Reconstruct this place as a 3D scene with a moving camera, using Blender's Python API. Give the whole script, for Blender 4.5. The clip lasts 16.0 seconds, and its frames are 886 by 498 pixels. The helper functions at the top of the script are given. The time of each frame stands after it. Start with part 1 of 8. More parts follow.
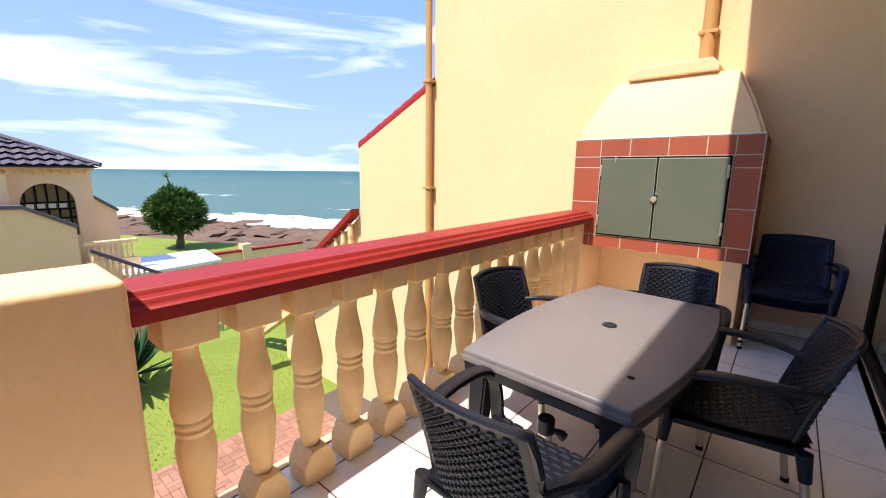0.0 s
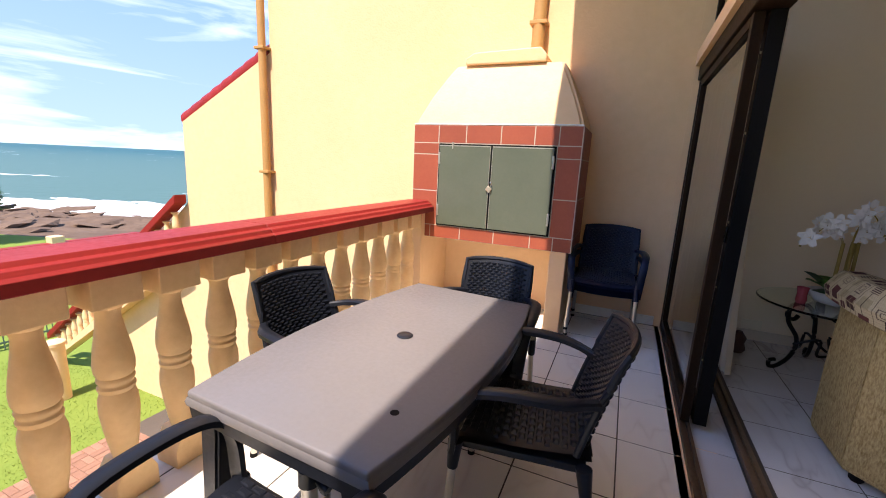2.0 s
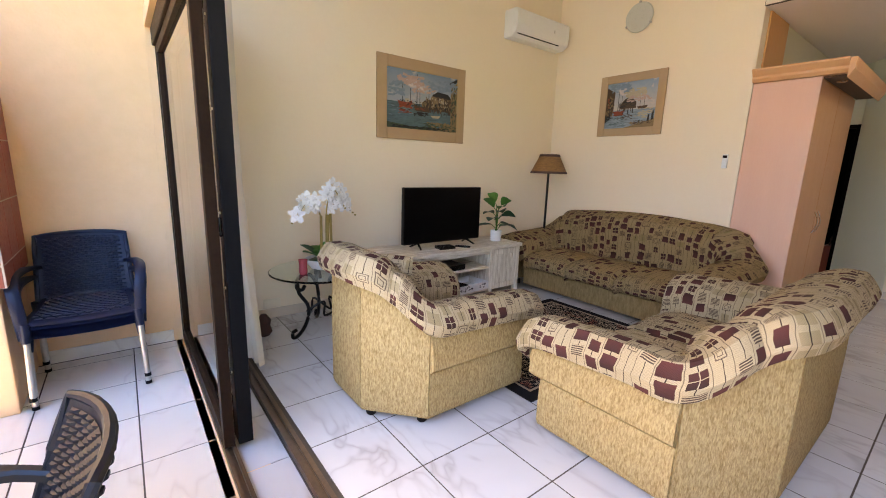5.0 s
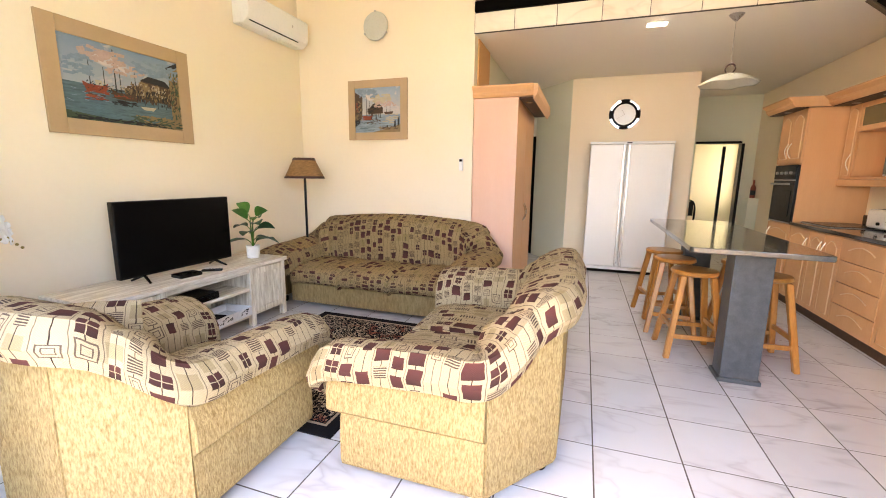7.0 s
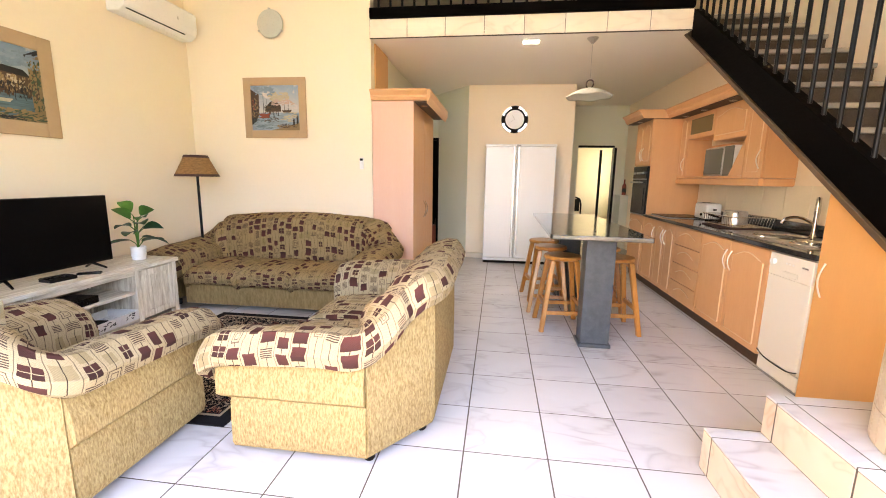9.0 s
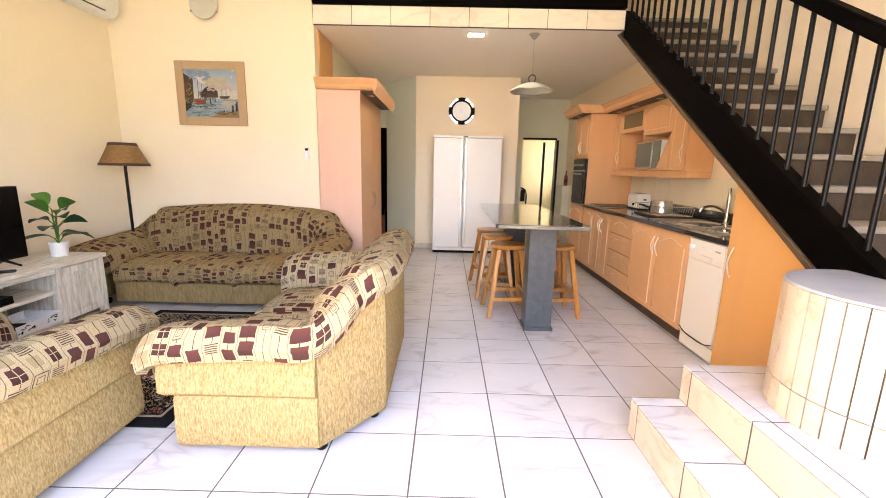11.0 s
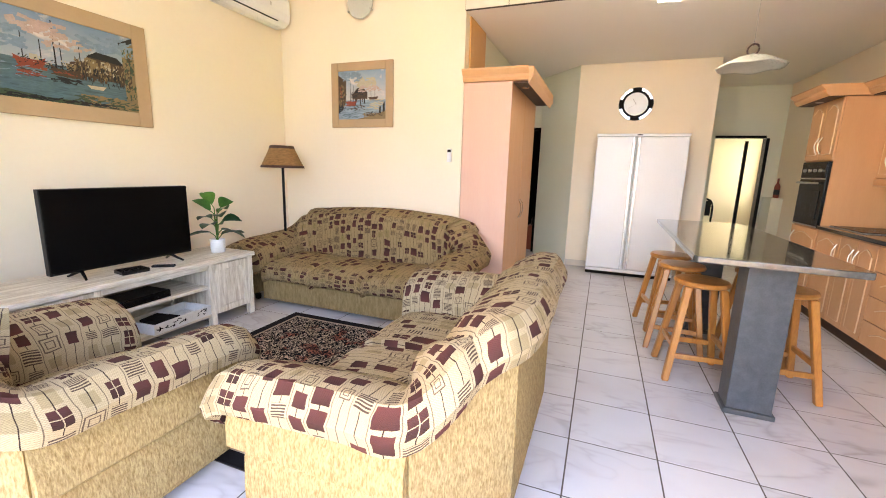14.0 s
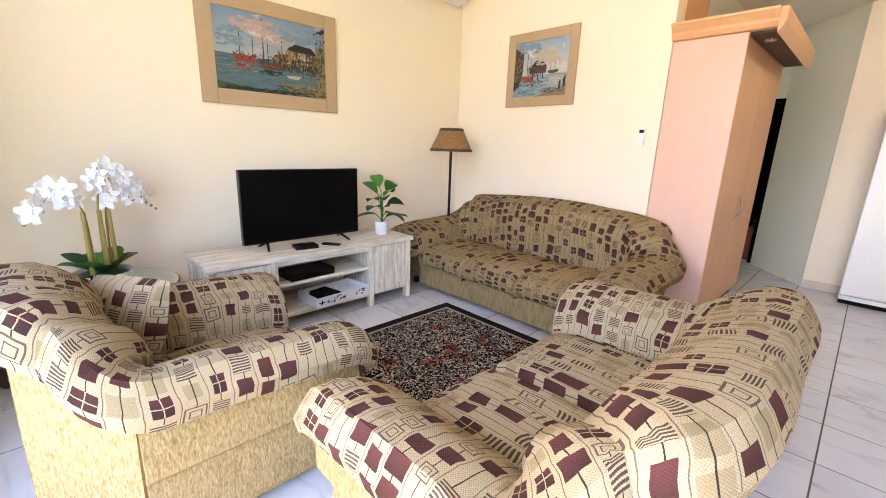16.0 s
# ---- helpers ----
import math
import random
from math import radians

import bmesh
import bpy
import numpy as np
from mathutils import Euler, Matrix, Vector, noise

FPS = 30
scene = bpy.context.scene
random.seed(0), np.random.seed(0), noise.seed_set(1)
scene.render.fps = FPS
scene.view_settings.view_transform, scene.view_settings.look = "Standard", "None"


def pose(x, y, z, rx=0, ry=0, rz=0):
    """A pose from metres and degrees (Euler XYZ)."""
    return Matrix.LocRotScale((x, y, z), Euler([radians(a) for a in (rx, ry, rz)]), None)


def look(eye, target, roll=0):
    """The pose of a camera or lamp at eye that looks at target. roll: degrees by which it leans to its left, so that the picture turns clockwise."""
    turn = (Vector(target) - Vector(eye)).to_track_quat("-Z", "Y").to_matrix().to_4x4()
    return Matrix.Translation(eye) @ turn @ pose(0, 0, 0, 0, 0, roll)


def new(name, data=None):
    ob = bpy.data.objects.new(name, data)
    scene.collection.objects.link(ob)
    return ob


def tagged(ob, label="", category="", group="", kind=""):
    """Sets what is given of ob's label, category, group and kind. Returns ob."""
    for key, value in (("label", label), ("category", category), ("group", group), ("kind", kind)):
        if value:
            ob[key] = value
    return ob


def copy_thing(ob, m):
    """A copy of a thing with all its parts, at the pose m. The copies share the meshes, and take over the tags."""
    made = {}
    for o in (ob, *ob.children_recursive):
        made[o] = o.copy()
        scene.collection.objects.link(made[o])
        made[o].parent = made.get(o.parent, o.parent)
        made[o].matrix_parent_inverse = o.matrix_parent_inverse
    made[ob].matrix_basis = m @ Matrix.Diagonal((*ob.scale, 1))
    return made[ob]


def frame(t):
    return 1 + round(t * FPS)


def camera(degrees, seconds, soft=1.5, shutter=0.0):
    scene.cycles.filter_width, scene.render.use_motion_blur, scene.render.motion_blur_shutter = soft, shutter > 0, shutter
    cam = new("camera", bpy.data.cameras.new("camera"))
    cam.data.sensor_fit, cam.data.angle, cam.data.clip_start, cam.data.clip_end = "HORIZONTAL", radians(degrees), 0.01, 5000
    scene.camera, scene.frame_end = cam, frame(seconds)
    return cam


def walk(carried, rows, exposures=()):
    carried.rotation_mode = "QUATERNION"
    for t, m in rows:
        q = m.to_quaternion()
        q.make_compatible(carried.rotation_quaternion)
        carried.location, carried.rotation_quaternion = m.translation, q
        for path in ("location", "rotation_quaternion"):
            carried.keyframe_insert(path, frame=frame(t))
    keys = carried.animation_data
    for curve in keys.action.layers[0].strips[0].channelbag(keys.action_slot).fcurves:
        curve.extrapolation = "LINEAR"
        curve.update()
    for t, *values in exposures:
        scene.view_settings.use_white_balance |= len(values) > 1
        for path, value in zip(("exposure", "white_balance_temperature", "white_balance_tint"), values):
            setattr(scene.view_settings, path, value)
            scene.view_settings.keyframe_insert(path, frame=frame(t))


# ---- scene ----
# camera and its walk
cam = camera(94.2, 16.0, 1.0)
PATH = [
    (0, (-0.067, -0.031, 1.348), (-1.327, 1.478, 0.979), 0.6),
    (0.5, (-0.064, 0.145, 1.357), (-1.342, 1.637, 0.987), 1.2),
    (1, (-0.051, 0.306, 1.349), (-1.254, 1.858, 0.968), 1.7),
    (1.5, (0.012, 0.419, 1.348), (-1.022, 2.084, 0.949), 2.2),
    (2, (0.095, 0.507, 1.333), (-0.686, 2.302, 0.922), 2.7),
    (2.5, (0.166, 0.574, 1.316), (-0.298, 2.474, 0.899), 2.7),
    (3, (0.196, 0.635, 1.317), (0.087, 2.586, 0.89), 2.4),
    (3.5, (0.181, 0.747, 1.323), (0.447, 2.682, 0.892), 2.2),
    (4, (0.186, 0.8, 1.285), (0.8, 2.66, 0.883), 1.9),
    (4.5, (0.183, 0.869, 1.312), (1.132, 2.582, 0.904), 2.2),
    (5, (0.25, 0.957, 1.33), (1.455, 2.504, 0.94), 1.8),
    (7.3, (0.395, 1.203, 1.331), (2.293, 1.727, 0.984), 0.7),
    (7.5, (0.387, 1.174, 1.328), (2.3, 1.641, 0.979), 0.7),
    (8, (0.347, 1.077, 1.319), (2.282, 1.441, 0.966), 1.0),
    (8.5, (0.275, 0.991, 1.313), (2.221, 1.299, 0.967), 0.9),
    (9, (0.198, 0.953, 1.32), (2.152, 1.206, 0.979), 0.9),
    (9.5, (0.146, 0.965, 1.327), (2.107, 1.149, 0.978), 1.0),
    (10, (0.125, 0.96, 1.327), (2.09, 1.062, 0.969), 1.0),
    (10.2, (0.12, 0.96, 1.33), (2.085, 1.026, 0.965), 1.0),
    (12.3, (0.368, 0.891, 1.297), (2.331, 0.887, 0.91), 1.3),
    (12.5, (0.431, 0.906, 1.284), (2.393, 0.954, 0.898), 1.4),
    (13, (0.563, 0.979, 1.308), (2.515, 1.188, 0.929), 1.5),
    (13.5, (0.665, 1.009, 1.298), (2.582, 1.443, 0.927), 1.6),
    (14, (0.838, 1.031, 1.322), (2.674, 1.727, 0.944), 1.7),
    (14.5, (1.013, 1.044, 1.349), (2.729, 1.992, 0.952), 2.0),
    (15, (1.085, 1.066, 1.355), (2.673, 2.205, 0.929), 2.2),
    (15.5, (1.19, 1.121, 1.331), (2.655, 2.405, 0.879), 2.2),
    (16, (1.29, 1.142, 1.34), (2.65, 2.526, 0.856), 2.0),
]
EXPOSURES = [(0.0, 1.72, 7000, 18), (2.0, 1.86, 7000, 18), (3.0, 2.2, 7150, 17), (3.5, 2.5, 7400, 16), (4.2, 3.25, 7500, 15), (5.0, 4.0, 7450, 14), (6.2, 4.58, 7650, 13), (7.4, 4.9, 7800, 12), (13.3, 4.92, 7800, 14), (14.5, 5.02, 6900, 11), (16.0, 5.02, 6800, 12)]
walk(cam, [(t, look(eye, target, roll)) for t, eye, target, roll in PATH], EXPOSURES)

# world, sun and sky
world = bpy.data.worlds.new("sky")
scene.world = world
world.use_nodes = True
wn, wl = world.node_tree.nodes, world.node_tree.links
wn.clear()
w_out, w_bg, w_sky = wn.new("ShaderNodeOutputWorld"), wn.new("ShaderNodeBackground"), wn.new("ShaderNodeTexSky")
w_sky.sky_type, w_sky.sun_disc = "NISHITA", False
SUN_TO = Vector((-0.035, -0.56, 1.0)).normalized()
w_sky.sun_elevation = math.asin(SUN_TO.z)
w_sky.sun_rotation = math.atan2(SUN_TO.x, SUN_TO.y)
w_sky.air_density, w_sky.dust_density, w_sky.ozone_density = 0.7, 0.0, 3.0
w_co, w_map = wn.new("ShaderNodeTexCoord"), wn.new("ShaderNodeMapping")
w_map.inputs["Scale"].default_value = (1.3, 0.9, 7.0)
w_map.inputs["Rotation"].default_value = (0.12, 0.1, 0.3)
w_noise, w_ramp, w_mix = wn.new("ShaderNodeTexNoise"), wn.new("ShaderNodeValToRGB"), wn.new("ShaderNodeMixRGB")
w_noise.inputs["Scale"].default_value, w_noise.inputs["Detail"].default_value = 2.1, 7.0
w_noise.inputs["Roughness"].default_value, w_noise.inputs["Distortion"].default_value = 0.55, 0.5
w_ramp.color_ramp.elements[0].position, w_ramp.color_ramp.elements[1].position = 0.50, 0.92
w_mix.inputs[2].default_value = (4.6, 4.9, 5.3, 1)
wl.new(w_co.outputs["Generated"], w_map.inputs["Vector"])
wl.new(w_map.outputs["Vector"], w_noise.inputs["Vector"])
wl.new(w_noise.outputs["Fac"], w_ramp.inputs["Fac"])
wl.new(w_ramp.outputs["Color"], w_mix.inputs[0])
w_haze = wn.new("ShaderNodeMixRGB")
w_haze.blend_type = "DARKEN"
w_haze.inputs[0].default_value = 1.0
w_sep, w_high = wn.new("ShaderNodeSeparateXYZ"), wn.new("ShaderNodeValToRGB")
w_high.color_ramp.elements[0].position, w_high.color_ramp.elements[1].position = 0.0, 0.5
w_high.color_ramp.elements[0].color, w_high.color_ramp.elements[1].color = (1.15, 1.75, 2.5, 1), (0.42, 1.0, 2.6, 1)
wl.new(w_co.outputs["Generated"], w_sep.inputs[0])
wl.new(w_sep.outputs["Z"], w_high.inputs["Fac"])
wl.new(w_high.outputs["Color"], w_haze.inputs[2])
wl.new(w_sky.outputs["Color"], w_haze.inputs[1])
wl.new(w_haze.outputs["Color"], w_mix.inputs[1])
wl.new(w_mix.outputs["Color"], w_bg.inputs["Color"])
w_bg.inputs["Strength"].default_value = 0.15
wl.new(w_bg.outputs["Background"], w_out.inputs["Surface"])

sun_data = bpy.data.lights.new("sun", "SUN")
sun_data.energy, sun_data.angle, sun_data.color = 2.5, radians(0.5), (1.0, 0.95, 0.86)
sun = new("sun", sun_data)
sun.matrix_world = look(SUN_TO * 30, (0, 0, 0))


def area_lamp(name, m, sx, sy, power, color=(1, 1, 1)):
    data = bpy.data.lights.new(name, "AREA")
    data.shape, data.size, data.size_y, data.energy, data.color = "RECTANGLE", sx, sy, power, color
    ob = new(name, data)
    ob.matrix_world = m
    return ob


# daylight standing in the door opening and the glazing above it
area_lamp("door_daylight", look((0.62, 1.35, 1.05), (3.0, 1.35, 1.35)), 2.9, 2.0, 2.3, (1.0, 0.965, 0.91))
# added fill lamp in an opening made for it, to light the far room
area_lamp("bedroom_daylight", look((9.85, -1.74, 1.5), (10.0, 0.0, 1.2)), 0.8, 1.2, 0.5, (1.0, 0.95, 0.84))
area_lamp("upper_daylight", look((0.72, 1.6, 2.75), (4.0, 1.6, 1.6)), 5.0, 0.9, 0.8, (1.0, 0.98, 0.94))
# the lit ceiling downlight over the island
area_lamp("downlight_glow", look((4.98, 0.66, 2.755), (4.98, 0.661, 0.0)), 0.084, 0.164, 0.5, (1.0, 0.95, 0.88))


# ---------------------------------------------------------------- materials
def node_mat(name):
    m = bpy.data.materials.new(name)
    m.use_nodes = True
    return m, m.node_tree.nodes, m.node_tree.links, m.node_tree.nodes["Principled BSDF"]


def math_node(n, l, op, a, b=None):
    k = n.new("ShaderNodeMath")
    k.operation = op
    for i, v in enumerate((a, b)):
        if v is None:
            continue
        if isinstance(v, (int, float)):
            k.inputs[i].default_value = v
        else:
            l.new(v, k.inputs[i])
    return k.outputs[0]


def mix_node(n, l, fac, a, b, mode="MIX"):
    k = n.new("ShaderNodeMixRGB")
    k.blend_type = mode
    for i, v in enumerate((fac, a, b)):
        if isinstance(v, (int, float)):
            k.inputs[i].default_value = v
        elif isinstance(v, tuple):
            k.inputs[i].default_value = (*v, 1) if len(v) == 3 else v
        else:
            l.new(v, k.inputs[i])
    return k.outputs[0]


def ramp_node(n, l, fac, lo, hi):
    k = n.new("ShaderNodeMapRange")
    k.inputs[1].default_value, k.inputs[2].default_value = lo, hi
    l.new(fac, k.inputs[0])
    return k.outputs[0]


def noise_node(n, l, vec, scale, detail=3.0, dist=0.0, rough=0.55):
    k = n.new("ShaderNodeTexNoise")
    k.inputs["Scale"].default_value, k.inputs["Detail"].default_value = scale, detail
    k.inputs["Distortion"].default_value, k.inputs["Roughness"].default_value = dist, rough
    l.new(vec, k.inputs["Vector"])
    return k.outputs["Fac"]


def scaled(n, l, vec, s):
    k = n.new("ShaderNodeMapping")
    k.inputs["Scale"].default_value = s
    l.new(vec, k.inputs["Vector"])
    return k.outputs["Vector"]


def set_bump(n, l, bsdf, height, strength, dist=0.01):
    k = n.new("ShaderNodeBump")
    k.inputs["Strength"].default_value, k.inputs["Distance"].default_value = strength, dist
    l.new(height, k.inputs["Height"])
    l.new(k.outputs["Normal"], bsdf.inputs["Normal"])


def mat(name, color, rough=0.6, metal=0.0, dark=None, big=1.5, small=40.0, amount=0.5, bump=0.15, bump_scale=None,
        stretch=(1, 1, 1), coat=0.0, vary=0.0, dist=0.004, rvar=0.1, spec=None):
    """A surface with broad stains and fine grain."""
    m, n, l, b = node_mat(name)
    co = n.new("ShaderNodeTexCoord").outputs["Object"]
    info = None
    if vary:
        info = n.new("ShaderNodeObjectInfo").outputs["Random"]
        add = n.new("ShaderNodeVectorMath")
        add.operation = "ADD"
        off = math_node(n, l, "MULTIPLY", info, 37.0)
        comb = n.new("ShaderNodeCombineXYZ")
        for i in range(3):
            l.new(off, comb.inputs[i])
        l.new(co, add.inputs[0])
        l.new(comb.outputs[0], add.inputs[1])
        co = add.outputs[0]
    vec = scaled(n, l, co, stretch)
    dark = dark or tuple(c * 0.7 for c in color)
    f1 = ramp_node(n, l, noise_node(n, l, vec, big, 4.0, 0.3), 0.35, 0.7)
    f2 = ramp_node(n, l, noise_node(n, l, vec, small, 3.0), 0.3, 0.75)
    f = math_node(n, l, "MULTIPLY", math_node(n, l, "ADD", math_node(n, l, "MULTIPLY", f1, 0.6), math_node(n, l, "MULTIPLY", f2, 0.4)), amount)
    c = mix_node(n, l, f, color, dark)
    if vary:
        hue = n.new("ShaderNodeHueSaturation")
        l.new(math_node(n, l, "ADD", math_node(n, l, "MULTIPLY", info, vary), 1.0 - vary / 2), hue.inputs["Value"])
        l.new(c, hue.inputs["Color"])
        c = hue.outputs["Color"]
    l.new(c, b.inputs["Base Color"])
    r = math_node(n, l, "ADD", math_node(n, l, "MULTIPLY", f2, rvar), rough - rvar / 2)
    l.new(r, b.inputs["Roughness"])
    b.inputs["Metallic"].default_value = metal
    b.inputs["Coat Weight"].default_value = coat
    b.inputs["Specular IOR Level"].default_value = (0.08 if rough > 0.88 else 0.45) if spec is None else spec
    if bump:
        set_bump(n, l, b, noise_node(n, l, vec, bump_scale or small, 4.0), bump, dist)
    return m


M = {}
M["plaster_out"] = mat("painted exterior plaster", (0.84, 0.565, 0.33), 0.85, dark=(0.70, 0.46, 0.24), big=0.9, small=14, amount=0.6, bump=0.35, bump_scale=45, dist=0.006)
M["baluster"] = mat("painted cast concrete", (0.85, 0.595, 0.325), 0.8, dark=(0.62, 0.38, 0.18), big=5, small=30, amount=0.6, bump=0.25, bump_scale=60, vary=0.08)
M["plaster_in"] = mat("cream interior paint", (0.87, 0.745, 0.57), 0.75, dark=(0.81, 0.68, 0.505), big=0.7, small=30, amount=0.45, bump=0.08, bump_scale=90, dist=0.002)
M["plaster_green"] = mat("pale green grey paint", (0.76, 0.74, 0.60), 0.75, dark=(0.69, 0.67, 0.53), big=0.7, small=30, amount=0.4, bump=0.08, bump_scale=90, dist=0.002)
M["ceiling"] = mat("white ceiling paint", (0.92, 0.87, 0.78), 0.85, dark=(0.88, 0.82, 0.72), big=0.8, small=40, amount=0.4, bump=0.06, bump_scale=120, dist=0.002)
M["grout"] = mat("grey brown tile grout", (0.12, 0.10, 0.085), 0.9, big=2, small=60, amount=0.6, bump=0.2)
M["grout_light"] = mat("light tile grout", (0.55, 0.47, 0.38), 0.9, big=2, small=60, amount=0.6, bump=0.2)
M["red_paint"] = mat("red enamel paint", (0.31, 0.026, 0.022), 0.5, dark=(0.21, 0.018, 0.016), big=3, small=35, amount=0.8, bump=0.12, bump_scale=50, spec=0.2)
M["red_tile"] = mat("terracotta glazed tile", (0.36, 0.085, 0.042), 0.5, dark=(0.27, 0.055, 0.03), big=4, small=50, amount=0.6, bump=0.1, vary=0.2)
M["green_steel"] = mat("weathered green painted steel", (0.088, 0.105, 0.070), 0.5, dark=(0.125, 0.135, 0.095), big=3, small=50, amount=0.7, bump=0.08)
M["bare_steel"] = mat("worn zinc edge", (0.5, 0.47, 0.40), 0.45, 0.7, big=8, small=80, amount=0.7, bump=0.15)
M["brass"] = mat("dull brass", (0.72, 0.62, 0.45), 0.35, 0.8, big=20, small=90, amount=0.5, bump=0.05)
M["bronze_frame"] = mat("dark bronze aluminium", (0.030, 0.015, 0.008), 0.45, 0.0, dark=(0.012, 0.006, 0.004), big=3, small=60, amount=0.6, bump=0.04, spec=0.06)
M["track_bronze"] = mat("worn bronze aluminium track", (0.17, 0.11, 0.07), 0.4, 0.4, dark=(0.08, 0.05, 0.03), big=4, small=60, amount=0.7, bump=0.05)
M["black_seal"] = mat("black rubber seal", (0.008, 0.007, 0.007), 0.65, big=4, small=60, amount=0.4, bump=0.05, spec=0.08)
M["table_plastic"] = mat("grey brown moulded plastic", (0.178, 0.166, 0.168), 0.42, dark=(0.145, 0.13, 0.128), big=2, small=60, amount=0.6, bump=0.06, bump_scale=180)
M["chair_plastic"] = mat("charcoal moulded plastic", (0.010, 0.012, 0.018), 0.4, dark=(0.005, 0.006, 0.010), big=4, small=60, amount=0.5, bump=0.05, vary=0.1, spec=0.33)
M["chair_blue"] = mat("navy moulded plastic", (0.006, 0.011, 0.034), 0.36, dark=(0.004, 0.007, 0.02), big=4, small=60, amount=0.5, bump=0.05, spec=0.25)
M["aluminium"] = mat("brushed aluminium tube", (0.62, 0.58, 0.52), 0.38, 0.85, big=8, small=90, amount=0.4, bump=0.05, stretch=(1, 1, 0.1))
M["tan_fabric"] = mat("tan chenille", (0.43, 0.315, 0.15), 0.95, dark=(0.17, 0.105, 0.04), big=100, small=200, amount=0.95, bump=0.6, bump_scale=160, stretch=(1, 1, 0.32), dist=0.006)
# darker copy of the tan chenille: the sofa's shade put into its colour
M["olive_fabric"] = mat("olive tan chenille", (0.33, 0.23, 0.105), 0.95, dark=(0.16, 0.105, 0.045), big=55, small=150, amount=0.9, bump=0.5, bump_scale=150, stretch=(1, 1, 0.3), dist=0.006)
M["washed_wood"] = mat("limewashed wood", (0.88, 0.82, 0.70), 0.6, dark=(0.36, 0.27, 0.17), big=9, small=45, amount=0.9, bump=0.25, stretch=(0.4, 4, 4))
M["washed_wood_v"] = mat("limewashed wood upright", (0.88, 0.82, 0.70), 0.6, dark=(0.36, 0.27, 0.17), big=9, small=45, amount=0.9, bump=0.25, stretch=(4, 4, 0.4))
M["pine"] = mat("varnished pine", (0.50, 0.215, 0.048), 0.35, dark=(0.27, 0.095, 0.02), big=6, small=40, amount=0.9, bump=0.08, stretch=(4, 4, 0.5), coat=0.3, vary=0.2)
M["kitchen_wood"] = mat("peach maple laminate", (0.69, 0.375, 0.18), 0.42, dark=(0.60, 0.30, 0.13), big=3, small=40, amount=0.6, bump=0.03, stretch=(3, 3, 0.4), vary=0.06)
M["pink_panel"] = mat("pale pink maple laminate", (0.74, 0.455, 0.33), 0.42, dark=(0.68, 0.375, 0.27), big=2, small=40, amount=0.5, bump=0.03, stretch=(3, 3, 0.4))
M["orange_panel"] = mat("orange maple laminate", (0.68, 0.355, 0.13), 0.42, dark=(0.61, 0.31, 0.11), big=2, small=40, amount=0.5, bump=0.03, stretch=(3, 3, 0.4))
M["plinth"] = mat("dark red brown plinth", (0.075, 0.032, 0.014), 0.5, big=3, small=40, amount=0.6, bump=0.05)
M["black_granite"] = mat("polished black granite", (0.012, 0.012, 0.013), 0.12, dark=(0.05, 0.05, 0.05), big=60, small=260, amount=0.6, bump=0.0, coat=0.3)
M["island_granite"] = mat("polished charcoal granite", (0.045, 0.045, 0.043), 0.12, dark=(0.11, 0.11, 0.10), big=50, small=200, amount=0.8, bump=0.0, coat=0.4)
M["leg_granite"] = mat("slate grey granite", (0.050, 0.056, 0.062), 0.35, dark=(0.10, 0.105, 0.11), big=18, small=130, amount=0.8, bump=0.1, spec=0.3)
M["white_enamel"] = mat("white enamel", (0.80, 0.79, 0.77), 0.3, dark=(0.76, 0.75, 0.72), big=1.5, small=60, amount=0.4, bump=0.0, coat=0.2)
M["cream_enamel"] = mat("cream enamel", (0.76, 0.71, 0.63), 0.35, dark=(0.72, 0.67, 0.58), big=1.5, small=60, amount=0.4, bump=0.0, coat=0.2)
M["handle_cream"] = mat("satin pale metal", (0.80, 0.72, 0.60), 0.35, 0.4, big=6, small=60, amount=0.2, bump=0.0)
M["bead"] = mat("pale routed maple edge", (0.80, 0.55, 0.33), 0.5, big=6, small=60, amount=0.3, bump=0.0)
M["microwave_glass"] = mat("grey mirrored oven glass", (0.16, 0.16, 0.13), 0.12, big=3, small=40, amount=0.3, bump=0.0)
M["chrome"] = mat("chrome", (0.75, 0.74, 0.72), 0.14, 1.0, big=6, small=60, amount=0.2, bump=0.0)
M["steel"] = mat("brushed steel", (0.55, 0.53, 0.50), 0.3, 0.9, big=4, small=90, amount=0.4, bump=0.04, stretch=(0.2, 3, 3))
M["black_gloss"] = mat("black gloss plastic", (0.006, 0.006, 0.007), 0.25, big=4, small=60, amount=0.3, bump=0.0, spec=0.25)
M["screen"] = mat("dark switched-off screen", (0.003, 0.003, 0.0035), 0.2, big=3, small=40, amount=0.2, bump=0.0, spec=0.12)
M["black_timber"] = mat("black stained timber", (0.0012, 0.001, 0.001), 0.6, dark=(0.004, 0.002, 0.0015), big=2.5, small=30, amount=0.7, bump=0.2, stretch=(0.3, 2, 2), spec=0.03)
M["soffit_timber"] = mat("brown stained timber soffit", (0.11, 0.065, 0.032), 0.5, dark=(0.05, 0.03, 0.015), big=2.5, small=30, amount=0.8, bump=0.2, stretch=(0.3, 2, 2))
M["black_iron"] = mat("black painted iron", (0.003, 0.003, 0.0035), 0.34, spec=0.2, big=8, small=80, amount=0.4, bump=0.1)
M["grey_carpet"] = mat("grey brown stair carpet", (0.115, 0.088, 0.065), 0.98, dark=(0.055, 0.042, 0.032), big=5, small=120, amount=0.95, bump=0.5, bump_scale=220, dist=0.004)
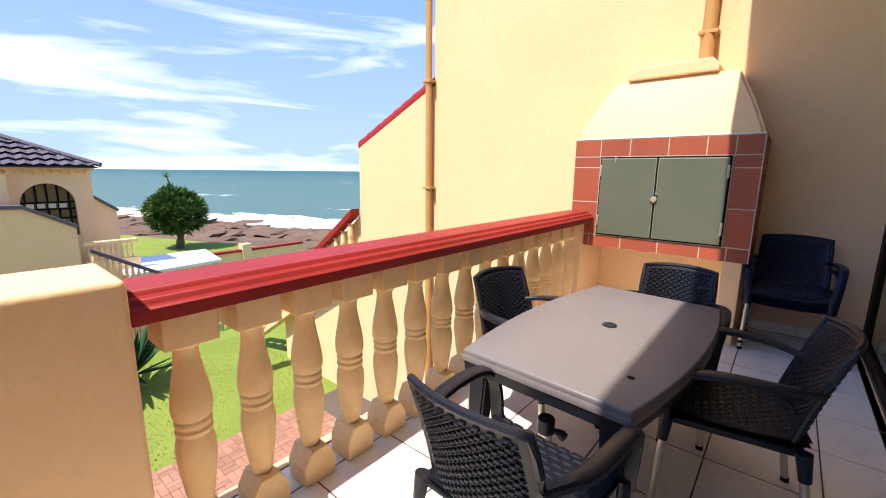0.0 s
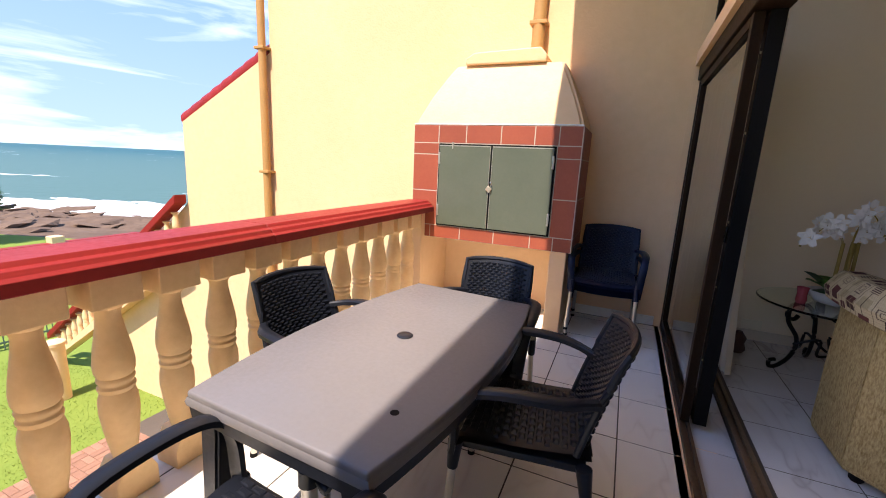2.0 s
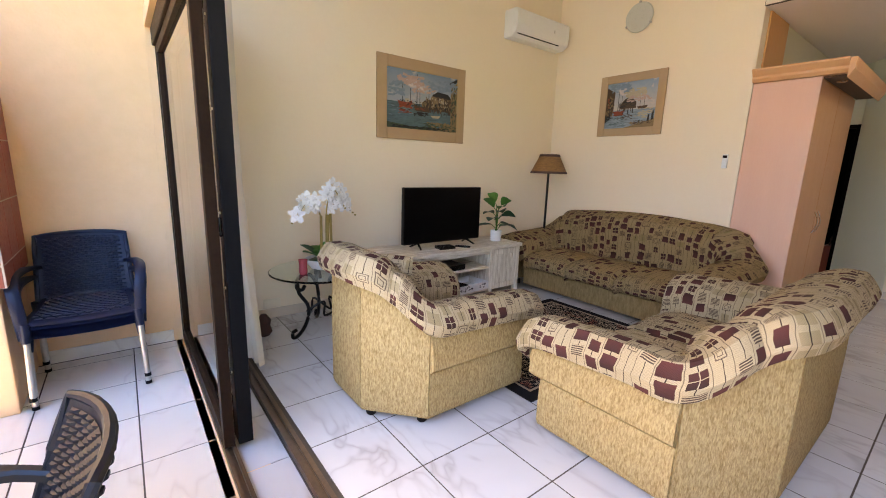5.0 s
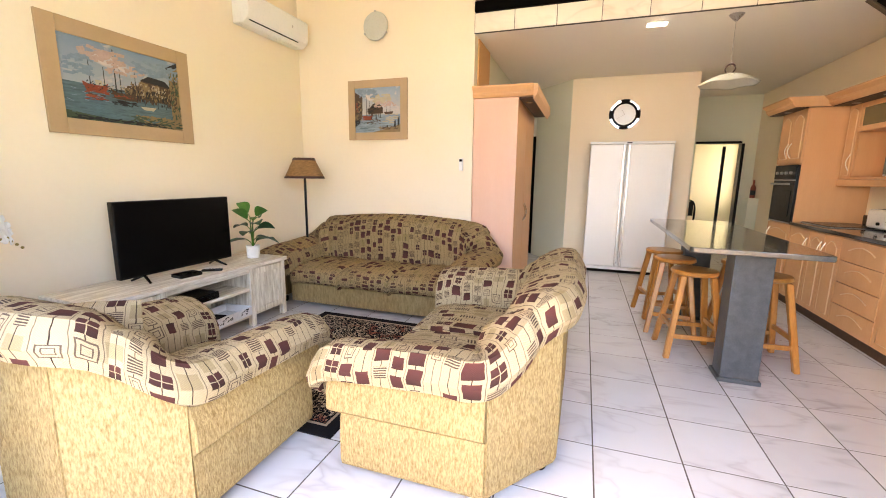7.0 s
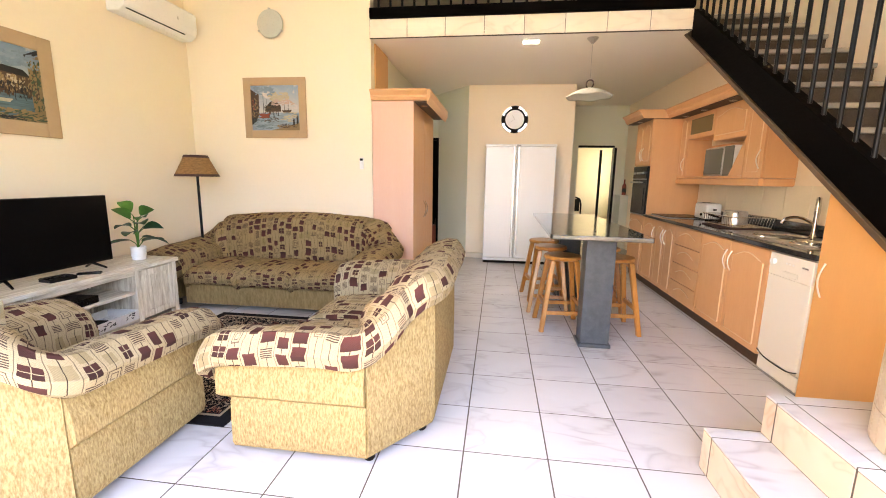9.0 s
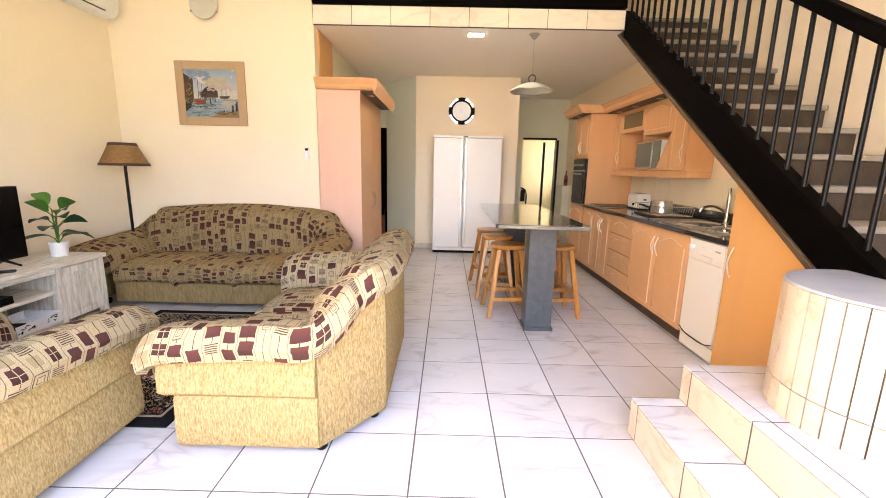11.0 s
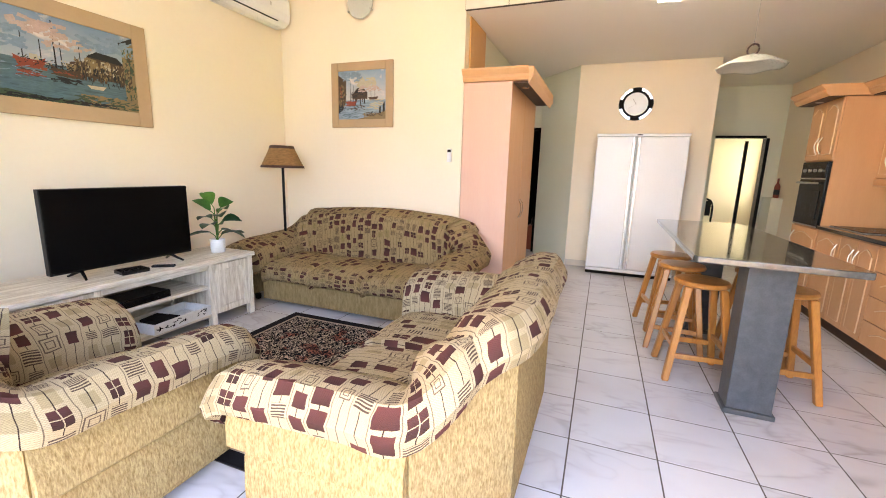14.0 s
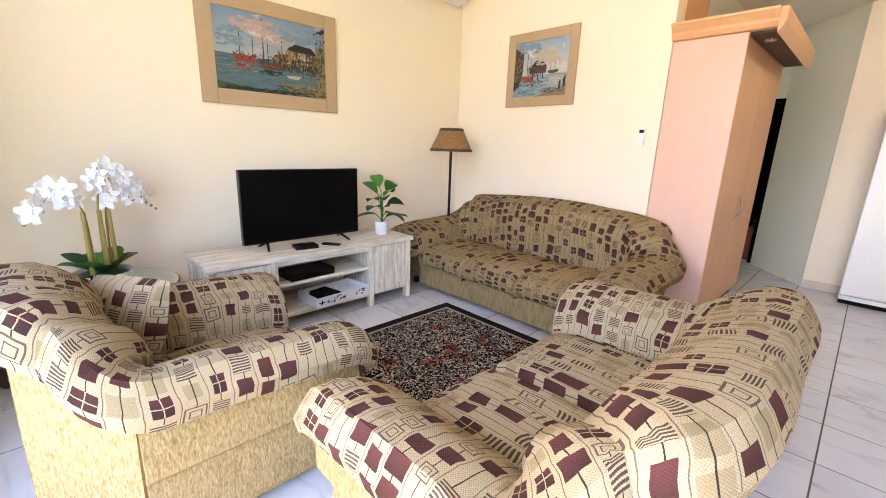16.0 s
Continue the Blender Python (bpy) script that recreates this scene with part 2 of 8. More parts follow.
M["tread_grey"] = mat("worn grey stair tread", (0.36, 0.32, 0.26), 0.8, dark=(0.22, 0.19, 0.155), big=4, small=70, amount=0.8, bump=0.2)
M["cream_paint"] = mat("cream gloss paint", (0.84, 0.75, 0.58), 0.5, big=3, small=50, amount=0.3, bump=0.05)
M["beige_frame"] = mat("beige moulded picture frame", (0.47, 0.315, 0.18), 0.55, dark=(0.41, 0.27, 0.15), big=5, small=60, amount=0.6, bump=0.1)
M["raffia"] = mat("woven raffia", (0.35, 0.185, 0.065), 0.85, dark=(0.15, 0.07, 0.025), big=30, small=120, amount=1.0, bump=0.6, bump_scale=130, stretch=(1, 1, 3), dist=0.006)
M["dark_brown"] = mat("dark brown trim", (0.06, 0.025, 0.02), 0.7, big=6, small=70, amount=0.5, bump=0.1)
M["leaf"] = mat("waxy green leaf", (0.075, 0.20, 0.03), 0.5, dark=(0.03, 0.095, 0.018), big=14, small=60, amount=0.9, bump=0.1, vary=0.35, spec=0.3)
M["leaf_dark"] = mat("deep green leaf", (0.016, 0.07, 0.026), 0.45, dark=(0.008, 0.035, 0.014), big=14, small=60, amount=0.9, bump=0.1, vary=0.3, spec=0.25)
M["tree_leaf"] = mat("olive green tree leaf", (0.085, 0.165, 0.03), 0.6, dark=(0.035, 0.085, 0.018), big=1.2, small=9, amount=0.9, bump=0.0, spec=0.25)
M["white_pot"] = mat("white ceramic", (0.78, 0.77, 0.75), 0.3, big=6, small=60, amount=0.25, bump=0.03)
M["petal"] = mat("white silk petal", (0.84, 0.84, 0.84), 0.7, dark=(0.74, 0.72, 0.74), big=20, small=90, amount=0.5, bump=0.1)
M["bamboo"] = mat("olive yellow stem", (0.34, 0.25, 0.06), 0.6, dark=(0.2, 0.15, 0.04), big=14, small=60, amount=0.7, bump=0.1)
M["red_glass"] = mat("pink red candle glass", (0.42, 0.07, 0.09), 0.2, big=9, small=60, amount=0.5, bump=0.0)
M["curtain"] = mat("off-white curtain cloth", (0.70, 0.62, 0.50), 0.9, big=6, small=200, amount=0.4, bump=0.2)
M["opal"] = mat("opal frosted glass", (0.55, 0.54, 0.47), 0.3, dark=(0.47, 0.46, 0.40), big=9, small=60, amount=0.5, bump=0.0)
M["grass"] = mat("mown lawn", (0.20, 0.265, 0.055), 0.95, dark=(0.15, 0.215, 0.042), big=0.7, small=16, amount=0.9, bump=0.3, bump_scale=60, dist=0.01)
M["paver"] = mat("red brown paver", (0.36, 0.20, 0.14), 0.9, dark=(0.26, 0.14, 0.10), big=4, small=50, amount=0.8, bump=0.3, vary=0.3)
M["roof_tile"] = mat("blue grey roof tile", (0.125, 0.11, 0.14), 0.6, dark=(0.08, 0.07, 0.09), big=2, small=20, amount=0.7, bump=0.2, vary=0.2, spec=0.15)
M["canopy_white"] = mat("white canopy sheet", (0.8, 0.8, 0.78), 0.6, big=1, small=20, amount=0.3, bump=0.05)
M["rock"] = mat("brown shore rock", (0.20, 0.135, 0.095), 0.9, dark=(0.095, 0.065, 0.05), big=0.25, small=2.2, amount=1.0, bump=0.8, bump_scale=1.2, dist=0.3)
M["bark"] = mat("grey bark", (0.14, 0.11, 0.085), 0.95, big=3, small=18, amount=0.8, bump=0.6, dist=0.02)
M["fence_green"] = mat("green grey steel", (0.20, 0.24, 0.20), 0.5, 0.3, big=3, small=50, amount=0.4, bump=0.0)
M["pipe_paint"] = mat("ochre painted pipe", (0.52, 0.28, 0.095), 0.55, big=3, small=40, amount=0.6, bump=0.1)


def marble_mat(name, base, vein, amount, rough=0.16):
    """Glazed tile with soft marbling, shifted from tile to tile."""
    m, n, l, b = node_mat(name)
    co = n.new("ShaderNodeTexCoord").outputs["Object"]
    info = n.new("ShaderNodeObjectInfo").outputs["Random"]
    comb = n.new("ShaderNodeCombineXYZ")
    off = math_node(n, l, "MULTIPLY", info, 53.0)
    for i in range(3):
        l.new(off, comb.inputs[i])
    add = n.new("ShaderNodeVectorMath")
    l.new(co, add.inputs[0])
    l.new(comb.outputs[0], add.inputs[1])
    v = add.outputs[0]
    turn = n.new("ShaderNodeMapping")
    turn.inputs["Rotation"].default_value, turn.inputs["Scale"].default_value = (0.0, 0.0, 0.7), (1.0, 0.4, 1.0)
    l.new(v, turn.inputs["Vector"])
    a = noise_node(n, l, turn.outputs["Vector"], 3.2, 3, 0.5)
    k = math_node(n, l, "ABSOLUTE", math_node(n, l, "SUBTRACT", a, 0.5))
    thin = math_node(n, l, "POWER", math_node(n, l, "SUBTRACT", 1.0, ramp_node(n, l, k, 0.0, 0.05)), 2.0)
    cloud = ramp_node(n, l, noise_node(n, l, v, 2.0, 3, 0.4), 0.38, 0.72)
    f = math_node(n, l, "MULTIPLY", math_node(n, l, "ADD", math_node(n, l, "MULTIPLY", thin, math_node(n, l, "ADD", math_node(n, l, "MULTIPLY", cloud, 0.6), 0.15)), math_node(n, l, "MULTIPLY", cloud, 0.25)), amount)
    c = mix_node(n, l, f, base, vein)
    hue = n.new("ShaderNodeHueSaturation")
    l.new(math_node(n, l, "ADD", math_node(n, l, "MULTIPLY", info, 0.06), 0.97), hue.inputs["Value"])
    l.new(c, hue.inputs["Color"])
    l.new(hue.outputs["Color"], b.inputs["Base Color"])
    rr = math_node(n, l, "ADD", math_node(n, l, "MULTIPLY", noise_node(n, l, v, 14, 2), 0.04), rough + 0.08)
    l.new(rr, b.inputs["Roughness"])
    return m


M["floor_tile"] = marble_mat("white marbled floor tile", (0.60, 0.585, 0.585), (0.33, 0.29, 0.285), 0.75)
M["patio_tile"] = marble_mat("off-white patio tile", (0.80, 0.75, 0.67), (0.55, 0.47, 0.39), 0.6, 0.3)
M["step_tile"] = marble_mat("pink veined step tile", (0.63, 0.535, 0.425), (0.46, 0.275, 0.175), 0.9, 0.2)
M["edge_tile"] = marble_mat("cream veined edge tile", (0.80, 0.73, 0.60), (0.60, 0.47, 0.36), 0.7, 0.2)
M["cap_marble"] = marble_mat("grey marbled cap", (0.46, 0.47, 0.49), (0.28, 0.29, 0.31), 0.8, 0.2)


def glass_mat(name, color=(1, 1, 1), rough=0.0):
    m, n, l, b = node_mat(name)
    b.inputs["Base Color"].default_value = (*color, 1)
    b.inputs["Transmission Weight"].default_value = 1.0
    b.inputs["Roughness"].default_value, b.inputs["IOR"].default_value = rough, 1.45
    return m


M["glass"] = glass_mat("clear window glass", (0.96, 0.98, 0.97))
M["smoked_glass"] = glass_mat("greenish table glass", (0.80, 0.92, 0.88))
M["bronze_glass"] = mat("brown tinted glass panel", (0.15, 0.12, 0.05), 0.15, big=3, small=40, amount=0.3, bump=0.0)


def pattern_mat(name, base, dull):
    """Woven upholstery: blocks, stripes and nested squares in brown and maroon between wavy dark lines; cloth metres in the UVs."""
    m, n, l, b = node_mat(name)
    uv = n.new("ShaderNodeTexCoord").outputs["UV"]
    warp = n.new("ShaderNodeTexNoise")
    warp.inputs["Scale"].default_value, warp.inputs["Detail"].default_value = 6.0, 2.0
    l.new(uv, warp.inputs["Vector"])
    sub = n.new("ShaderNodeVectorMath")
    sub.operation = "SUBTRACT"
    l.new(warp.outputs["Color"], sub.inputs[0])
    sub.inputs[1].default_value = (0.5, 0.5, 0.5)
    sc = n.new("ShaderNodeVectorMath")
    sc.operation = "SCALE"
    sc.inputs["Scale"].default_value = 0.05
    l.new(sub.outputs[0], sc.inputs[0])
    add = n.new("ShaderNodeVectorMath")
    l.new(uv, add.inputs[0])
    l.new(sc.outputs[0], add.inputs[1])
    sep = n.new("ShaderNodeSeparateXYZ")
    l.new(add.outputs[0], sep.inputs[0])
    u0 = math_node(n, l, "MULTIPLY", sep.outputs[0], 1 / 0.074)
    iu = math_node(n, l, "FLOOR", u0)
    # each column starts at its own height
    wn1 = n.new("ShaderNodeTexWhiteNoise")
    wn1.noise_dimensions = "1D"
    l.new(iu, wn1.inputs["W"])
    v0 = math_node(n, l, "ADD", math_node(n, l, "MULTIPLY", sep.outputs[1], 1 / 0.077), math_node(n, l, "MULTIPLY", wn1.outputs["Value"], 7.0))
    iv = math_node(n, l, "FLOOR", v0)
    fu, fv = math_node(n, l, "SUBTRACT", u0, iu), math_node(n, l, "SUBTRACT", v0, iv)
    cell = n.new("ShaderNodeCombineXYZ")
    l.new(iu, cell.inputs[0])
    l.new(iv, cell.inputs[1])
    wn2 = n.new("ShaderNodeTexWhiteNoise")
    wn2.noise_dimensions = "2D"
    l.new(cell.outputs[0], wn2.inputs["Vector"])
    pick = wn2.outputs["Value"]
    rgb = n.new("ShaderNodeSeparateColor")
    l.new(wn2.outputs["Color"], rgb.inputs[0])
    du = math_node(n, l, "ABSOLUTE", math_node(n, l, "SUBTRACT", fu, 0.5))
    dv = math_node(n, l, "ABSOLUTE", math_node(n, l, "SUBTRACT", fv, 0.5))
    # motifs differ in width and height
    du2 = math_node(n, l, "MULTIPLY", du, math_node(n, l, "ADD", 0.98, math_node(n, l, "MULTIPLY", rgb.outputs[1], 0.6)))
    dv2 = math_node(n, l, "MULTIPLY", dv, math_node(n, l, "ADD", 0.92, math_node(n, l, "MULTIPLY", rgb.outputs[2], 0.6)))
    r = math_node(n, l, "MAXIMUM", du2, dv2)
    inside = math_node(n, l, "LESS_THAN", r, 0.42)

    def between(lo, hi):
        return math_node(n, l, "MULTIPLY", math_node(n, l, "GREATER_THAN", pick, lo), math_node(n, l, "LESS_THAN", pick, hi))

    is_block, is_stripe, is_square, is_green = between(-1.0, 0.36), between(0.36, 0.54), between(0.54, 0.70), between(0.86, 2.0)
    # most blocks are crossed by a thin pale line
    plain = math_node(n, l, "GREATER_THAN", pick, 0.12)
    cross = math_node(n, l, "MAXIMUM", plain, math_node(n, l, "GREATER_THAN", math_node(n, l, "MINIMUM", du, dv), 0.02))
    block = math_node(n, l, "MULTIPLY", math_node(n, l, "MULTIPLY", inside, is_block), cross)
    stripes = math_node(n, l, "GREATER_THAN", math_node(n, l, "FRACT", math_node(n, l, "MULTIPLY", fv, 8.0)), 0.46)
    stripe = math_node(n, l, "MULTIPLY", math_node(n, l, "MULTIPLY", inside, is_stripe), stripes)
    ring1 = math_node(n, l, "MULTIPLY", math_node(n, l, "GREATER_THAN", r, 0.35), inside)
    ring2 = math_node(n, l, "MULTIPLY", math_node(n, l, "GREATER_THAN", r, 0.17), math_node(n, l, "LESS_THAN", r, 0.22))
    square = math_node(n, l, "MULTIPLY", math_node(n, l, "ADD", ring1, ring2), is_square)
    covered = math_node(n, l, "MULTIPLY", inside, math_node(n, l, "LESS_THAN", pick, 0.70))
    edge = math_node(n, l, "MULTIPLY", math_node(n, l, "GREATER_THAN", du, 0.482), 0.7)
    line = math_node(n, l, "MULTIPLY", math_node(n, l, "MAXIMUM", edge, math_node(n, l, "LESS_THAN", du, 0.02)), math_node(n, l, "SUBTRACT", 1.0, covered))
    tone = noise_node(n, l, uv, 9, 3)
    # basket weave of thick yarn
    raw = n.new("ShaderNodeSeparateXYZ")
    l.new(uv, raw.inputs[0])
    yarn = math_node(n, l, "MULTIPLY", math_node(n, l, "SINE", math_node(n, l, "MULTIPLY", raw.outputs[0], 900.0)), math_node(n, l, "SINE", math_node(n, l, "MULTIPLY", raw.outputs[1], 900.0)))
    weave = math_node(n, l, "ADD", math_node(n, l, "MULTIPLY", yarn, 0.3), noise_node(n, l, uv, 200, 2))
    cloth = mix_node(n, l, math_node(n, l, "MULTIPLY", weave, 0.9), base, tuple(c * 0.5 for c in base))
    green = math_node(n, l, "MULTIPLY", math_node(n, l, "MULTIPLY", inside, is_green), 0.45)
    c = mix_node(n, l, green, cloth, (0.17, 0.13, 0.05))
    c = mix_node(n, l, line, c, (0.035, 0.022, 0.018))
    quarter = math_node(n, l, "FRACT", math_node(n, l, "ADD", rgb.outputs[0], math_node(n, l, "MULTIPLY", fv, 0.7)))
    c = mix_node(n, l, block, c, mix_node(n, l, quarter, (0.026, 0.016, 0.014), (0.10, 0.032, 0.029)))
    c = mix_node(n, l, math_node(n, l, "MULTIPLY", stripe, 0.9), c, (0.04, 0.022, 0.02))
    c = mix_node(n, l, math_node(n, l, "MULTIPLY", square, 0.85), c, (0.055, 0.032, 0.026))
    c = mix_node(n, l, math_node(n, l, "MULTIPLY", tone, dull), c, (0.16, 0.11, 0.055))
    l.new(c, b.inputs["Base Color"])
    b.inputs["Roughness"].default_value, b.inputs["Specular IOR Level"].default_value = 0.95, 0.08
    set_bump(n, l, b, weave, 0.5, 0.003)
    return m


M["pattern"] = pattern_mat("patterned beige upholstery", (0.47, 0.365, 0.225), 0.06)
# same cloth as above, darkened because the sofa stands in shade
M["pattern_olive"] = pattern_mat("patterned olive upholstery", (0.37, 0.255, 0.125), 0.08)


def rug_mat():
    m, n, l, b = node_mat("dark floral rug pile")
    co = n.new("ShaderNodeTexCoord").outputs["Object"]
    vo = n.new("ShaderNodeTexVoronoi")
    vo.inputs["Scale"].default_value = 52
    l.new(co, vo.inputs["Vector"])
    k = noise_node(n, l, co, 40, 2, 2.2)
    red = ramp_node(n, l, noise_node(n, l, co, 5.5, 2), 0.54, 0.62)
    c = mix_node(n, l, math_node(n, l, "GREATER_THAN", k, 0.545), (0.008, 0.007, 0.009), mix_node(n, l, red, (0.42, 0.33, 0.25), (0.30, 0.10, 0.065)))
    c2 = mix_node(n, l, math_node(n, l, "LESS_THAN", vo.outputs["Distance"], 0.12), c, mix_node(n, l, red, (0.02, 0.014, 0.015), (0.15, 0.03, 0.02)))
    l.new(c2, b.inputs["Base Color"])
    b.inputs["Roughness"].default_value, b.inputs["Specular IOR Level"].default_value = 0.98, 0.06
    set_bump(n, l, b, k, 0.6, 0.005)
    return m


M["rug"] = rug_mat()
M["rug_black"] = mat("black rug border", (0.012, 0.011, 0.013), 0.98, big=9, small=160, amount=0.6, bump=0.5)
M["rug_cream"] = mat("cream rug line", (0.35, 0.27, 0.20), 0.98, big=9, small=160, amount=0.6, bump=0.5)


def sea_mat():
    m, n, l, b = node_mat("sea water")
    co = n.new("ShaderNodeTexCoord").outputs["Object"]
    far = n.new("ShaderNodeSeparateXYZ")
    l.new(co, far.inputs[0])
    d = ramp_node(n, l, far.outputs[0], -70, -700)
    c = mix_node(n, l, d, (0.07, 0.145, 0.13), (0.022, 0.10, 0.11))
    caps = math_node(n, l, "GREATER_THAN", noise_node(n, l, scaled(n, l, co, (0.12, 0.025, 1)), 1.0, 6), 0.69)
    surf = math_node(n, l, "GREATER_THAN", math_node(n, l, "ADD", ramp_node(n, l, far.outputs[0], -68, -44), math_node(n, l, "MULTIPLY", noise_node(n, l, scaled(n, l, co, (0.10, 0.03, 1)), 1.4, 7, 1.0), 1.5)), 1.28)
    foam = math_node(n, l, "MAXIMUM", caps, surf)
    l.new(mix_node(n, l, foam, c, (0.75, 0.78, 0.78)), b.inputs["Base Color"])
    b.inputs["Roughness"].default_value, b.inputs["Specular IOR Level"].default_value = 0.5, 0.15
    set_bump(n, l, b, noise_node(n, l, scaled(n, l, co, (0.4, 0.15, 1)), 1.0, 5), 0.5, 0.5)
    return m


M["sea"] = sea_mat()


def painting_mat(name, low, high, sea, horizon):
    """Painted sky and water; the canvas runs from 0 to 1 in its UVs."""
    m, n, l, b = node_mat(name)
    uv = n.new("ShaderNodeTexCoord").outputs["UV"]
    sep = n.new("ShaderNodeSeparateXYZ")
    l.new(uv, sep.inputs[0])
    k = noise_node(n, l, uv, 4.0, 6, 1.0)
    sky = mix_node(n, l, ramp_node(n, l, math_node(n, l, "ADD", sep.outputs[1], math_node(n, l, "MULTIPLY", k, 0.5)), horizon + 0.2, 1.3), low, high)
    sky = mix_node(n, l, ramp_node(n, l, k, 0.52, 0.68), sky, (0.62, 0.52, 0.48))
    streak = noise_node(n, l, scaled(n, l, uv, (4, 26, 1)), 1.5, 5)
    water = mix_node(n, l, ramp_node(n, l, streak, 0.4, 0.7), sea, tuple(c * 0.45 for c in sea))
    c = mix_node(n, l, math_node(n, l, "LESS_THAN", sep.outputs[1], horizon), sky, water)
    l.new(c, b.inputs["Base Color"])
    b.inputs["Roughness"].default_value = 0.5
    set_bump(n, l, b, noise_node(n, l, uv, 60, 4), 0.3, 0.002)
    return m


M["painting_a"] = painting_mat("painted harbour sky and water", (0.36, 0.38, 0.42), (0.16, 0.24, 0.34), (0.10, 0.17, 0.20), 0.45)
M["painting_b"] = painting_mat("painted quay sky and water", (0.52, 0.48, 0.44), (0.20, 0.30, 0.44), (0.28, 0.36, 0.44), 0.40)
for key, col in (("paint_red", (0.30, 0.06, 0.03)), ("paint_brown", (0.09, 0.05, 0.03)), ("paint_ochre", (0.28, 0.19, 0.09)), ("paint_dark", (0.02, 0.02, 0.022)),
                 ("paint_cream", (0.5, 0.42, 0.3)), ("paint_green", (0.06, 0.09, 0.05)), ("paint_pink", (0.52, 0.36, 0.31)), ("paint_blue", (0.22, 0.29, 0.37)), ("paint_teal", (0.10, 0.17, 0.19))):
    M[key] = mat("oil paint " + key[6:], col, 0.5, big=30, small=120, amount=0.9, bump=0.4, dist=0.002)


def glow_mat(name, color, strength):
    m, n, l, b = node_mat(name)
    b.inputs["Base Color"].default_value = (*color, 1)
    b.inputs["Emission Color"].default_value = (*color, 1)
    b.inputs["Emission Strength"].default_value = strength
    return m


M["lamp_glow"] = glow_mat("lit lamp glass", (1.0, 0.97, 0.9), 1.2)


# ---------------------------------------------------------------- builders
def mesh_of(name, bm, material, smooth=False):
    me = bpy.data.meshes.new(name)
    bmesh.ops.recalc_face_normals(bm, faces=bm.faces)
    # broad faces beside narrow bevels stay flat
    flat = []
    if smooth and len(bm.faces) < 400:
        area = {f: f.calc_area() for f in bm.faces}
        flat = [i for i, f in enumerate(bm.faces) if all(area[f] > 3 * area[o] for e in f.edges for o in e.link_faces if o is not f)]
    bm.to_mesh(me)
    bm.free()
    for m in material if isinstance(material, (list, tuple)) else [material]:
        me.materials.append(M[m])
    if smooth:
        me.shade_smooth()
        me.set_sharp_from_angle(angle=radians(38))
        for i in flat:
            me.polygons[i].use_smooth = False
    return me


def thing(name, label, category, at=(0, 0, 0), rz=0, group=""):
    ob = new(name)
    ob.empty_display_size = 0.1
    ob.matrix_world = pose(*at, 0, 0, rz)
    return tagged(ob, label, category, group)


def part(name, bm, material, parent=None, label="", smooth=True):
    ob = new(name, mesh_of(name, bm, material, smooth))
    if parent is not None:
        ob.parent = parent
    return tagged(ob, label)


def solid(name, bm, material, label, category, kind="", group="", smooth=False):
    return tagged(new(name, mesh_of(name, bm, material, smooth)), label, category, group, kind)


def add_box(bm, x0, x1, y0, y1, z0, z1, bevel=0.0, seg=2):
    m = Matrix.LocRotScale(((x0 + x1) / 2, (y0 + y1) / 2, (z0 + z1) / 2), None, (abs(x1 - x0), abs(y1 - y0), abs(z1 - z0)))
    made = bmesh.ops.create_cube(bm, size=1, matrix=m)["verts"]
    if bevel:
        edges = list({e for v in made for e in v.link_edges})
        bmesh.ops.bevel(bm, geom=edges, offset=bevel, segments=seg, profile=0.5, affect="EDGES")
    return bm


def box(x0, x1, y0, y1, z0, z1, bevel=0.0, seg=2):
    return add_box(bmesh.new(), x0, x1, y0, y1, z0, z1, bevel, seg)


def add_tube(bm, points, radius, sides=10, cap=True):
    """A round bar through the points; radius may be a list."""
    pts = [Vector(p) for p in points]
    rings = []
    up = Vector((0, 0, 1))
    for i, p in enumerate(pts):
        d = (pts[min(i + 1, len(pts) - 1)] - pts[max(i - 1, 0)]).normalized()
        a = d.cross(up if abs(d.z) < 0.95 else Vector((1, 0, 0))).normalized()
        b = d.cross(a)
        r = radius[i] if isinstance(radius, (list, tuple)) else radius
        rings.append([bm.verts.new(p + (a * math.cos(k * math.tau / sides) + b * math.sin(k * math.tau / sides)) * r) for k in range(sides)])
    for i in range(len(rings) - 1):
        for k in range(sides):
            bm.faces.new((rings[i][k], rings[i][(k + 1) % sides], rings[i + 1][(k + 1) % sides], rings[i + 1][k]))
    if cap:
        bm.faces.new(rings[0])
        bm.faces.new(rings[-1])
    return bm


def tube(points, radius, sides=10):
    return add_tube(bmesh.new(), points, radius, sides)


def add_lathe(bm, profile, sides=24, at=(0, 0, 0), close=True):
    """Turned body from (radius, z) pairs."""
    rings = []
    for r, z in profile:
        rings.append([bm.verts.new((at[0] + r * math.cos(k * math.tau / sides), at[1] + r * math.sin(k * math.tau / sides), at[2] + z)) for k in range(sides)])
    for i in range(len(rings) - 1):
        for k in range(sides):
            bm.faces.new((rings[i][k], rings[i][(k + 1) % sides], rings[i + 1][(k + 1) % sides], rings[i + 1][k]))
    if close:
        bm.faces.new(rings[0])
        bm.faces.new(rings[-1])
    return bm


def lathe(profile, sides=24, at=(0, 0, 0), close=True):
    return add_lathe(bmesh.new(), profile, sides, at, close)


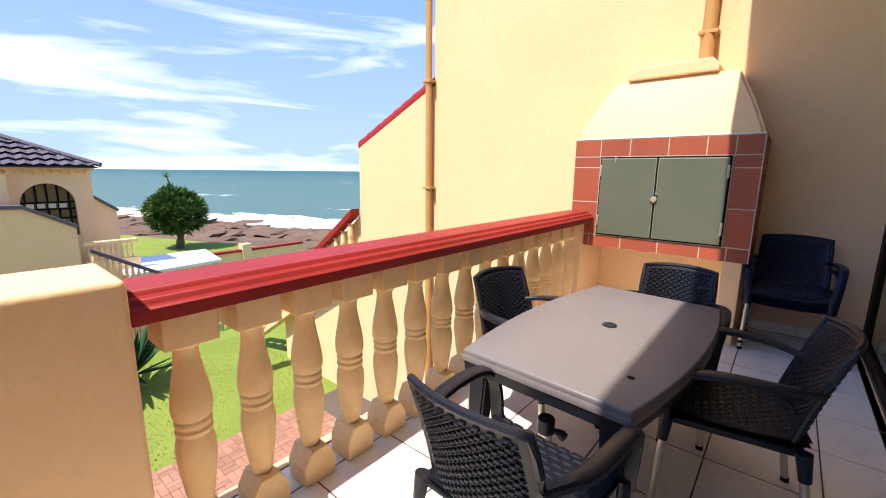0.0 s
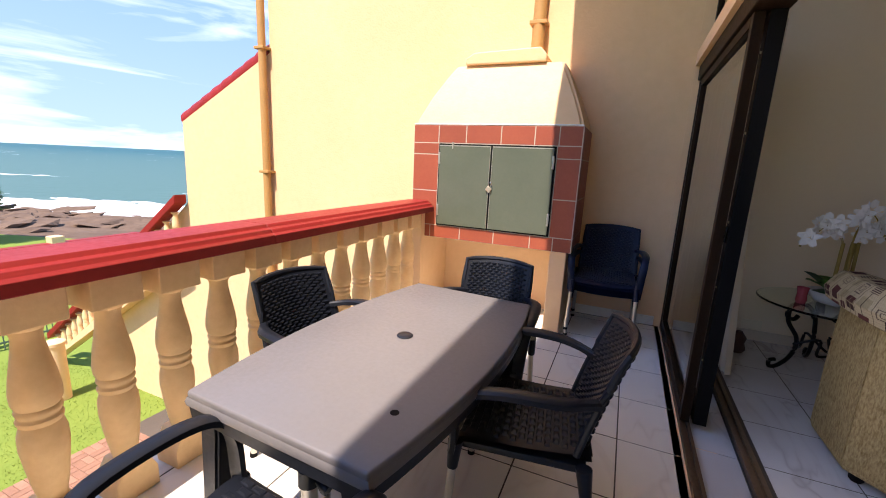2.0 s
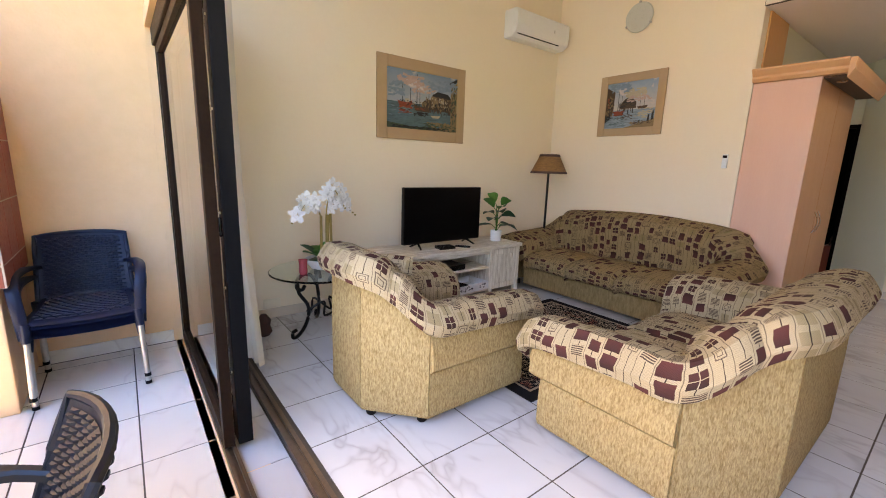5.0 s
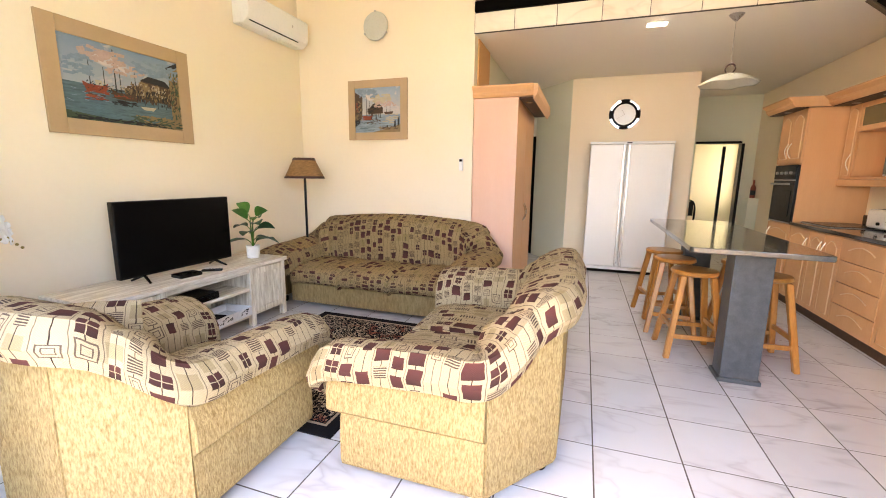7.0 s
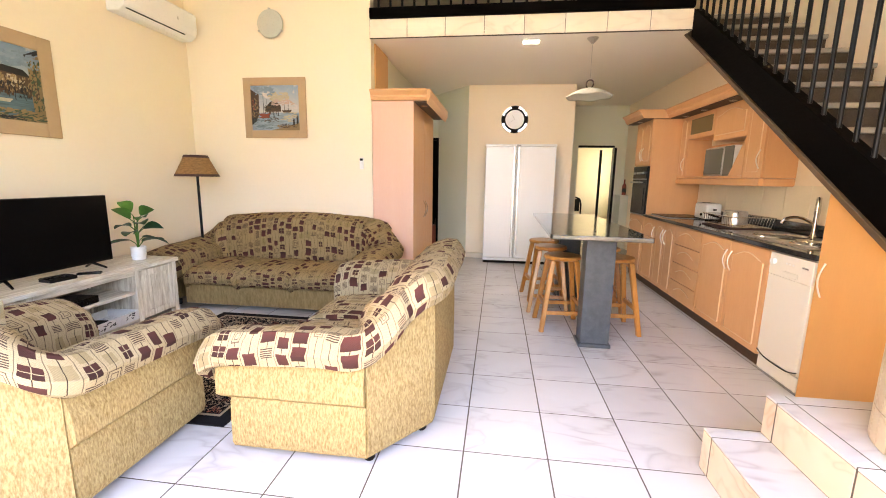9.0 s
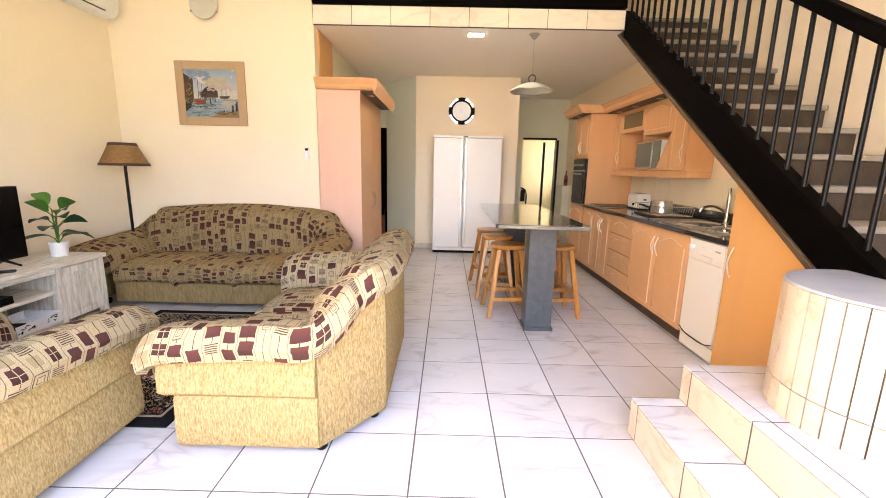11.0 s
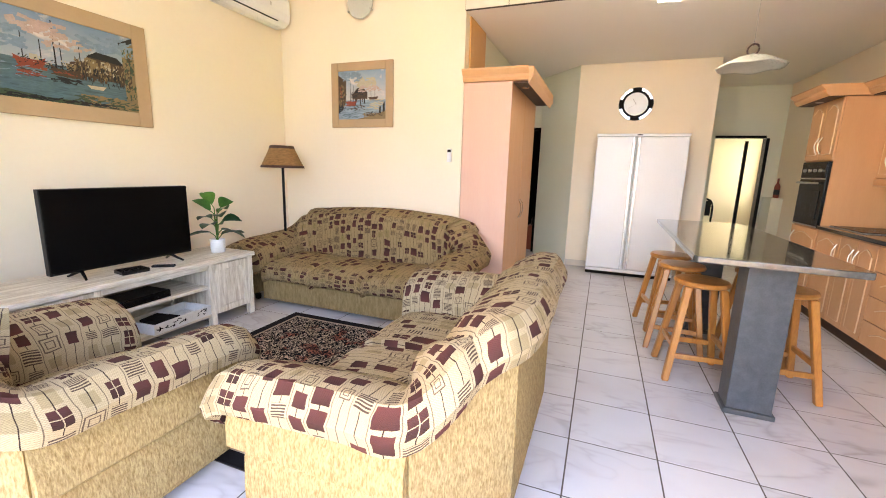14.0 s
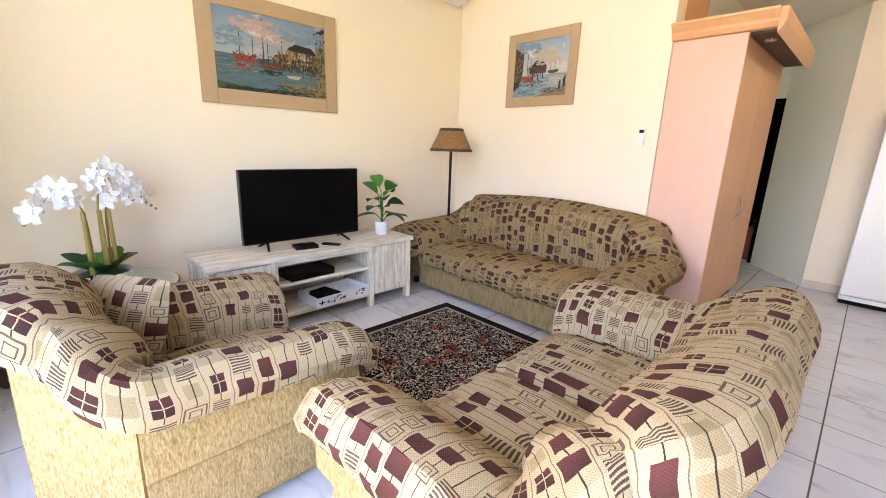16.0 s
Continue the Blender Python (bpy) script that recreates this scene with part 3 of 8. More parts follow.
def add_prism(bm, poly, axis, a, b):
    """A flat outline drawn out along an axis from a to b; outline pairs are the other two axes in order."""
    def put(p, s):
        return {"x": (s, p[0], p[1]), "y": (p[0], s, p[1]), "z": (p[0], p[1], s)}[axis]
    lo, hi = [bm.verts.new(put(p, a)) for p in poly], [bm.verts.new(put(p, b)) for p in poly]
    bm.faces.new(lo)
    bm.faces.new(hi)
    for i in range(len(poly)):
        j = (i + 1) % len(poly)
        bm.faces.new((lo[i], lo[j], hi[j], hi[i]))
    return bm


def prism(poly, axis, a, b, bevel=0.0, seg=2):
    bm = add_prism(bmesh.new(), poly, axis, a, b)
    if bevel:
        bmesh.ops.recalc_face_normals(bm, faces=bm.faces)
        bmesh.ops.bevel(bm, geom=bm.edges[:], offset=bevel, segments=seg, profile=0.5, affect="EDGES")
    return bm


def grid_surface(bm, fn, nu, nv, uv=None, wrap_v=False):
    """Faces over fn(i/nu, j/nv); uv(i/nu, j/nv) in cloth metres."""
    lay = bm.loops.layers.uv.verify() if uv else None
    rows = [[bm.verts.new(fn(i / nu, j / nv)) for j in range(nv if wrap_v else nv + 1)] for i in range(nu + 1)]
    for i in range(nu):
        for j in range(nv):
            jj = (j + 1) % nv if wrap_v else j + 1
            f = bm.faces.new((rows[i][j], rows[i + 1][j], rows[i + 1][jj], rows[i][jj]))
            if lay:
                for loop, (a, b) in zip(f.loops, ((i, j), (i + 1, j), (i + 1, j + 1), (i, j + 1))):
                    loop[lay].uv = uv(a / nu, b / nv)
    return rows


def cut_wall(name, label, category, axis, at, thick, span, height, holes, material):
    """A wall with true openings: axis is the one it stands across; holes are (a0, a1, z0, z1) along the other."""
    bm = bmesh.new()
    cuts_a = sorted({span[0], span[1], *[h[0] for h in holes], *[h[1] for h in holes]})
    cuts_z = sorted({height[0], height[1], *[h[2] for h in holes], *[h[3] for h in holes]})
    for a0, a1 in zip(cuts_a, cuts_a[1:]):
        for z0, z1 in zip(cuts_z, cuts_z[1:]):
            ca, cz = (a0 + a1) / 2, (z0 + z1) / 2
            if any(h[0] < ca < h[1] and h[2] < cz < h[3] for h in holes):
                continue
            if axis == "x":
                add_box(bm, at, at + thick, a0, a1, z0, z1)
            else:
                add_box(bm, a0, a1, at, at + thick, z0, z1)
    bmesh.ops.remove_doubles(bm, verts=bm.verts, dist=0.0005)
    inner = [f for f in bm.faces if any(g is not f and (g.calc_center_median() - f.calc_center_median()).length < 0.001 for e in f.edges for g in e.link_faces)]
    bmesh.ops.delete(bm, geom=inner, context="FACES_ONLY")
    return solid(name, bm, material, label, category, "structure")


# ---------------------------------------------------------------- the setting
ROOM_TOP = 4.6
TILE, TX, TY = 0.405, 2.425, 0.667
cut_wall("wall_tv", "cream painted wall behind the television", "wall", "y", 4.54, 0.25, (0.46, 4.80), (-0.10, ROOM_TOP), [], "plaster_in")
cut_wall("wall_sofa", "cream painted wall behind the long sofa", "wall", "x", 4.80, 0.12, (2.37, 4.79), (-0.10, ROOM_TOP), [], "plaster_in")
# the hole at the far end is added to hold the far room's fill lamp
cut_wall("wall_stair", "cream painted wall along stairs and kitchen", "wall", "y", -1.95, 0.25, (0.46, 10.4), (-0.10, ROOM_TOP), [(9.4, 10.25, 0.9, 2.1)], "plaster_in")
cut_wall("wall_hall", "pale green wall of the hall", "wall", "y", 2.37, 0.12, (4.92, 10.4), (-0.10, 2.77), [], "plaster_green")
cut_wall("wall_end", "pale green wall at the end of the passage", "wall", "x", 9.0, 0.12, (-1.70, 2.37), (-0.10, 2.77), [(-1.36, -0.62, 0.0, 1.96)], "plaster_green")
cut_wall("wall_back", "cream wall closing the far rooms", "wall", "x", 10.4, 0.12, (-1.95, 4.8), (-0.10, 2.77), [], "plaster_in")
cut_wall("wall_bedroom", "cream wall of the bedroom behind", "wall", "y", 4.67, 0.12, (4.92, 10.4), (-0.10, 2.77), [], "plaster_in")
bm = prism([(7.05, -0.19), (9.0, -0.19), (9.0, 1.46), (7.05, 1.46)], "z", -0.1, 2.77)
solid("wall_fridge", bm, "plaster_in", "cream chimney-like wall block behind the white fridge", "wall", "structure")
bm = prism([(7.06, 1.462), (7.72, 2.03), (7.80, 2.03), (7.80, 1.462)], "z", -0.1, 2.77)
solid("wall_angle", bm, "plaster_green", "pale green angled wall beside the doorway", "wall", "structure")
bm = box(8.6, 9.0, -1.69, -1.40, 0.0, 1.04)
solid("wall_low", bm, "plaster_green", "low pale wall at the end of the kitchen", "wall", "structure")

bm = prism([(2.93, 0.0), (9.0, 0.0), (9.0, 2.77), (4.94, 2.77), (2.93, 1.395)], "y", -1.695, -1.55)
solid("wall_kitchen", bm, "plaster_in", "cream kitchen wall behind the worktop", "wall", "structure")
bm = box(7.80, 7.86, 2.03, 2.37, 2.03, 2.77)
solid("wall_over_door", bm, "plaster_green", "pale green wall over the dark doorway", "wall", "structure")

# floor slab, upper slab, ceilings and roof
bm = box(0.84, 10.4, -1.70, 4.54, -0.10, -0.0012)
floor = solid("floor", bm, "grout", "white marbled square floor tiles with dark joints", "floor", "structure")
bm = box(4.80, 10.4, -0.86, 2.37, 2.775, 2.965)
add_box(bm, 4.93, 10.4, 2.37, 4.67, 2.775, 2.965)
add_box(bm, 4.95, 10.4, -1.70, -0.86, 2.775, 2.965)
solid("ceiling", bm, "ceiling", "white plastered ceiling under the upper landing", "ceiling", "structure")
bm = prism([(-0.57, 4.42), (-0.57, 4.56), (0.46, 4.75), (10.6, 4.75), (10.6, 4.6), (0.46, 4.6)], "y", -6.5, 4.79)
solid("roof", bm, "ceiling", "white boarded roof with a deep eave", "roof", "structure")
bm = box(10.4, 10.52, -1.95, 4.8, 2.77, 4.6)
add_box(bm, 4.8, 10.4, 4.67, 4.79, 2.97, 4.6)
solid("wall_upper", bm, "plaster_in", "cream upper wall round the landing", "wall", "structure")

# balcony slab and walls
bm = box(-1.70, 0.50, -3.0, 4.45, -0.30, -0.0015)
balcony_floor = solid("balcony_floor", bm, "grout", "off-white square balcony tiles with grey joints", "floor", "structure")
bm = box(-1.76, -1.70, -3.0, 3.8, -0.32, 0.0, 0.008)
solid("balcony_edge", bm, "plaster_out", "painted plaster edge of the balcony slab", "trim", "structure")
# facade above and beside the doors
cut_wall("wall_facade", "painted front wall round the sliding doors and upper glazing", "wall", "x", 0.46, 0.20, (-3.0, 4.45), (-0.30, ROOM_TOP), [(-0.95, 4.44, 0.0, 2.16), (-0.95, 4.44, 2.26, 3.25)], "plaster_out")
# tall party wall with sloping parapet towards the sea
bm = prism([(0.46, -3.2), (0.46, 6.5), (-3.98, 6.5), (-3.98, 2.51), (-5.64, 1.72), (-5.66, 0.60), (-8.4, -1.60), (-8.4, -3.2)], "y", 4.45, 4.75)
solid("wall_party", bm, "plaster_out", "tall sunlit orange plaster wall with a sloping end", "wall", "structure")
bm = box(0.46, 10.5, -6.6, -6.4, -3.2, 4.6)
solid("wall_far_side", bm, "plaster_out", "plain orange plaster wall of the building", "wall", "structure")
bm = bmesh.new()
for k in range(8):
    a = k / 8
    x0, z0 = -3.99 - 1.66 * a, 2.54 - 0.80 * a
    add_tube(bm, [(x0, 4.60, z0), (x0 - 0.222, 4.60, z0 - 0.107)], [0.135, 0.150], 12)
solid("parapet_coping", bm, "red_paint", "red half-round tiles along the sloping parapet", "coping", "structure", smooth=True)
bm = box(-1.76, -1.42, -3.0, 0.25, -0.3, 1.05, 0.018, 3)
solid("wall_low_balcony", bm, "plaster_out", "low rounded orange plaster wall ending the balcony rail", "wall", "structure", smooth=True)

# upper landing edge: tile facing with black timber above
bm = box(4.772, 4.80, -0.86, 2.37, 2.775, 2.965)
facing = solid("landing_edge", bm, "grout", "marbled tile facing along the landing edge", "trim", "structure")
# skirting
for nm, b in (("baseboard_1", (0.90, 4.79, 4.525, 4.539, 0.0, 0.085)), ("baseboard_2", (4.786, 4.799, 2.40, 4.52, 0.0, 0.085)), ("baseboard_3", (7.036, 7.049, -0.18, 1.45, 0.0, 0.085))):
    solid(nm, box(*b, 0.004), "step_tile", "pale tile skirting along the wall", "skirting", "structure", smooth=True)
solid("baseboard_4", box(-0.24, 0.45, 4.435, 4.449, 0.0, 0.085, 0.004), "patio_tile", "pale tile skirting on the balcony", "skirting", "structure", smooth=True)

# sills of the sliding doors: two bronze tracks with a tile strip between
door_sill = solid("door_sill", box(0.50, 0.84, -0.95, 4.44, -0.10, -0.004), "grout", "tiled sill between the door tracks", "sill", "structure")


def glazed_panel(name, label, x, y0, y1, z0, z1, w=0.055, depth=0.045, bars=0):
    """Bronze frame with a pane; frame members butt end to end."""
    t = thing(name, label, "door", (x, (y0 + y1) / 2, z0))
    h, half = z1 - z0, (y1 - y0) / 2
    part("stile", box(-depth / 2, depth / 2, -half, -half + w, 0, h, 0.004), "bronze_frame", t)
    part("stile", box(-depth / 2, depth / 2, half - w, half, 0, h, 0.004), "bronze_frame", t)
    part("top_rail", box(-depth / 2, depth / 2, -half + w, half - w, h - w, h, 0.004), "bronze_frame", t)
    part("bottom_rail", box(-depth / 2, depth / 2, -half + w, half - w, 0, w * 1.3, 0.004), "bronze_frame", t)
    pane = part("pane", box(-0.003, 0.003, -half + w, half - w, w * 1.3, h - w), "glass", t, "clear glass pane", False)
    pane.visible_shadow = False
    return t


# fixed and sliding leaves stacked at the wall end, upper lights above the head
track = thing("door_frame", "dark bronze aluminium sliding door frame with tracks", "door frame", (0.62, 1.745, 0.0))
part("outer_track", prism([(-0.115, 0.0), (-0.065, 0.0), (-0.065, 0.03), (-0.08, 0.03), (-0.08, 0.012), (-0.10, 0.012), (-0.10, 0.03), (-0.115, 0.03)], "y", -2.69, 2.69), "track_bronze", track, "", False)
part("inner_track", prism([(0.13, 0.0), (0.19, 0.0), (0.19, 0.03), (0.17, 0.03), (0.17, 0.012), (0.15, 0.012), (0.15, 0.03), (0.13, 0.03)], "y", -2.69, 2.69), "track_bronze", track, "", False)
part("head", box(-0.13, 0.02, -2.69, 2.69, 2.05, 2.16, 0.006), "bronze_frame", track)
part("jamb", box(-0.115, 0.0, 2.63, 2.69, 0.03, 2.05, 0.004), "bronze_frame", track)
glazed_panel("door_1", "brown framed fixed glass door leaf beside the wall", 0.53, 2.865, 4.375, 0.032, 2.048)
leaf = glazed_panel("door_2", "brown framed sliding glass leaf pushed open", 0.59, 2.875, 4.29, 0.032, 2.048, 0.065)
part("edge_strip", box(-0.022, 0.04, -0.722, -0.7085, 0.0, 2.016, 0.003), "black_seal", leaf, "black rubber edge of the leaf")
for z in (0.35, 0.75, 1.08, 1.5, 1.85):
    part("screw", tube([(-0.0225, -0.68, z), (-0.0265, -0.68, z)], 0.006, 8), "brass", leaf)
part("latch", box(-0.034, -0.0225, -0.70, -0.67, 0.98, 1.06, 0.003), "black_gloss", leaf)
for i, (a, b) in enumerate(((-0.93, 0.40), (0.42, 1.76), (1.78, 3.10), (3.12, 4.42))):
    tagged(glazed_panel("window_%d" % (i + 1), "brown framed fixed window above the sliding doors", 0.56, a, b, 2.27, 3.24), category="window")

# grooved tile on the landing edge
for k in range(8):
    a = 2.365 - 0.405 * k
    b = max(a - 0.399, -0.855)
    part("tile", box(4.764, 4.773, b, a, 2.778, 2.96, 0.002, 1), "edge_tile", facing, "", False)


# ---------------------------------------------------------------- upholstered seats
def smooth_path(points, n):
    """Even points along a polyline with rounded corners: Catmull-Rom through its points."""
    pts = [Vector(p) for p in points]
    out = []
    for i in range(len(pts) - 1):
        p0, p1, p2, p3 = pts[max(i - 1, 0)], pts[i], pts[i + 1], pts[min(i + 2, len(pts) - 1)]
        for k in range(n):
            t = k / n
            out.append(0.5 * ((2 * p1) + (p2 - p0) * t + (2 * p0 - 5 * p1 + 4 * p2 - p3) * t * t + (3 * p1 - p0 - 3 * p2 + p3) * t ** 3))
    out.append(pts[-1])
    return out


def couch(name, label, category, at, rz, w, d, ch, arm, back, cloth, plain, seat_n, arch=0.0, thick=0.235, fl=0.07):
    """A chenille tub seat with chamfered back corners; it faces its own +y. arm, back: heights of the padded rim."""
    t = thing(name, label, category, at, rz)
    hw, hd = w / 2, d / 2
    cx, cy = ch
    plan = [(hw, hd), (hw, -hd + cy), (hw - cx, -hd), (-hw + cx, -hd), (-hw, -hd + cy), (-hw, hd)]
    # lower shell: one upright panel a side
    def wall(poly, z0, z1, bulge=0.0):
        bm = bmesh.new()
        a, b = Vector(poly[0]), Vector(poly[1])
        nrm = Vector((b.y - a.y, a.x - b.x)).normalized() * -1
        inn = nrm * -0.06
        sec = [(0.0, z0), (0.012 + bulge, z0 + 0.03), (0.012 + bulge, (z0 + z1) / 2), (0.006, z1 - 0.02), (0, z1)]
        rows = [[bm.verts.new((*(p + nrm * o), z)) for o, z in sec] for p in (a, b)]
        for j in range(len(sec) - 1):
            bm.faces.new((rows[0][j], rows[1][j], rows[1][j + 1], rows[0][j + 1]))
        q = [[bm.verts.new((*(p + inn), z)) for z in (z0, z1)] for p in (a, b)]
        bm.faces.new((q[0][0], q[0][1], q[1][1], q[1][0]))
        bm.faces.new((rows[0][0], q[0][0], q[1][0], rows[1][0]))
        bm.faces.new((rows[0][-1], rows[1][-1], q[1][1], q[0][1]))
        for k in (0, 1):
            bm.faces.new(rows[k] + [q[k][1], q[k][0]])
        return bm
    hi = [arm - 0.12, back - 0.13, back - 0.10, back - 0.13, arm - 0.12]
    for k in range(5):
        a, b = plan[k], plan[k + 1]
        if k in (0, 4):
            part("lower_arm_panel", wall((a, b), 0.05, 0.30), plain, t)
            aa = (a[0] * 1.0, a[1] + 0.05) if k == 0 else a
            bb = (b[0], b[1] + 0.05) if k == 4 else b
            part("upper_arm_panel", wall((aa, bb), 0.298, arm - 0.10, 0.022), plain, t)
        elif k == 2:
            part("back_panel", wall((a, b), 0.05, hi[2]), plain, t)
        else:
            bm = wall((a, b), 0.05, back - 0.12)
            lo_end = Vector(a if k == 1 else b)
            for v in bm.verts:
                if v.co.z > 0.25:
                    s = min(1.0, max(0.0, ((Vector((v.co.x, v.co.y)) - lo_end).length) / (math.hypot(cx, cy))))
                    top = (arm - 0.10) + (back - 0.12 - arm + 0.10) * s
                    v.co.z = 0.05 + (v.co.z - 0.05) * (top - 0.05) / (back - 0.17)
            part("corner_panel", bm, plain, t)
    # padded rim: arms and back in one sweep, dropping to the seat on the inside
    mid = (arm + back) / 2
    sofa_pts = [(hw - 0.01, hd + 0.10, arm - 0.09), (hw, hd + 0.02, arm - 0.01), (hw, 0.0 + 0.02, arm + 0.02), (hw, -hd + cy, mid - 0.09), (hw - cx * 0.45, -hd + cy * 0.42, mid + 0.08),
                (hw - cx, -hd, back), (0, -hd - 0.005, back + arch), (-hw + cx, -hd, back), (-hw + cx * 0.45, -hd + cy * 0.42, mid + 0.08), (-hw, -hd + cy, mid - 0.09),
                (-hw, 0.02, arm + 0.02), (-hw, hd + 0.02, arm - 0.01), (-hw + 0.01, hd + 0.10, arm - 0.09)]
    path = smooth_path(sofa_pts, 7)
    total = [0.0]
    for p, q in zip(path, path[1:]):
        total.append(total[-1] + (q - p).length)
    sec = [(0.02, -0.17), (fl, -0.145), (fl + 0.015, -0.09), (fl * 0.8, -0.035), (0.03, -0.004), (-0.04, 0.0), (-0.11, -0.018), (-thick + 0.04, -0.06), (-thick, -0.13), (-thick - 0.008, -0.22)]
    lens = [0.0]
    for p, q in zip(sec, sec[1:]):
        lens.append(lens[-1] + math.hypot(q[0] - p[0], q[1] - p[1]))
    rng = random.Random(len(name) + int(w * 100))

    def rim(i0, i1, pname):
        bm = bmesh.new()
        lay = bm.loops.layers.uv.verify()
        rows = []
        idx = list(range(i0, i1 + 1))
        for i in idx:
            p = path[i]
            dxy = (path[min(i + 1, len(path) - 1)] - path[max(i - 1, 0)])
            tdir = Vector((dxy.x, dxy.y)).normalized()
            out = Vector((-tdir.y, tdir.x)) * -1
            if out.dot(Vector((p.x, p.y + 0.01))) < 0:
                out = -out
            e = min(i, len(path) - 1 - i)
            k = min(1.0, 0.62 + e * 0.13)
            seam = min(i - i0, i1 - i)
            tuck = 0.028 * max(0.0, 1 - seam / 2.4) if 0 < i0 or i1 < len(path) - 1 else 0.0
            row = []
            for o, z in sec:
                wob = 0.006 * noise.noise(Vector((p.x * 5 + 3, p.y * 5, o * 9 + z * 7)))
                row.append(bm.verts.new((p.x + out.x * (o * k + wob - (tuck if o > 0 else -tuck)), p.y + out.y * (o * k + wob - (tuck if o > 0 else -tuck)), p.z + z * (0.8 + 0.2 * k) - tuck + wob)))
            foot = [bm.verts.new((p.x + out.x * (-thick - 0.01) * k, p.y + out.y * (-thick - 0.01) * k, min(0.36, p.z - 0.2)))]
            rows.append(row + foot)
        m = len(sec)
        lv = lens + [lens[-1] + 0.28]
        for r in range(len(rows) - 1):
            for j in range(m):
                f = bm.faces.new((rows[r][j], rows[r + 1][j], rows[r + 1][j + 1], rows[r][j + 1]))
                for loop, (a, b) in zip(f.loops, ((r, j), (r + 1, j), (r + 1, j + 1), (r, j + 1))):
                    loop[lay].uv = (total[idx[a]], lv[b])
        for row in (rows[0], rows[-1]):
            f = bm.faces.new(row)
            for loop in f.loops:
                loop[lay].uv = (loop.vert.co.x + loop.vert.co.y, loop.vert.co.z)
        part(pname, bm, cloth, t)

    n = len(path) - 1
    c1 = 7 * 4
    rim(0, c1, "padded_arm")
    rim(c1, n - c1, "padded_backrest")
    rim(n - c1, n, "padded_arm")
    # seat
    inner = w - 2 * thick - 0.0
    front = hd + 0.015
    bm = box(-inner / 2 - 0.03, inner / 2 + 0.03, -hd + 0.15, hd - 0.02, 0.05, 0.27)
    part("seat_base", bm, plain, t, "", False)
    cw = inner / seat_n
    for k in range(seat_n):
        x0 = -inner / 2 + cw * k
        prof = [(front - 0.03, 0.235), (front + 0.015, 0.26), (front + 0.03, 0.32), (front + 0.01, 0.375), (front - 0.05, 0.405), (front - 0.2, 0.425), (0.0, 0.425), (-hd + thick - 0.05, 0.40)]
        pl = [0.0]
        for p, q in zip(prof, prof[1:]):
            pl.append(pl[-1] + math.hypot(q[0] - p[0], q[1] - p[1]))
        pp = smooth_path([(0, a, b) for a, b in prof], 3)
        bm = bmesh.new()

        def fn(u, v, x0=x0, pp=pp):
            q = pp[min(int(round(v * (len(pp) - 1))), len(pp) - 1)]
            side = min(u, 1 - u)
            dip = 0.03 * max(0.0, 1 - side / 0.07) ** 2
            return (x0 + cw * u, q.y - dip * 0.4, q.z - dip + 0.008 * math.sin(u * math.pi) + 0.006 * noise.noise(Vector((u * 6, q.y * 5, k))))
        grid_surface(bm, fn, 16, len(pp) - 1, lambda u, v, x0=x0: (x0 + cw * u + 0.31, v * pl[-1] + 0.17))
        part("seat_cushion", bm, cloth, t)
    for sx in (-1, 1):
        for fx, fy in ((hw - 0.09, hd - 0.10), (hw - 0.07, -hd + cy + 0.01), (hw - cx - 0.01, -hd + 0.06)):
            part("foot", lathe([(0.02, 0.0), (0.028, 0.01), (0.03, 0.052)], 12, (sx * fx, fy, 0)), "black_seal", t)
    return t


armchair = couch("armchair", "tan chenille armchair with patterned padded arms and back", "armchair", (1.615, 2.945, 0), -90, 0.89, 0.93, (0.27, 0.24), 0.635, 0.905, "pattern", "tan_fabric", 1)
loveseat = couch("loveseat", "tan chenille two-seat sofa with patterned padded rim", "sofa", (2.63, 1.70, 0), 0, 1.60, 0.90, (0.33, 0.25), 0.635, 0.89, "pattern", "tan_fabric", 2)
# the sofa takes the shade-darkened copies of the armchair's cloths
sofa = couch("sofa", "patterned three-seat sofa in shade-darkened cloth with an arched back against the wall", "sofa", (4.235, 3.16, 0), 90, 2.16, 0.90, (0.30, 0.20), 0.60, 0.865, "pattern_olive", "olive_fabric", 3, arch=0.045, thick=0.27, fl=0.13)


def scatter_cushion(at, rx, rz, s):
    t = thing("cushion", "square patterned scatter cushion leaning in the armchair", "cushion", at, rz)
    bm = bmesh.new()
    for side in (1, -1):
        def fn(u, v, side=side):
            a, b = u * 2 - 1, v * 2 - 1
            puff = 0.075 * ((1 - a * a) * (1 - b * b)) ** 0.45
            p = Vector((a * s * (1 - 0.05 * b * b), side * puff, b * s * (1 - 0.05 * a * a)))
            p.rotate(Euler((radians(rx), 0, 0)))
            return p
        grid_surface(bm, fn, 12, 12, lambda u, v: (u * s * 2 + 0.13, v * s * 2 + 0.29))
    bmesh.ops.remove_doubles(bm, verts=bm.verts, dist=0.001)
    part("cover", bm, "pattern", t)
    return t


scatter_cushion((1.45, 3.09, 0.62), -18, -52, 0.185)

# rug with a dark field and cream line
rug = thing("rug", "black rug with red and cream flecked field", "rug", (2.865, 2.94, 0.0))
bm = bmesh.new()
add_box(bm, -0.845, 0.845, -0.595, 0.595, 0.0, 0.008)
part("backing", bm, "rug_black", rug, "", False)
bm = bmesh.new()
for a, b, c, d in ((-0.77, 0.77, -0.52, -0.505), (-0.77, 0.77, 0.505, 0.52), (-0.77, -0.755, -0.505, 0.505), (0.755, 0.77, -0.505, 0.505)):
    add_box(bm, a, b, c, d, 0.008, 0.0105)
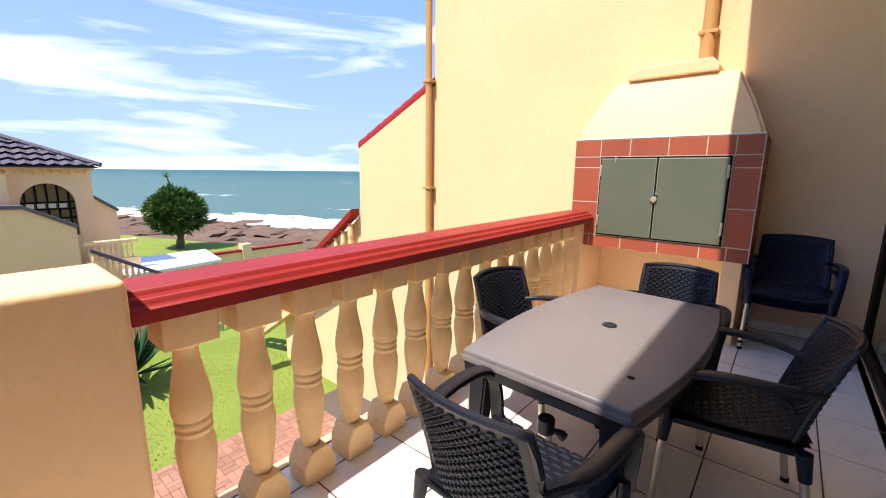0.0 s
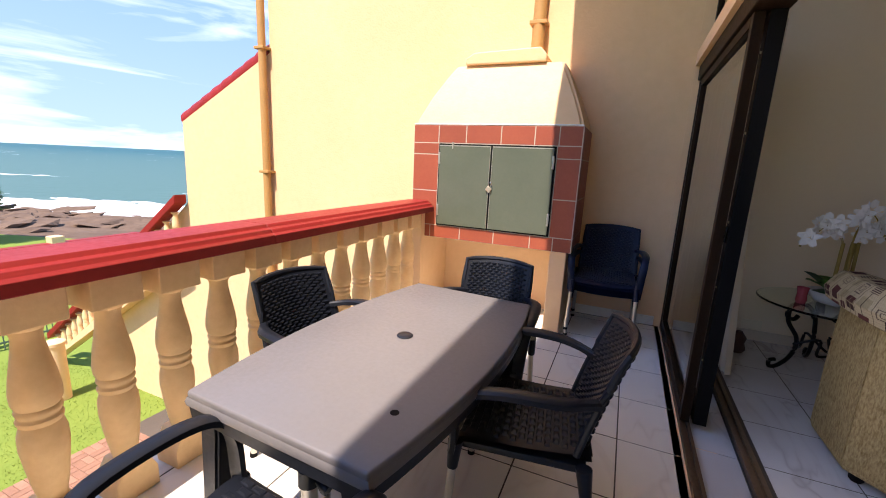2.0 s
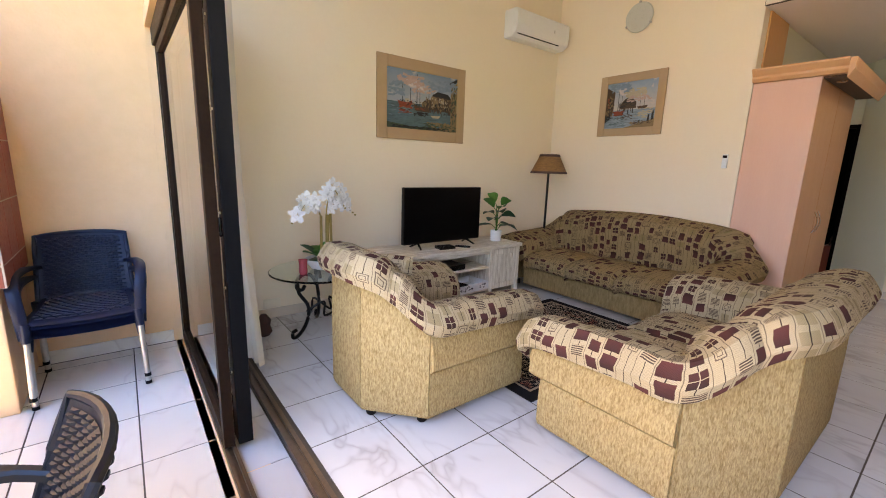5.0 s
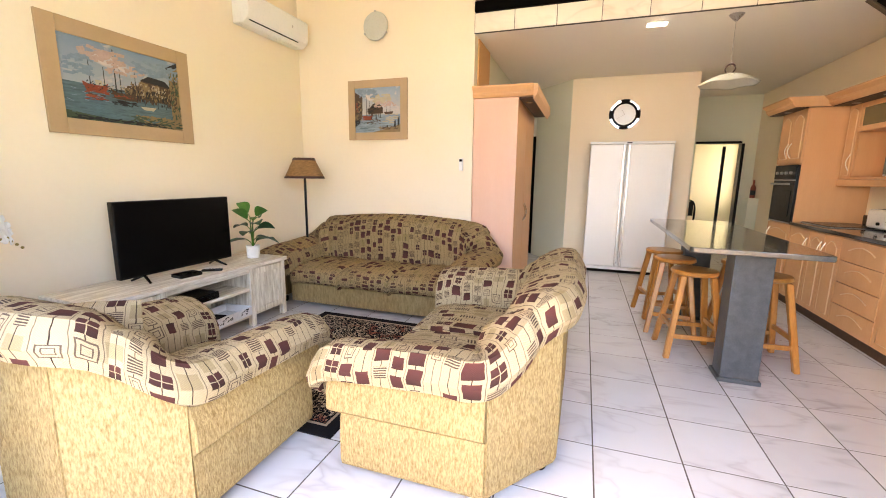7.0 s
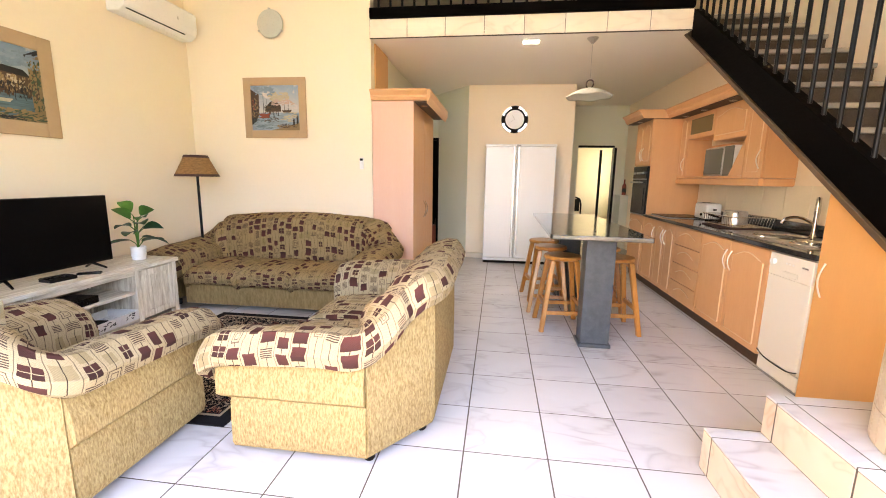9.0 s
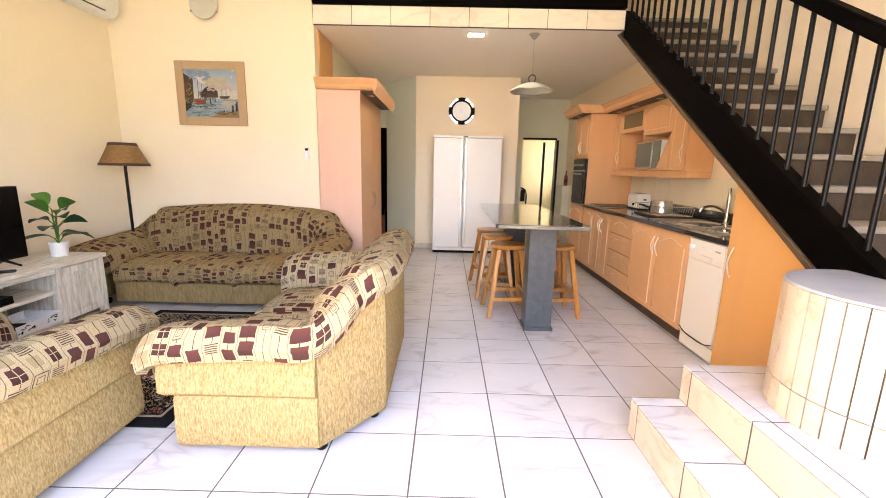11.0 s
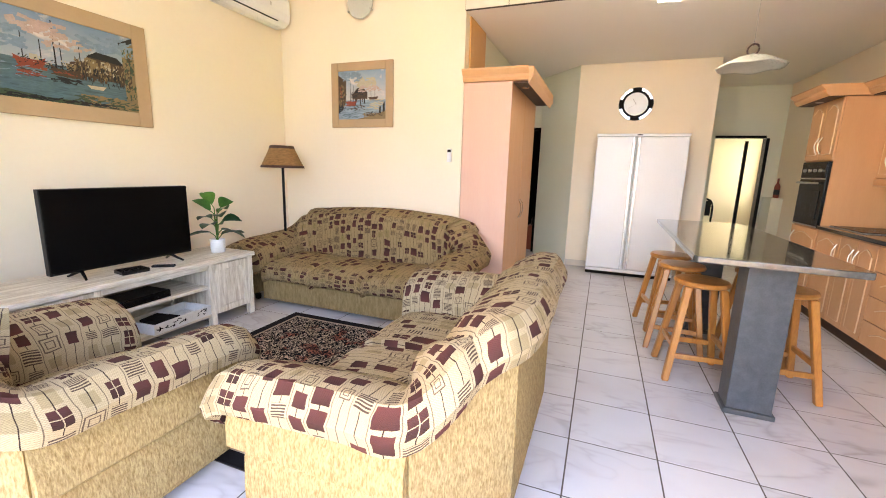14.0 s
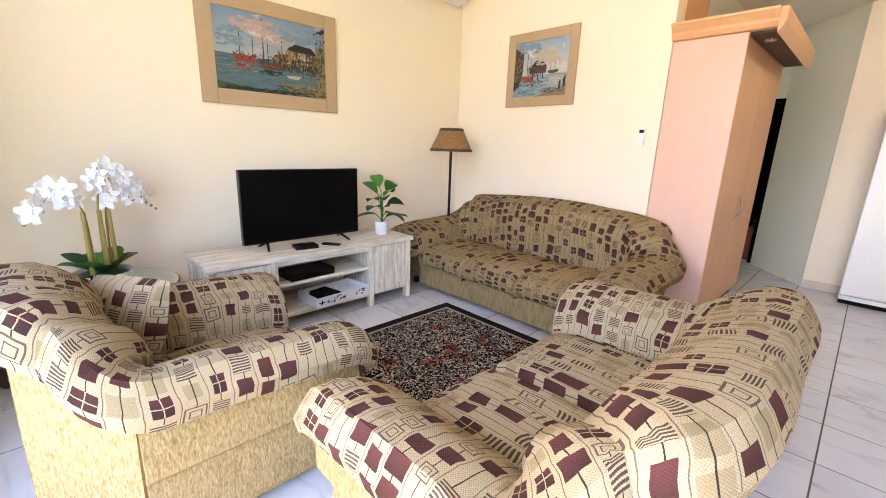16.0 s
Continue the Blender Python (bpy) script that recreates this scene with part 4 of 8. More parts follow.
part("line", bm, "rug_cream", rug, "", False)
part("field", box(-0.745, 0.745, -0.495, 0.495, 0.008, 0.0115), "rug", rug, "", False)

# ---------------------------------------------------------------- television corner
unit = thing("tv_cabinet", "limewashed wooden television cabinet with two doors and open shelves", "cabinet", (2.77, 4.15, 0))
part("top", box(-0.83, 0.83, -0.28, 0.26, 0.525, 0.56, 0.006), "washed_wood", unit)
for x in (-0.79, -0.40, 0.40, 0.79):
    for y in (-0.235, 0.215):
        part("leg", box(x - 0.024, x + 0.024, y - 0.024, y + 0.024, 0.0, 0.525, 0.004), "washed_wood_v", unit)
for x in (-0.79, -0.40, 0.40, 0.79):
    part("side_panel", box(x - 0.009, x + 0.009, -0.21, 0.19, 0.09, 0.525), "washed_wood_v", unit, "", False)
part("back_panel", box(-0.78, 0.78, 0.215, 0.23, 0.09, 0.525), "washed_wood", unit, "", False)
part("bottom_shelf", box(-0.376, 0.376, -0.245, 0.20, 0.09, 0.125, 0.003), "washed_wood", unit)
part("middle_shelf", box(-0.376, 0.376, -0.245, 0.20, 0.325, 0.35, 0.003), "washed_wood", unit)
part("top_rail", box(-0.376, 0.376, -0.255, -0.235, 0.485, 0.525, 0.003), "washed_wood", unit)
for sx in (-1, 1):
    x0 = sx * 0.595
    dr = part("door", box(x0 - 0.168, x0 + 0.168, -0.246, -0.232, 0.10, 0.515, 0.002), "washed_wood_v", unit)
    for a, b, c, e in ((-0.168, -0.118, 0.10, 0.515), (0.118, 0.168, 0.10, 0.515), (-0.118, 0.118, 0.10, 0.155), (-0.118, 0.118, 0.46, 0.515)):
        part("door_rail", box(x0 + a, x0 + b, -0.258, -0.2465, c, e, 0.002), "washed_wood_v", dr)
    for k in range(4):
        part("slat", box(x0 - 0.115 + 0.0575 * k, x0 - 0.06 + 0.0575 * k, -0.252, -0.2465, 0.157, 0.458, 0.003), "washed_wood_v", dr)
    part("knob", lathe([(0.006, 0), (0.006, 0.012), (0.016, 0.02), (0.014, 0.032), (0.004, 0.036)], 14), "washed_wood", dr)
    bpy.data.objects[dr.children[-1].name].matrix_local = pose(x0 - sx * 0.142, -0.258, 0.32, 90)

tv = thing("television", "flat black television switched off on the cabinet", "television", (2.73, 4.15, 0.56))
part("screen", box(-0.462, 0.462, -0.022, -0.0185, 0.062, 0.570), "screen", tv, "dark blank screen", False)
part("housing", box(-0.470, 0.470, -0.018, 0.03, 0.045, 0.578, 0.006), "black_gloss", tv)
for sx in (-1, 1):
    part("stand_foot", tube([(sx * 0.30, 0.0, 0.05), (sx * 0.33, -0.10, 0.006)], [0.012, 0.008], 8), "black_gloss", tv)
    part("stand_foot", tube([(sx * 0.30, 0.0, 0.05), (sx * 0.33, 0.09, 0.006)], [0.012, 0.008], 8), "black_gloss", tv)


def small_box(name, label, cat, at, rz, sx, sy, sz, material, bevel=0.006):
    t = thing(name, label, cat, at, rz)
    part("case", box(-sx / 2, sx / 2, -sy / 2, sy / 2, 0, sz, bevel), material, t)
    return t


small_box("set_top_box", "small black box in front of the television", "media box", (2.66, 4.02, 0.56), -8, 0.17, 0.12, 0.028, "black_gloss")
rem = small_box("remote_control", "black remote control lying on the cabinet", "remote", (2.86, 3.99, 0.56), 35, 0.045, 0.15, 0.016, "black_gloss")
for k in range(4):
    part("button", box(-0.012, 0.012, -0.055 + 0.022 * k, -0.042 + 0.022 * k, 0.016, 0.019, 0.001, 1), "dark_brown", rem)
dec = small_box("decoder", "black decoder on the middle shelf", "media box", (2.66, 4.02, 0.35), 3, 0.36, 0.22, 0.055, "black_gloss")
part("display", box(-0.05, 0.05, -0.1125, -0.11, 0.018, 0.04), "screen", dec)
tray = thing("tray", "white tray with a dark leafy print on the lower shelf", "tray", (2.88, 4.0, 0.125), 4)
part("base", box(-0.24, 0.24, -0.14, 0.14, 0.0, 0.012), "white_pot", tray, "", False)
for a, b, c, d in ((-0.24, 0.24, -0.14, -0.128), (-0.24, 0.24, 0.128, 0.14), (-0.24, -0.228, -0.128, 0.128), (0.228, 0.24, -0.128, 0.128)):
    part("side", box(a, b, c, d, 0.012, 0.075, 0.002), "white_pot", tray)
rng = random.Random(4)
for k in range(26):
    x, z, r = rng.uniform(-0.22, 0.22), rng.uniform(0.022, 0.064), rng.uniform(0.008, 0.016)
    bm = bmesh.new()
    a = rng.uniform(0, 3.1)
    c = [bm.verts.new((x + math.cos(a + q) * r * s, -0.1415, z + math.sin(a + q) * r * s * 0.6)) for q, s in ((0, 1.5), (1.2, 0.6), (3.14, 1.5), (4.3, 0.6))]
    bm.faces.new(c)
    part("print_leaf", bm, "black_seal", tray, "", False)
small_box("book", "dark book lying in the white tray", "book", (2.80, 4.0, 0.138), 12, 0.16, 0.2, 0.05, "black_seal")


def leaf_blade(bm, base, tip, width, droop, fold=0.25, roll=0.0):
    """A pointed leaf from base to tip."""
    base, tip = Vector(base), Vector(tip)
    d = tip - base
    side = Matrix.Rotation(roll, 3, d.normalized()) @ d.cross(Vector((0, 0, 1))).normalized() * width
    rows = []
    for i in range(7):
        t = i / 6
        p = base + d * t + Vector((0, 0, -droop * t * t + droop * 0.6 * t))
        w = math.sin(math.pi * min(1, t * 0.93 + 0.05)) ** 0.8
        lift = Vector((0, 0, width * fold * w))
        rows.append([bm.verts.new(p - side * w + lift), bm.verts.new(p), bm.verts.new(p + side * w + lift)])
    for a, b in zip(rows, rows[1:]):
        for j in (0, 1):
            bm.faces.new((a[j], a[j + 1], b[j + 1], b[j]))


def pot_plant(at):
    t = thing("potted_plant", "green leafy plant in a white pot on the cabinet", "plant", at)
    part("pot", lathe([(0.052, 0.0), (0.056, 0.006), (0.06, 0.10), (0.060, 0.115), (0.054, 0.115), (0.052, 0.09)], 28), "white_pot", t, "white ceramic pot")
    part("soil", lathe([(0.0515, 0.088), (0.0515, 0.098)], 20), "dark_brown", t)
    rng = random.Random(11)
    for k in range(12):
        a = k * 2.4 + rng.uniform(-0.3, 0.3)
        z = 0.15 + 0.024 * k
        reach = 0.28 - 0.012 * k + rng.uniform(-0.02, 0.02)
        s = (math.cos(a) * 0.05, math.sin(a) * 0.05, z)
        e = (math.cos(a) * reach, math.sin(a) * reach, z + (0.10 if k > 8 else -0.02 + 0.008 * k) + rng.uniform(-0.03, 0.03))
        part("stem", tube([(0, 0, 0.095), (s[0] * 0.3, s[1] * 0.3, z - 0.03), s], 0.004, 6), "leaf", t)
        bm = bmesh.new()
        leaf_blade(bm, s, e, 0.062, 0.07, 0.3, rng.uniform(-0.75, 0.75))
        part("leaf", bm, "leaf" if k > 7 else "leaf_dark", t)
    return t


pot_plant((3.43, 4.11, 0.56))

# floor lamp in the corner
lamp = thing("floor_lamp", "black floor lamp with a woven raffia shade", "lamp", (4.36, 4.20, 0))
part("base", lathe([(0.14, 0.0), (0.14, 0.012), (0.12, 0.025), (0.03, 0.035), (0.016, 0.06)], 28), "black_iron", lamp)
part("pole", tube([(0, 0, 0.05), (0, 0, 1.36)], 0.014, 12), "black_iron", lamp)
shade = part("shade", lathe([(0.215, 1.30), (0.112, 1.515), (0.108, 1.515), (0.211, 1.30)], 40, close=False), "raffia", lamp, "woven raffia shade")
part("lower_band", lathe([(0.217, 1.292), (0.219, 1.292), (0.211, 1.318), (0.209, 1.318)], 40, close=False), "dark_brown", shade)
part("upper_band", lathe([(0.126, 1.490), (0.128, 1.490), (0.115, 1.518), (0.111, 1.518)], 40, close=False), "dark_brown", shade)
part("bulb", lathe([(0.012, 1.36), (0.03, 1.40), (0.028, 1.43), (0.006, 1.45)], 16), "opal", lamp)

# round glass side table with scrolled iron legs, orchid and candle
gt = thing("side_table", "round glass side table on scrolled black iron legs", "table", (1.44, 4.05, 0))
part("glass_top", lathe([(0.385, 0.492), (0.392, 0.497), (0.392, 0.503), (0.385, 0.508)], 48), "smoked_glass", gt, "round clear glass top")
for k in range(3):
    a = radians(200 + 120 * k)
    c, s = math.cos(a), math.sin(a)
    prof = [(0.06, 0.40), (0.10, 0.46), (0.17, 0.485), (0.23, 0.455), (0.235, 0.40), (0.19, 0.38), (0.165, 0.41)]
    prof2 = [(0.23, 0.455), (0.22, 0.36), (0.15, 0.26), (0.135, 0.18), (0.17, 0.09), (0.235, 0.03), (0.285, 0.022), (0.29, 0.065), (0.255, 0.075)]
    for pr in (prof, prof2):
        part("leg_scroll", tube(smooth_path([(c * r, s * r, z) for r, z in pr], 5), 0.014, 8), "black_iron", gt)
    b = a + radians(120)
    mid = smooth_path([(c * 0.15, s * 0.15, 0.20), ((c + math.cos(b)) * 0.075, (s + math.sin(b)) * 0.075, 0.26), ((c + math.cos(b)) * 0.09, (s + math.sin(b)) * 0.09, 0.15), (math.cos(b) * 0.15, math.sin(b) * 0.15, 0.20)], 5)
    part("stretcher_scroll", tube(mid, 0.009, 7), "black_iron", gt)

orchid = thing("orchid", "white orchid with three stems in a white bowl", "plant", (1.47, 4.06, 0.508))
part("bowl", lathe([(0.06, 0.0), (0.10, 0.01), (0.138, 0.05), (0.145, 0.085), (0.137, 0.085), (0.125, 0.05)], 32), "white_pot", orchid, "white ceramic bowl")
part("moss", lathe([(0.13, 0.062), (0.08, 0.085), (0.01, 0.09)], 20), "leaf_dark", orchid)
rng = random.Random(7)
for k in range(8):
    a = k * math.tau / 8 + 0.2
    bm = bmesh.new()
    leaf_blade(bm, (math.cos(a) * 0.03, math.sin(a) * 0.03, 0.08), (math.cos(a) * 0.185, math.sin(a) * 0.185, 0.175 + 0.03 * (k % 2)), 0.062, 0.05)
    part("leaf", bm, "leaf" if k % 3 else "leaf_dark", orchid)


def flower(at, turn, s):
    bm = bmesh.new()
    for q in range(5):
        a = q * math.tau / 5 + 0.3
        w = 0.62 if q % 2 else 0.5
        c = Vector((math.cos(a), 0.0, math.sin(a)))
        side = Vector((-math.sin(a), 0, math.cos(a)))
        pts = [c * 0.006, c * 0.02 + side * 0.014 * w * 2 + Vector((0, -0.006, 0)), c * 0.042 + side * 0.011 * w * 2 + Vector((0, -0.012, 0)), c * 0.05 + Vector((0, -0.006, 0)),
               c * 0.042 - side * 0.011 * w * 2 + Vector((0, -0.012, 0)), c * 0.02 - side * 0.014 * w * 2 + Vector((0, -0.006, 0))]
        vs = [bm.verts.new((Matrix.Rotation(turn, 3, "Z") @ (p * s)) + Vector(at)) for p in pts]
        bm.faces.new(vs)
    return bm


for k, (dx, dy, top, lean) in enumerate(((-0.03, -0.04, 0.56, -0.17), (0.02, 0.0, 0.645, 0.12), (0.05, 0.03, 0.58, 0.18))):
    stem = smooth_path([(dx, dy, 0.08), (dx * 1.2, dy * 1.2, 0.40), (dx * 1.2 + lean * 0.2, dy, top - 0.08), (dx + lean * 0.6, dy * 1.5, top - 0.02), (dx + lean * 1.15, dy * 2, top - 0.12)], 6)
    part("stem", tube(stem, [0.006] * 10 + [0.0035] * (len(stem) - 10), 7), "bamboo", orchid)
    part("support_cane", tube([(dx * 1.5, dy * 1.3 - 0.012, 0.08), (dx * 1.4, dy * 1.3 - 0.012, 0.43)], 0.011, 8), "bamboo", orchid)
    for j in range(9):
        p = stem[len(stem) - 1 - int(j * 1.5)]
        at = (p.x + rng.uniform(-0.035, 0.035), p.y + rng.uniform(-0.035, 0.035), p.z + rng.uniform(-0.03, 0.03))
        part("flower", flower(at, rng.uniform(-0.9, 1.3), rng.uniform(1.15, 1.55)), "petal", orchid)
    for j in range(3):
        p = stem[-1]
        bm = bmesh.new()
        bmesh.ops.create_icosphere(bm, subdivisions=1, radius=0.009, matrix=Matrix.Translation((p.x + lean * 0.12 * j, p.y, p.z - 0.012 - 0.02 * j)))
        part("bud", bm, "bamboo", orchid)
cd = thing("candle_holder", "pink red glass candle holder", "candle", (1.27, 3.97, 0.508))
part("glass", lathe([(0.026, 0.0), (0.032, 0.02), (0.028, 0.06), (0.034, 0.11), (0.03, 0.11), (0.024, 0.07)], 18), "red_glass", cd)
dr = thing("door_stop", "small dark ornament on the floor by the curtain", "ornament", (1.02, 4.18, 0))
part("body", lathe([(0.04, 0.0), (0.06, 0.03), (0.045, 0.08), (0.055, 0.12), (0.02, 0.17)], 14), "dark_brown", dr)

# curtain drawn back behind the open leaves
bm = bmesh.new()
def fold(u, v):
    y = 3.60 + 0.38 * min(1.0, v * 1.9) * (1 - u) + 0.72 * u
    return (0.84 + 0.045 * math.sin(u * 44) * (0.7 + 0.3 * v) + 0.02 * math.sin(u * 13), y, 0.03 + 2.3 * v)
grid_surface(bm, fold, 80, 6)
bm2 = part("cloth", bm, "curtain", thing("curtain", "off-white curtain drawn back at the wall", "curtain", (0, 0, 0)))
bm2.parent.children[0].data.materials[0] = M["curtain"]


# ---------------------------------------------------------------- pictures, wall fittings
def picture(name, label, m, w, h, material, shapes, dabs, fw=0.10):
    t = thing(name, label, "picture")
    t.matrix_world = m
    hw, hh = w / 2, h / 2
    part("frame_side", box(-hw, -hw + fw, -0.022, 0.0, -hh, hh, 0.004), "beige_frame", t)
    part("frame_side", box(hw - fw, hw, -0.022, 0.0, -hh, hh, 0.004), "beige_frame", t)
    part("frame_top", box(-hw + fw, hw - fw, -0.022, 0.0, hh - fw, hh, 0.004), "beige_frame", t)
    part("frame_bottom", box(-hw + fw, hw - fw, -0.022, 0.0, -hh, -hh + fw, 0.004), "beige_frame", t)
    bm = bmesh.new()
    lay = bm.loops.layers.uv.verify()
    iw, ih = hw - fw, hh - fw
    f = bm.faces.new([bm.verts.new((x, -0.012, z)) for x, z in ((-iw, -ih), (iw, -ih), (iw, ih), (-iw, ih))])
    for loop, q in zip(f.loops, ((0, 0), (1, 0), (1, 1), (0, 1))):
        loop[lay].uv = q
    canvas = part("canvas", bm, material, t, "painted harbour canvas", False)
    for k, (mt, poly) in enumerate(shapes):
        bm = bmesh.new()
        bm.faces.new([bm.verts.new(((x - 0.5) * 2 * iw, -0.0125 - 0.0003 * k, (z - 0.5) * 2 * ih)) for x, z in poly])
        part("painted_shape", bm, mt, canvas, "", False)
    # dabs of the brush: patches of short strokes (colour, centre, spread, number, length, width, slant)
    r = random.Random(len(shapes))
    for k, (mt, cx, cz, sx, sz, num, ln, wd, slant) in enumerate(dabs):
        bm = bmesh.new()
        for q in range(num):
            x, z = cx + r.uniform(-sx, sx), cz + r.uniform(-sz, sz)
            a, hl, hwid = slant + r.uniform(-0.4, 0.4), ln * r.uniform(0.3, 0.6), wd * r.uniform(0.3, 0.6)
            c, s_ = math.cos(a), math.sin(a)
            quad = [(x + c * i * hl - s_ * j * hwid, z + s_ * i * hl * iw / ih + c * j * hwid * iw / ih) for i, j in ((-1, -0.6), (0.8, -1), (1, 0.5), (-0.7, 1))]
            bm.faces.new([bm.verts.new(((min(1, max(0, p)) - 0.5) * 2 * iw, -0.0125 - 0.0003 * len(shapes) - 0.00015 * k - 0.000002 * q, (min(1, max(0, w_)) - 0.5) * 2 * ih)) for p, w_ in quad])
        part("brushwork", bm, mt, canvas, "", False)["kind"] = "stuff"
    return t


def mast(x, z0, z1, w=0.008):
    return ("paint_dark", [(x - w / 2, z0), (x + w / 2, z0), (x + w / 3, z1), (x - w / 3, z1)])


harbour = [("paint_brown", [(0.48, 0.38), (0.94, 0.36), (0.94, 0.58), (0.88, 0.66), (0.64, 0.66), (0.60, 0.56), (0.50, 0.52)]),
           ("paint_ochre", [(0.60, 0.42), (0.70, 0.42), (0.70, 0.60), (0.62, 0.62)]), ("paint_cream", [(0.72, 0.5), (0.8, 0.5), (0.8, 0.6), (0.72, 0.6)]),
           ("paint_dark", [(0.62, 0.63), (0.70, 0.71), (0.86, 0.69), (0.92, 0.60)]), ("paint_dark", [(0.66, 0.40), (0.70, 0.40), (0.70, 0.5), (0.66, 0.5)]), ("paint_dark", [(0.82, 0.38), (0.86, 0.38), (0.86, 0.54), (0.82, 0.54)]),
           ("paint_ochre", [(0.91, 0.14), (1.0, 0.12), (1.0, 0.92), (0.90, 0.86)]), ("paint_dark", [(0.89, 0.84), (1.0, 0.94), (1.0, 1.0), (0.88, 0.90)]), ("paint_brown", [(0.93, 0.3), (0.97, 0.3), (0.97, 0.75), (0.93, 0.72)]),
           ("paint_red", [(0.14, 0.48), (0.17, 0.36), (0.31, 0.36), (0.34, 0.50), (0.30, 0.46), (0.20, 0.45)]), ("paint_brown", [(0.36, 0.45), (0.38, 0.33), (0.58, 0.33), (0.62, 0.42), (0.56, 0.40), (0.42, 0.40)]),
           ("paint_red", [(0.37, 0.40), (0.385, 0.35), (0.57, 0.35), (0.59, 0.39)]), ("paint_cream", [(0.24, 0.46), (0.29, 0.46), (0.29, 0.52), (0.24, 0.52)]), ("paint_ochre", [(0.47, 0.41), (0.54, 0.41), (0.54, 0.49), (0.47, 0.49)]),
           ("paint_cream", [(0.60, 0.27), (0.63, 0.23), (0.72, 0.23), (0.75, 0.28)]), ("paint_ochre", [(0.55, 0.0), (1.0, 0.0), (1.0, 0.12), (0.86, 0.14), (0.75, 0.07)]), ("paint_green", [(0.0, 0.0), (0.55, 0.0), (0.62, 0.05), (0.3, 0.05), (0.0, 0.10)]),
           ("paint_brown", [(0.17, 0.34), (0.31, 0.34), (0.28, 0.26), (0.2, 0.28)]), ("paint_dark", [(0.39, 0.31), (0.57, 0.31), (0.52, 0.24), (0.43, 0.25)]),
           mast(0.20, 0.45, 0.80), mast(0.31, 0.42, 0.70), mast(0.40, 0.40, 0.95, 0.011), mast(0.44, 0.40, 0.72), mast(0.57, 0.42, 0.72)]
quay = [("paint_brown", [(0.0, 0.25), (0.16, 0.35), (0.17, 0.80), (0.08, 0.86), (0.0, 0.92)]), ("paint_red", [(0.03, 0.45), (0.10, 0.47), (0.10, 0.7), (0.03, 0.72)]), ("paint_brown", [(0.30, 0.42), (0.62, 0.42), (0.62, 0.55), (0.52, 0.66), (0.40, 0.64), (0.30, 0.52)]),
        ("paint_dark", [(0.34, 0.54), (0.46, 0.68), (0.58, 0.54)]), ("paint_red", [(0.16, 0.38), (0.20, 0.28), (0.36, 0.28), (0.40, 0.40), (0.3, 0.36)]), ("paint_brown", [(0.64, 0.45), (0.67, 0.40), (0.82, 0.40), (0.85, 0.46)]),
        ("paint_dark", [(0.36, 0.28), (0.38, 0.28), (0.38, 0.42), (0.36, 0.42)]), ("paint_dark", [(0.46, 0.30), (0.48, 0.30), (0.48, 0.42), (0.46, 0.42)]), ("paint_dark", [(0.55, 0.32), (0.57, 0.32), (0.57, 0.42), (0.55, 0.42)]),
        ("paint_ochre", [(0.40, 0.0), (1.0, 0.0), (1.0, 0.18), (0.86, 0.12), (0.60, 0.05)]), ("paint_dark", [(0.86, 0.10), (0.90, 0.12), (0.90, 0.26), (0.87, 0.26)]), ("paint_dark", [(0.94, 0.14), (0.98, 0.16), (0.98, 0.34), (0.94, 0.32)]), ("paint_dark", [(0.70, 0.05), (0.73, 0.06), (0.73, 0.16), (0.70, 0.15)]),
        ("paint_dark", [(0.0, 0.12), (0.10, 0.2), (0.14, 0.34), (0.0, 0.30)]), mast(0.26, 0.36, 0.80, 0.012), mast(0.33, 0.36, 0.70), mast(0.70, 0.45, 0.66), mast(0.78, 0.45, 0.72)]
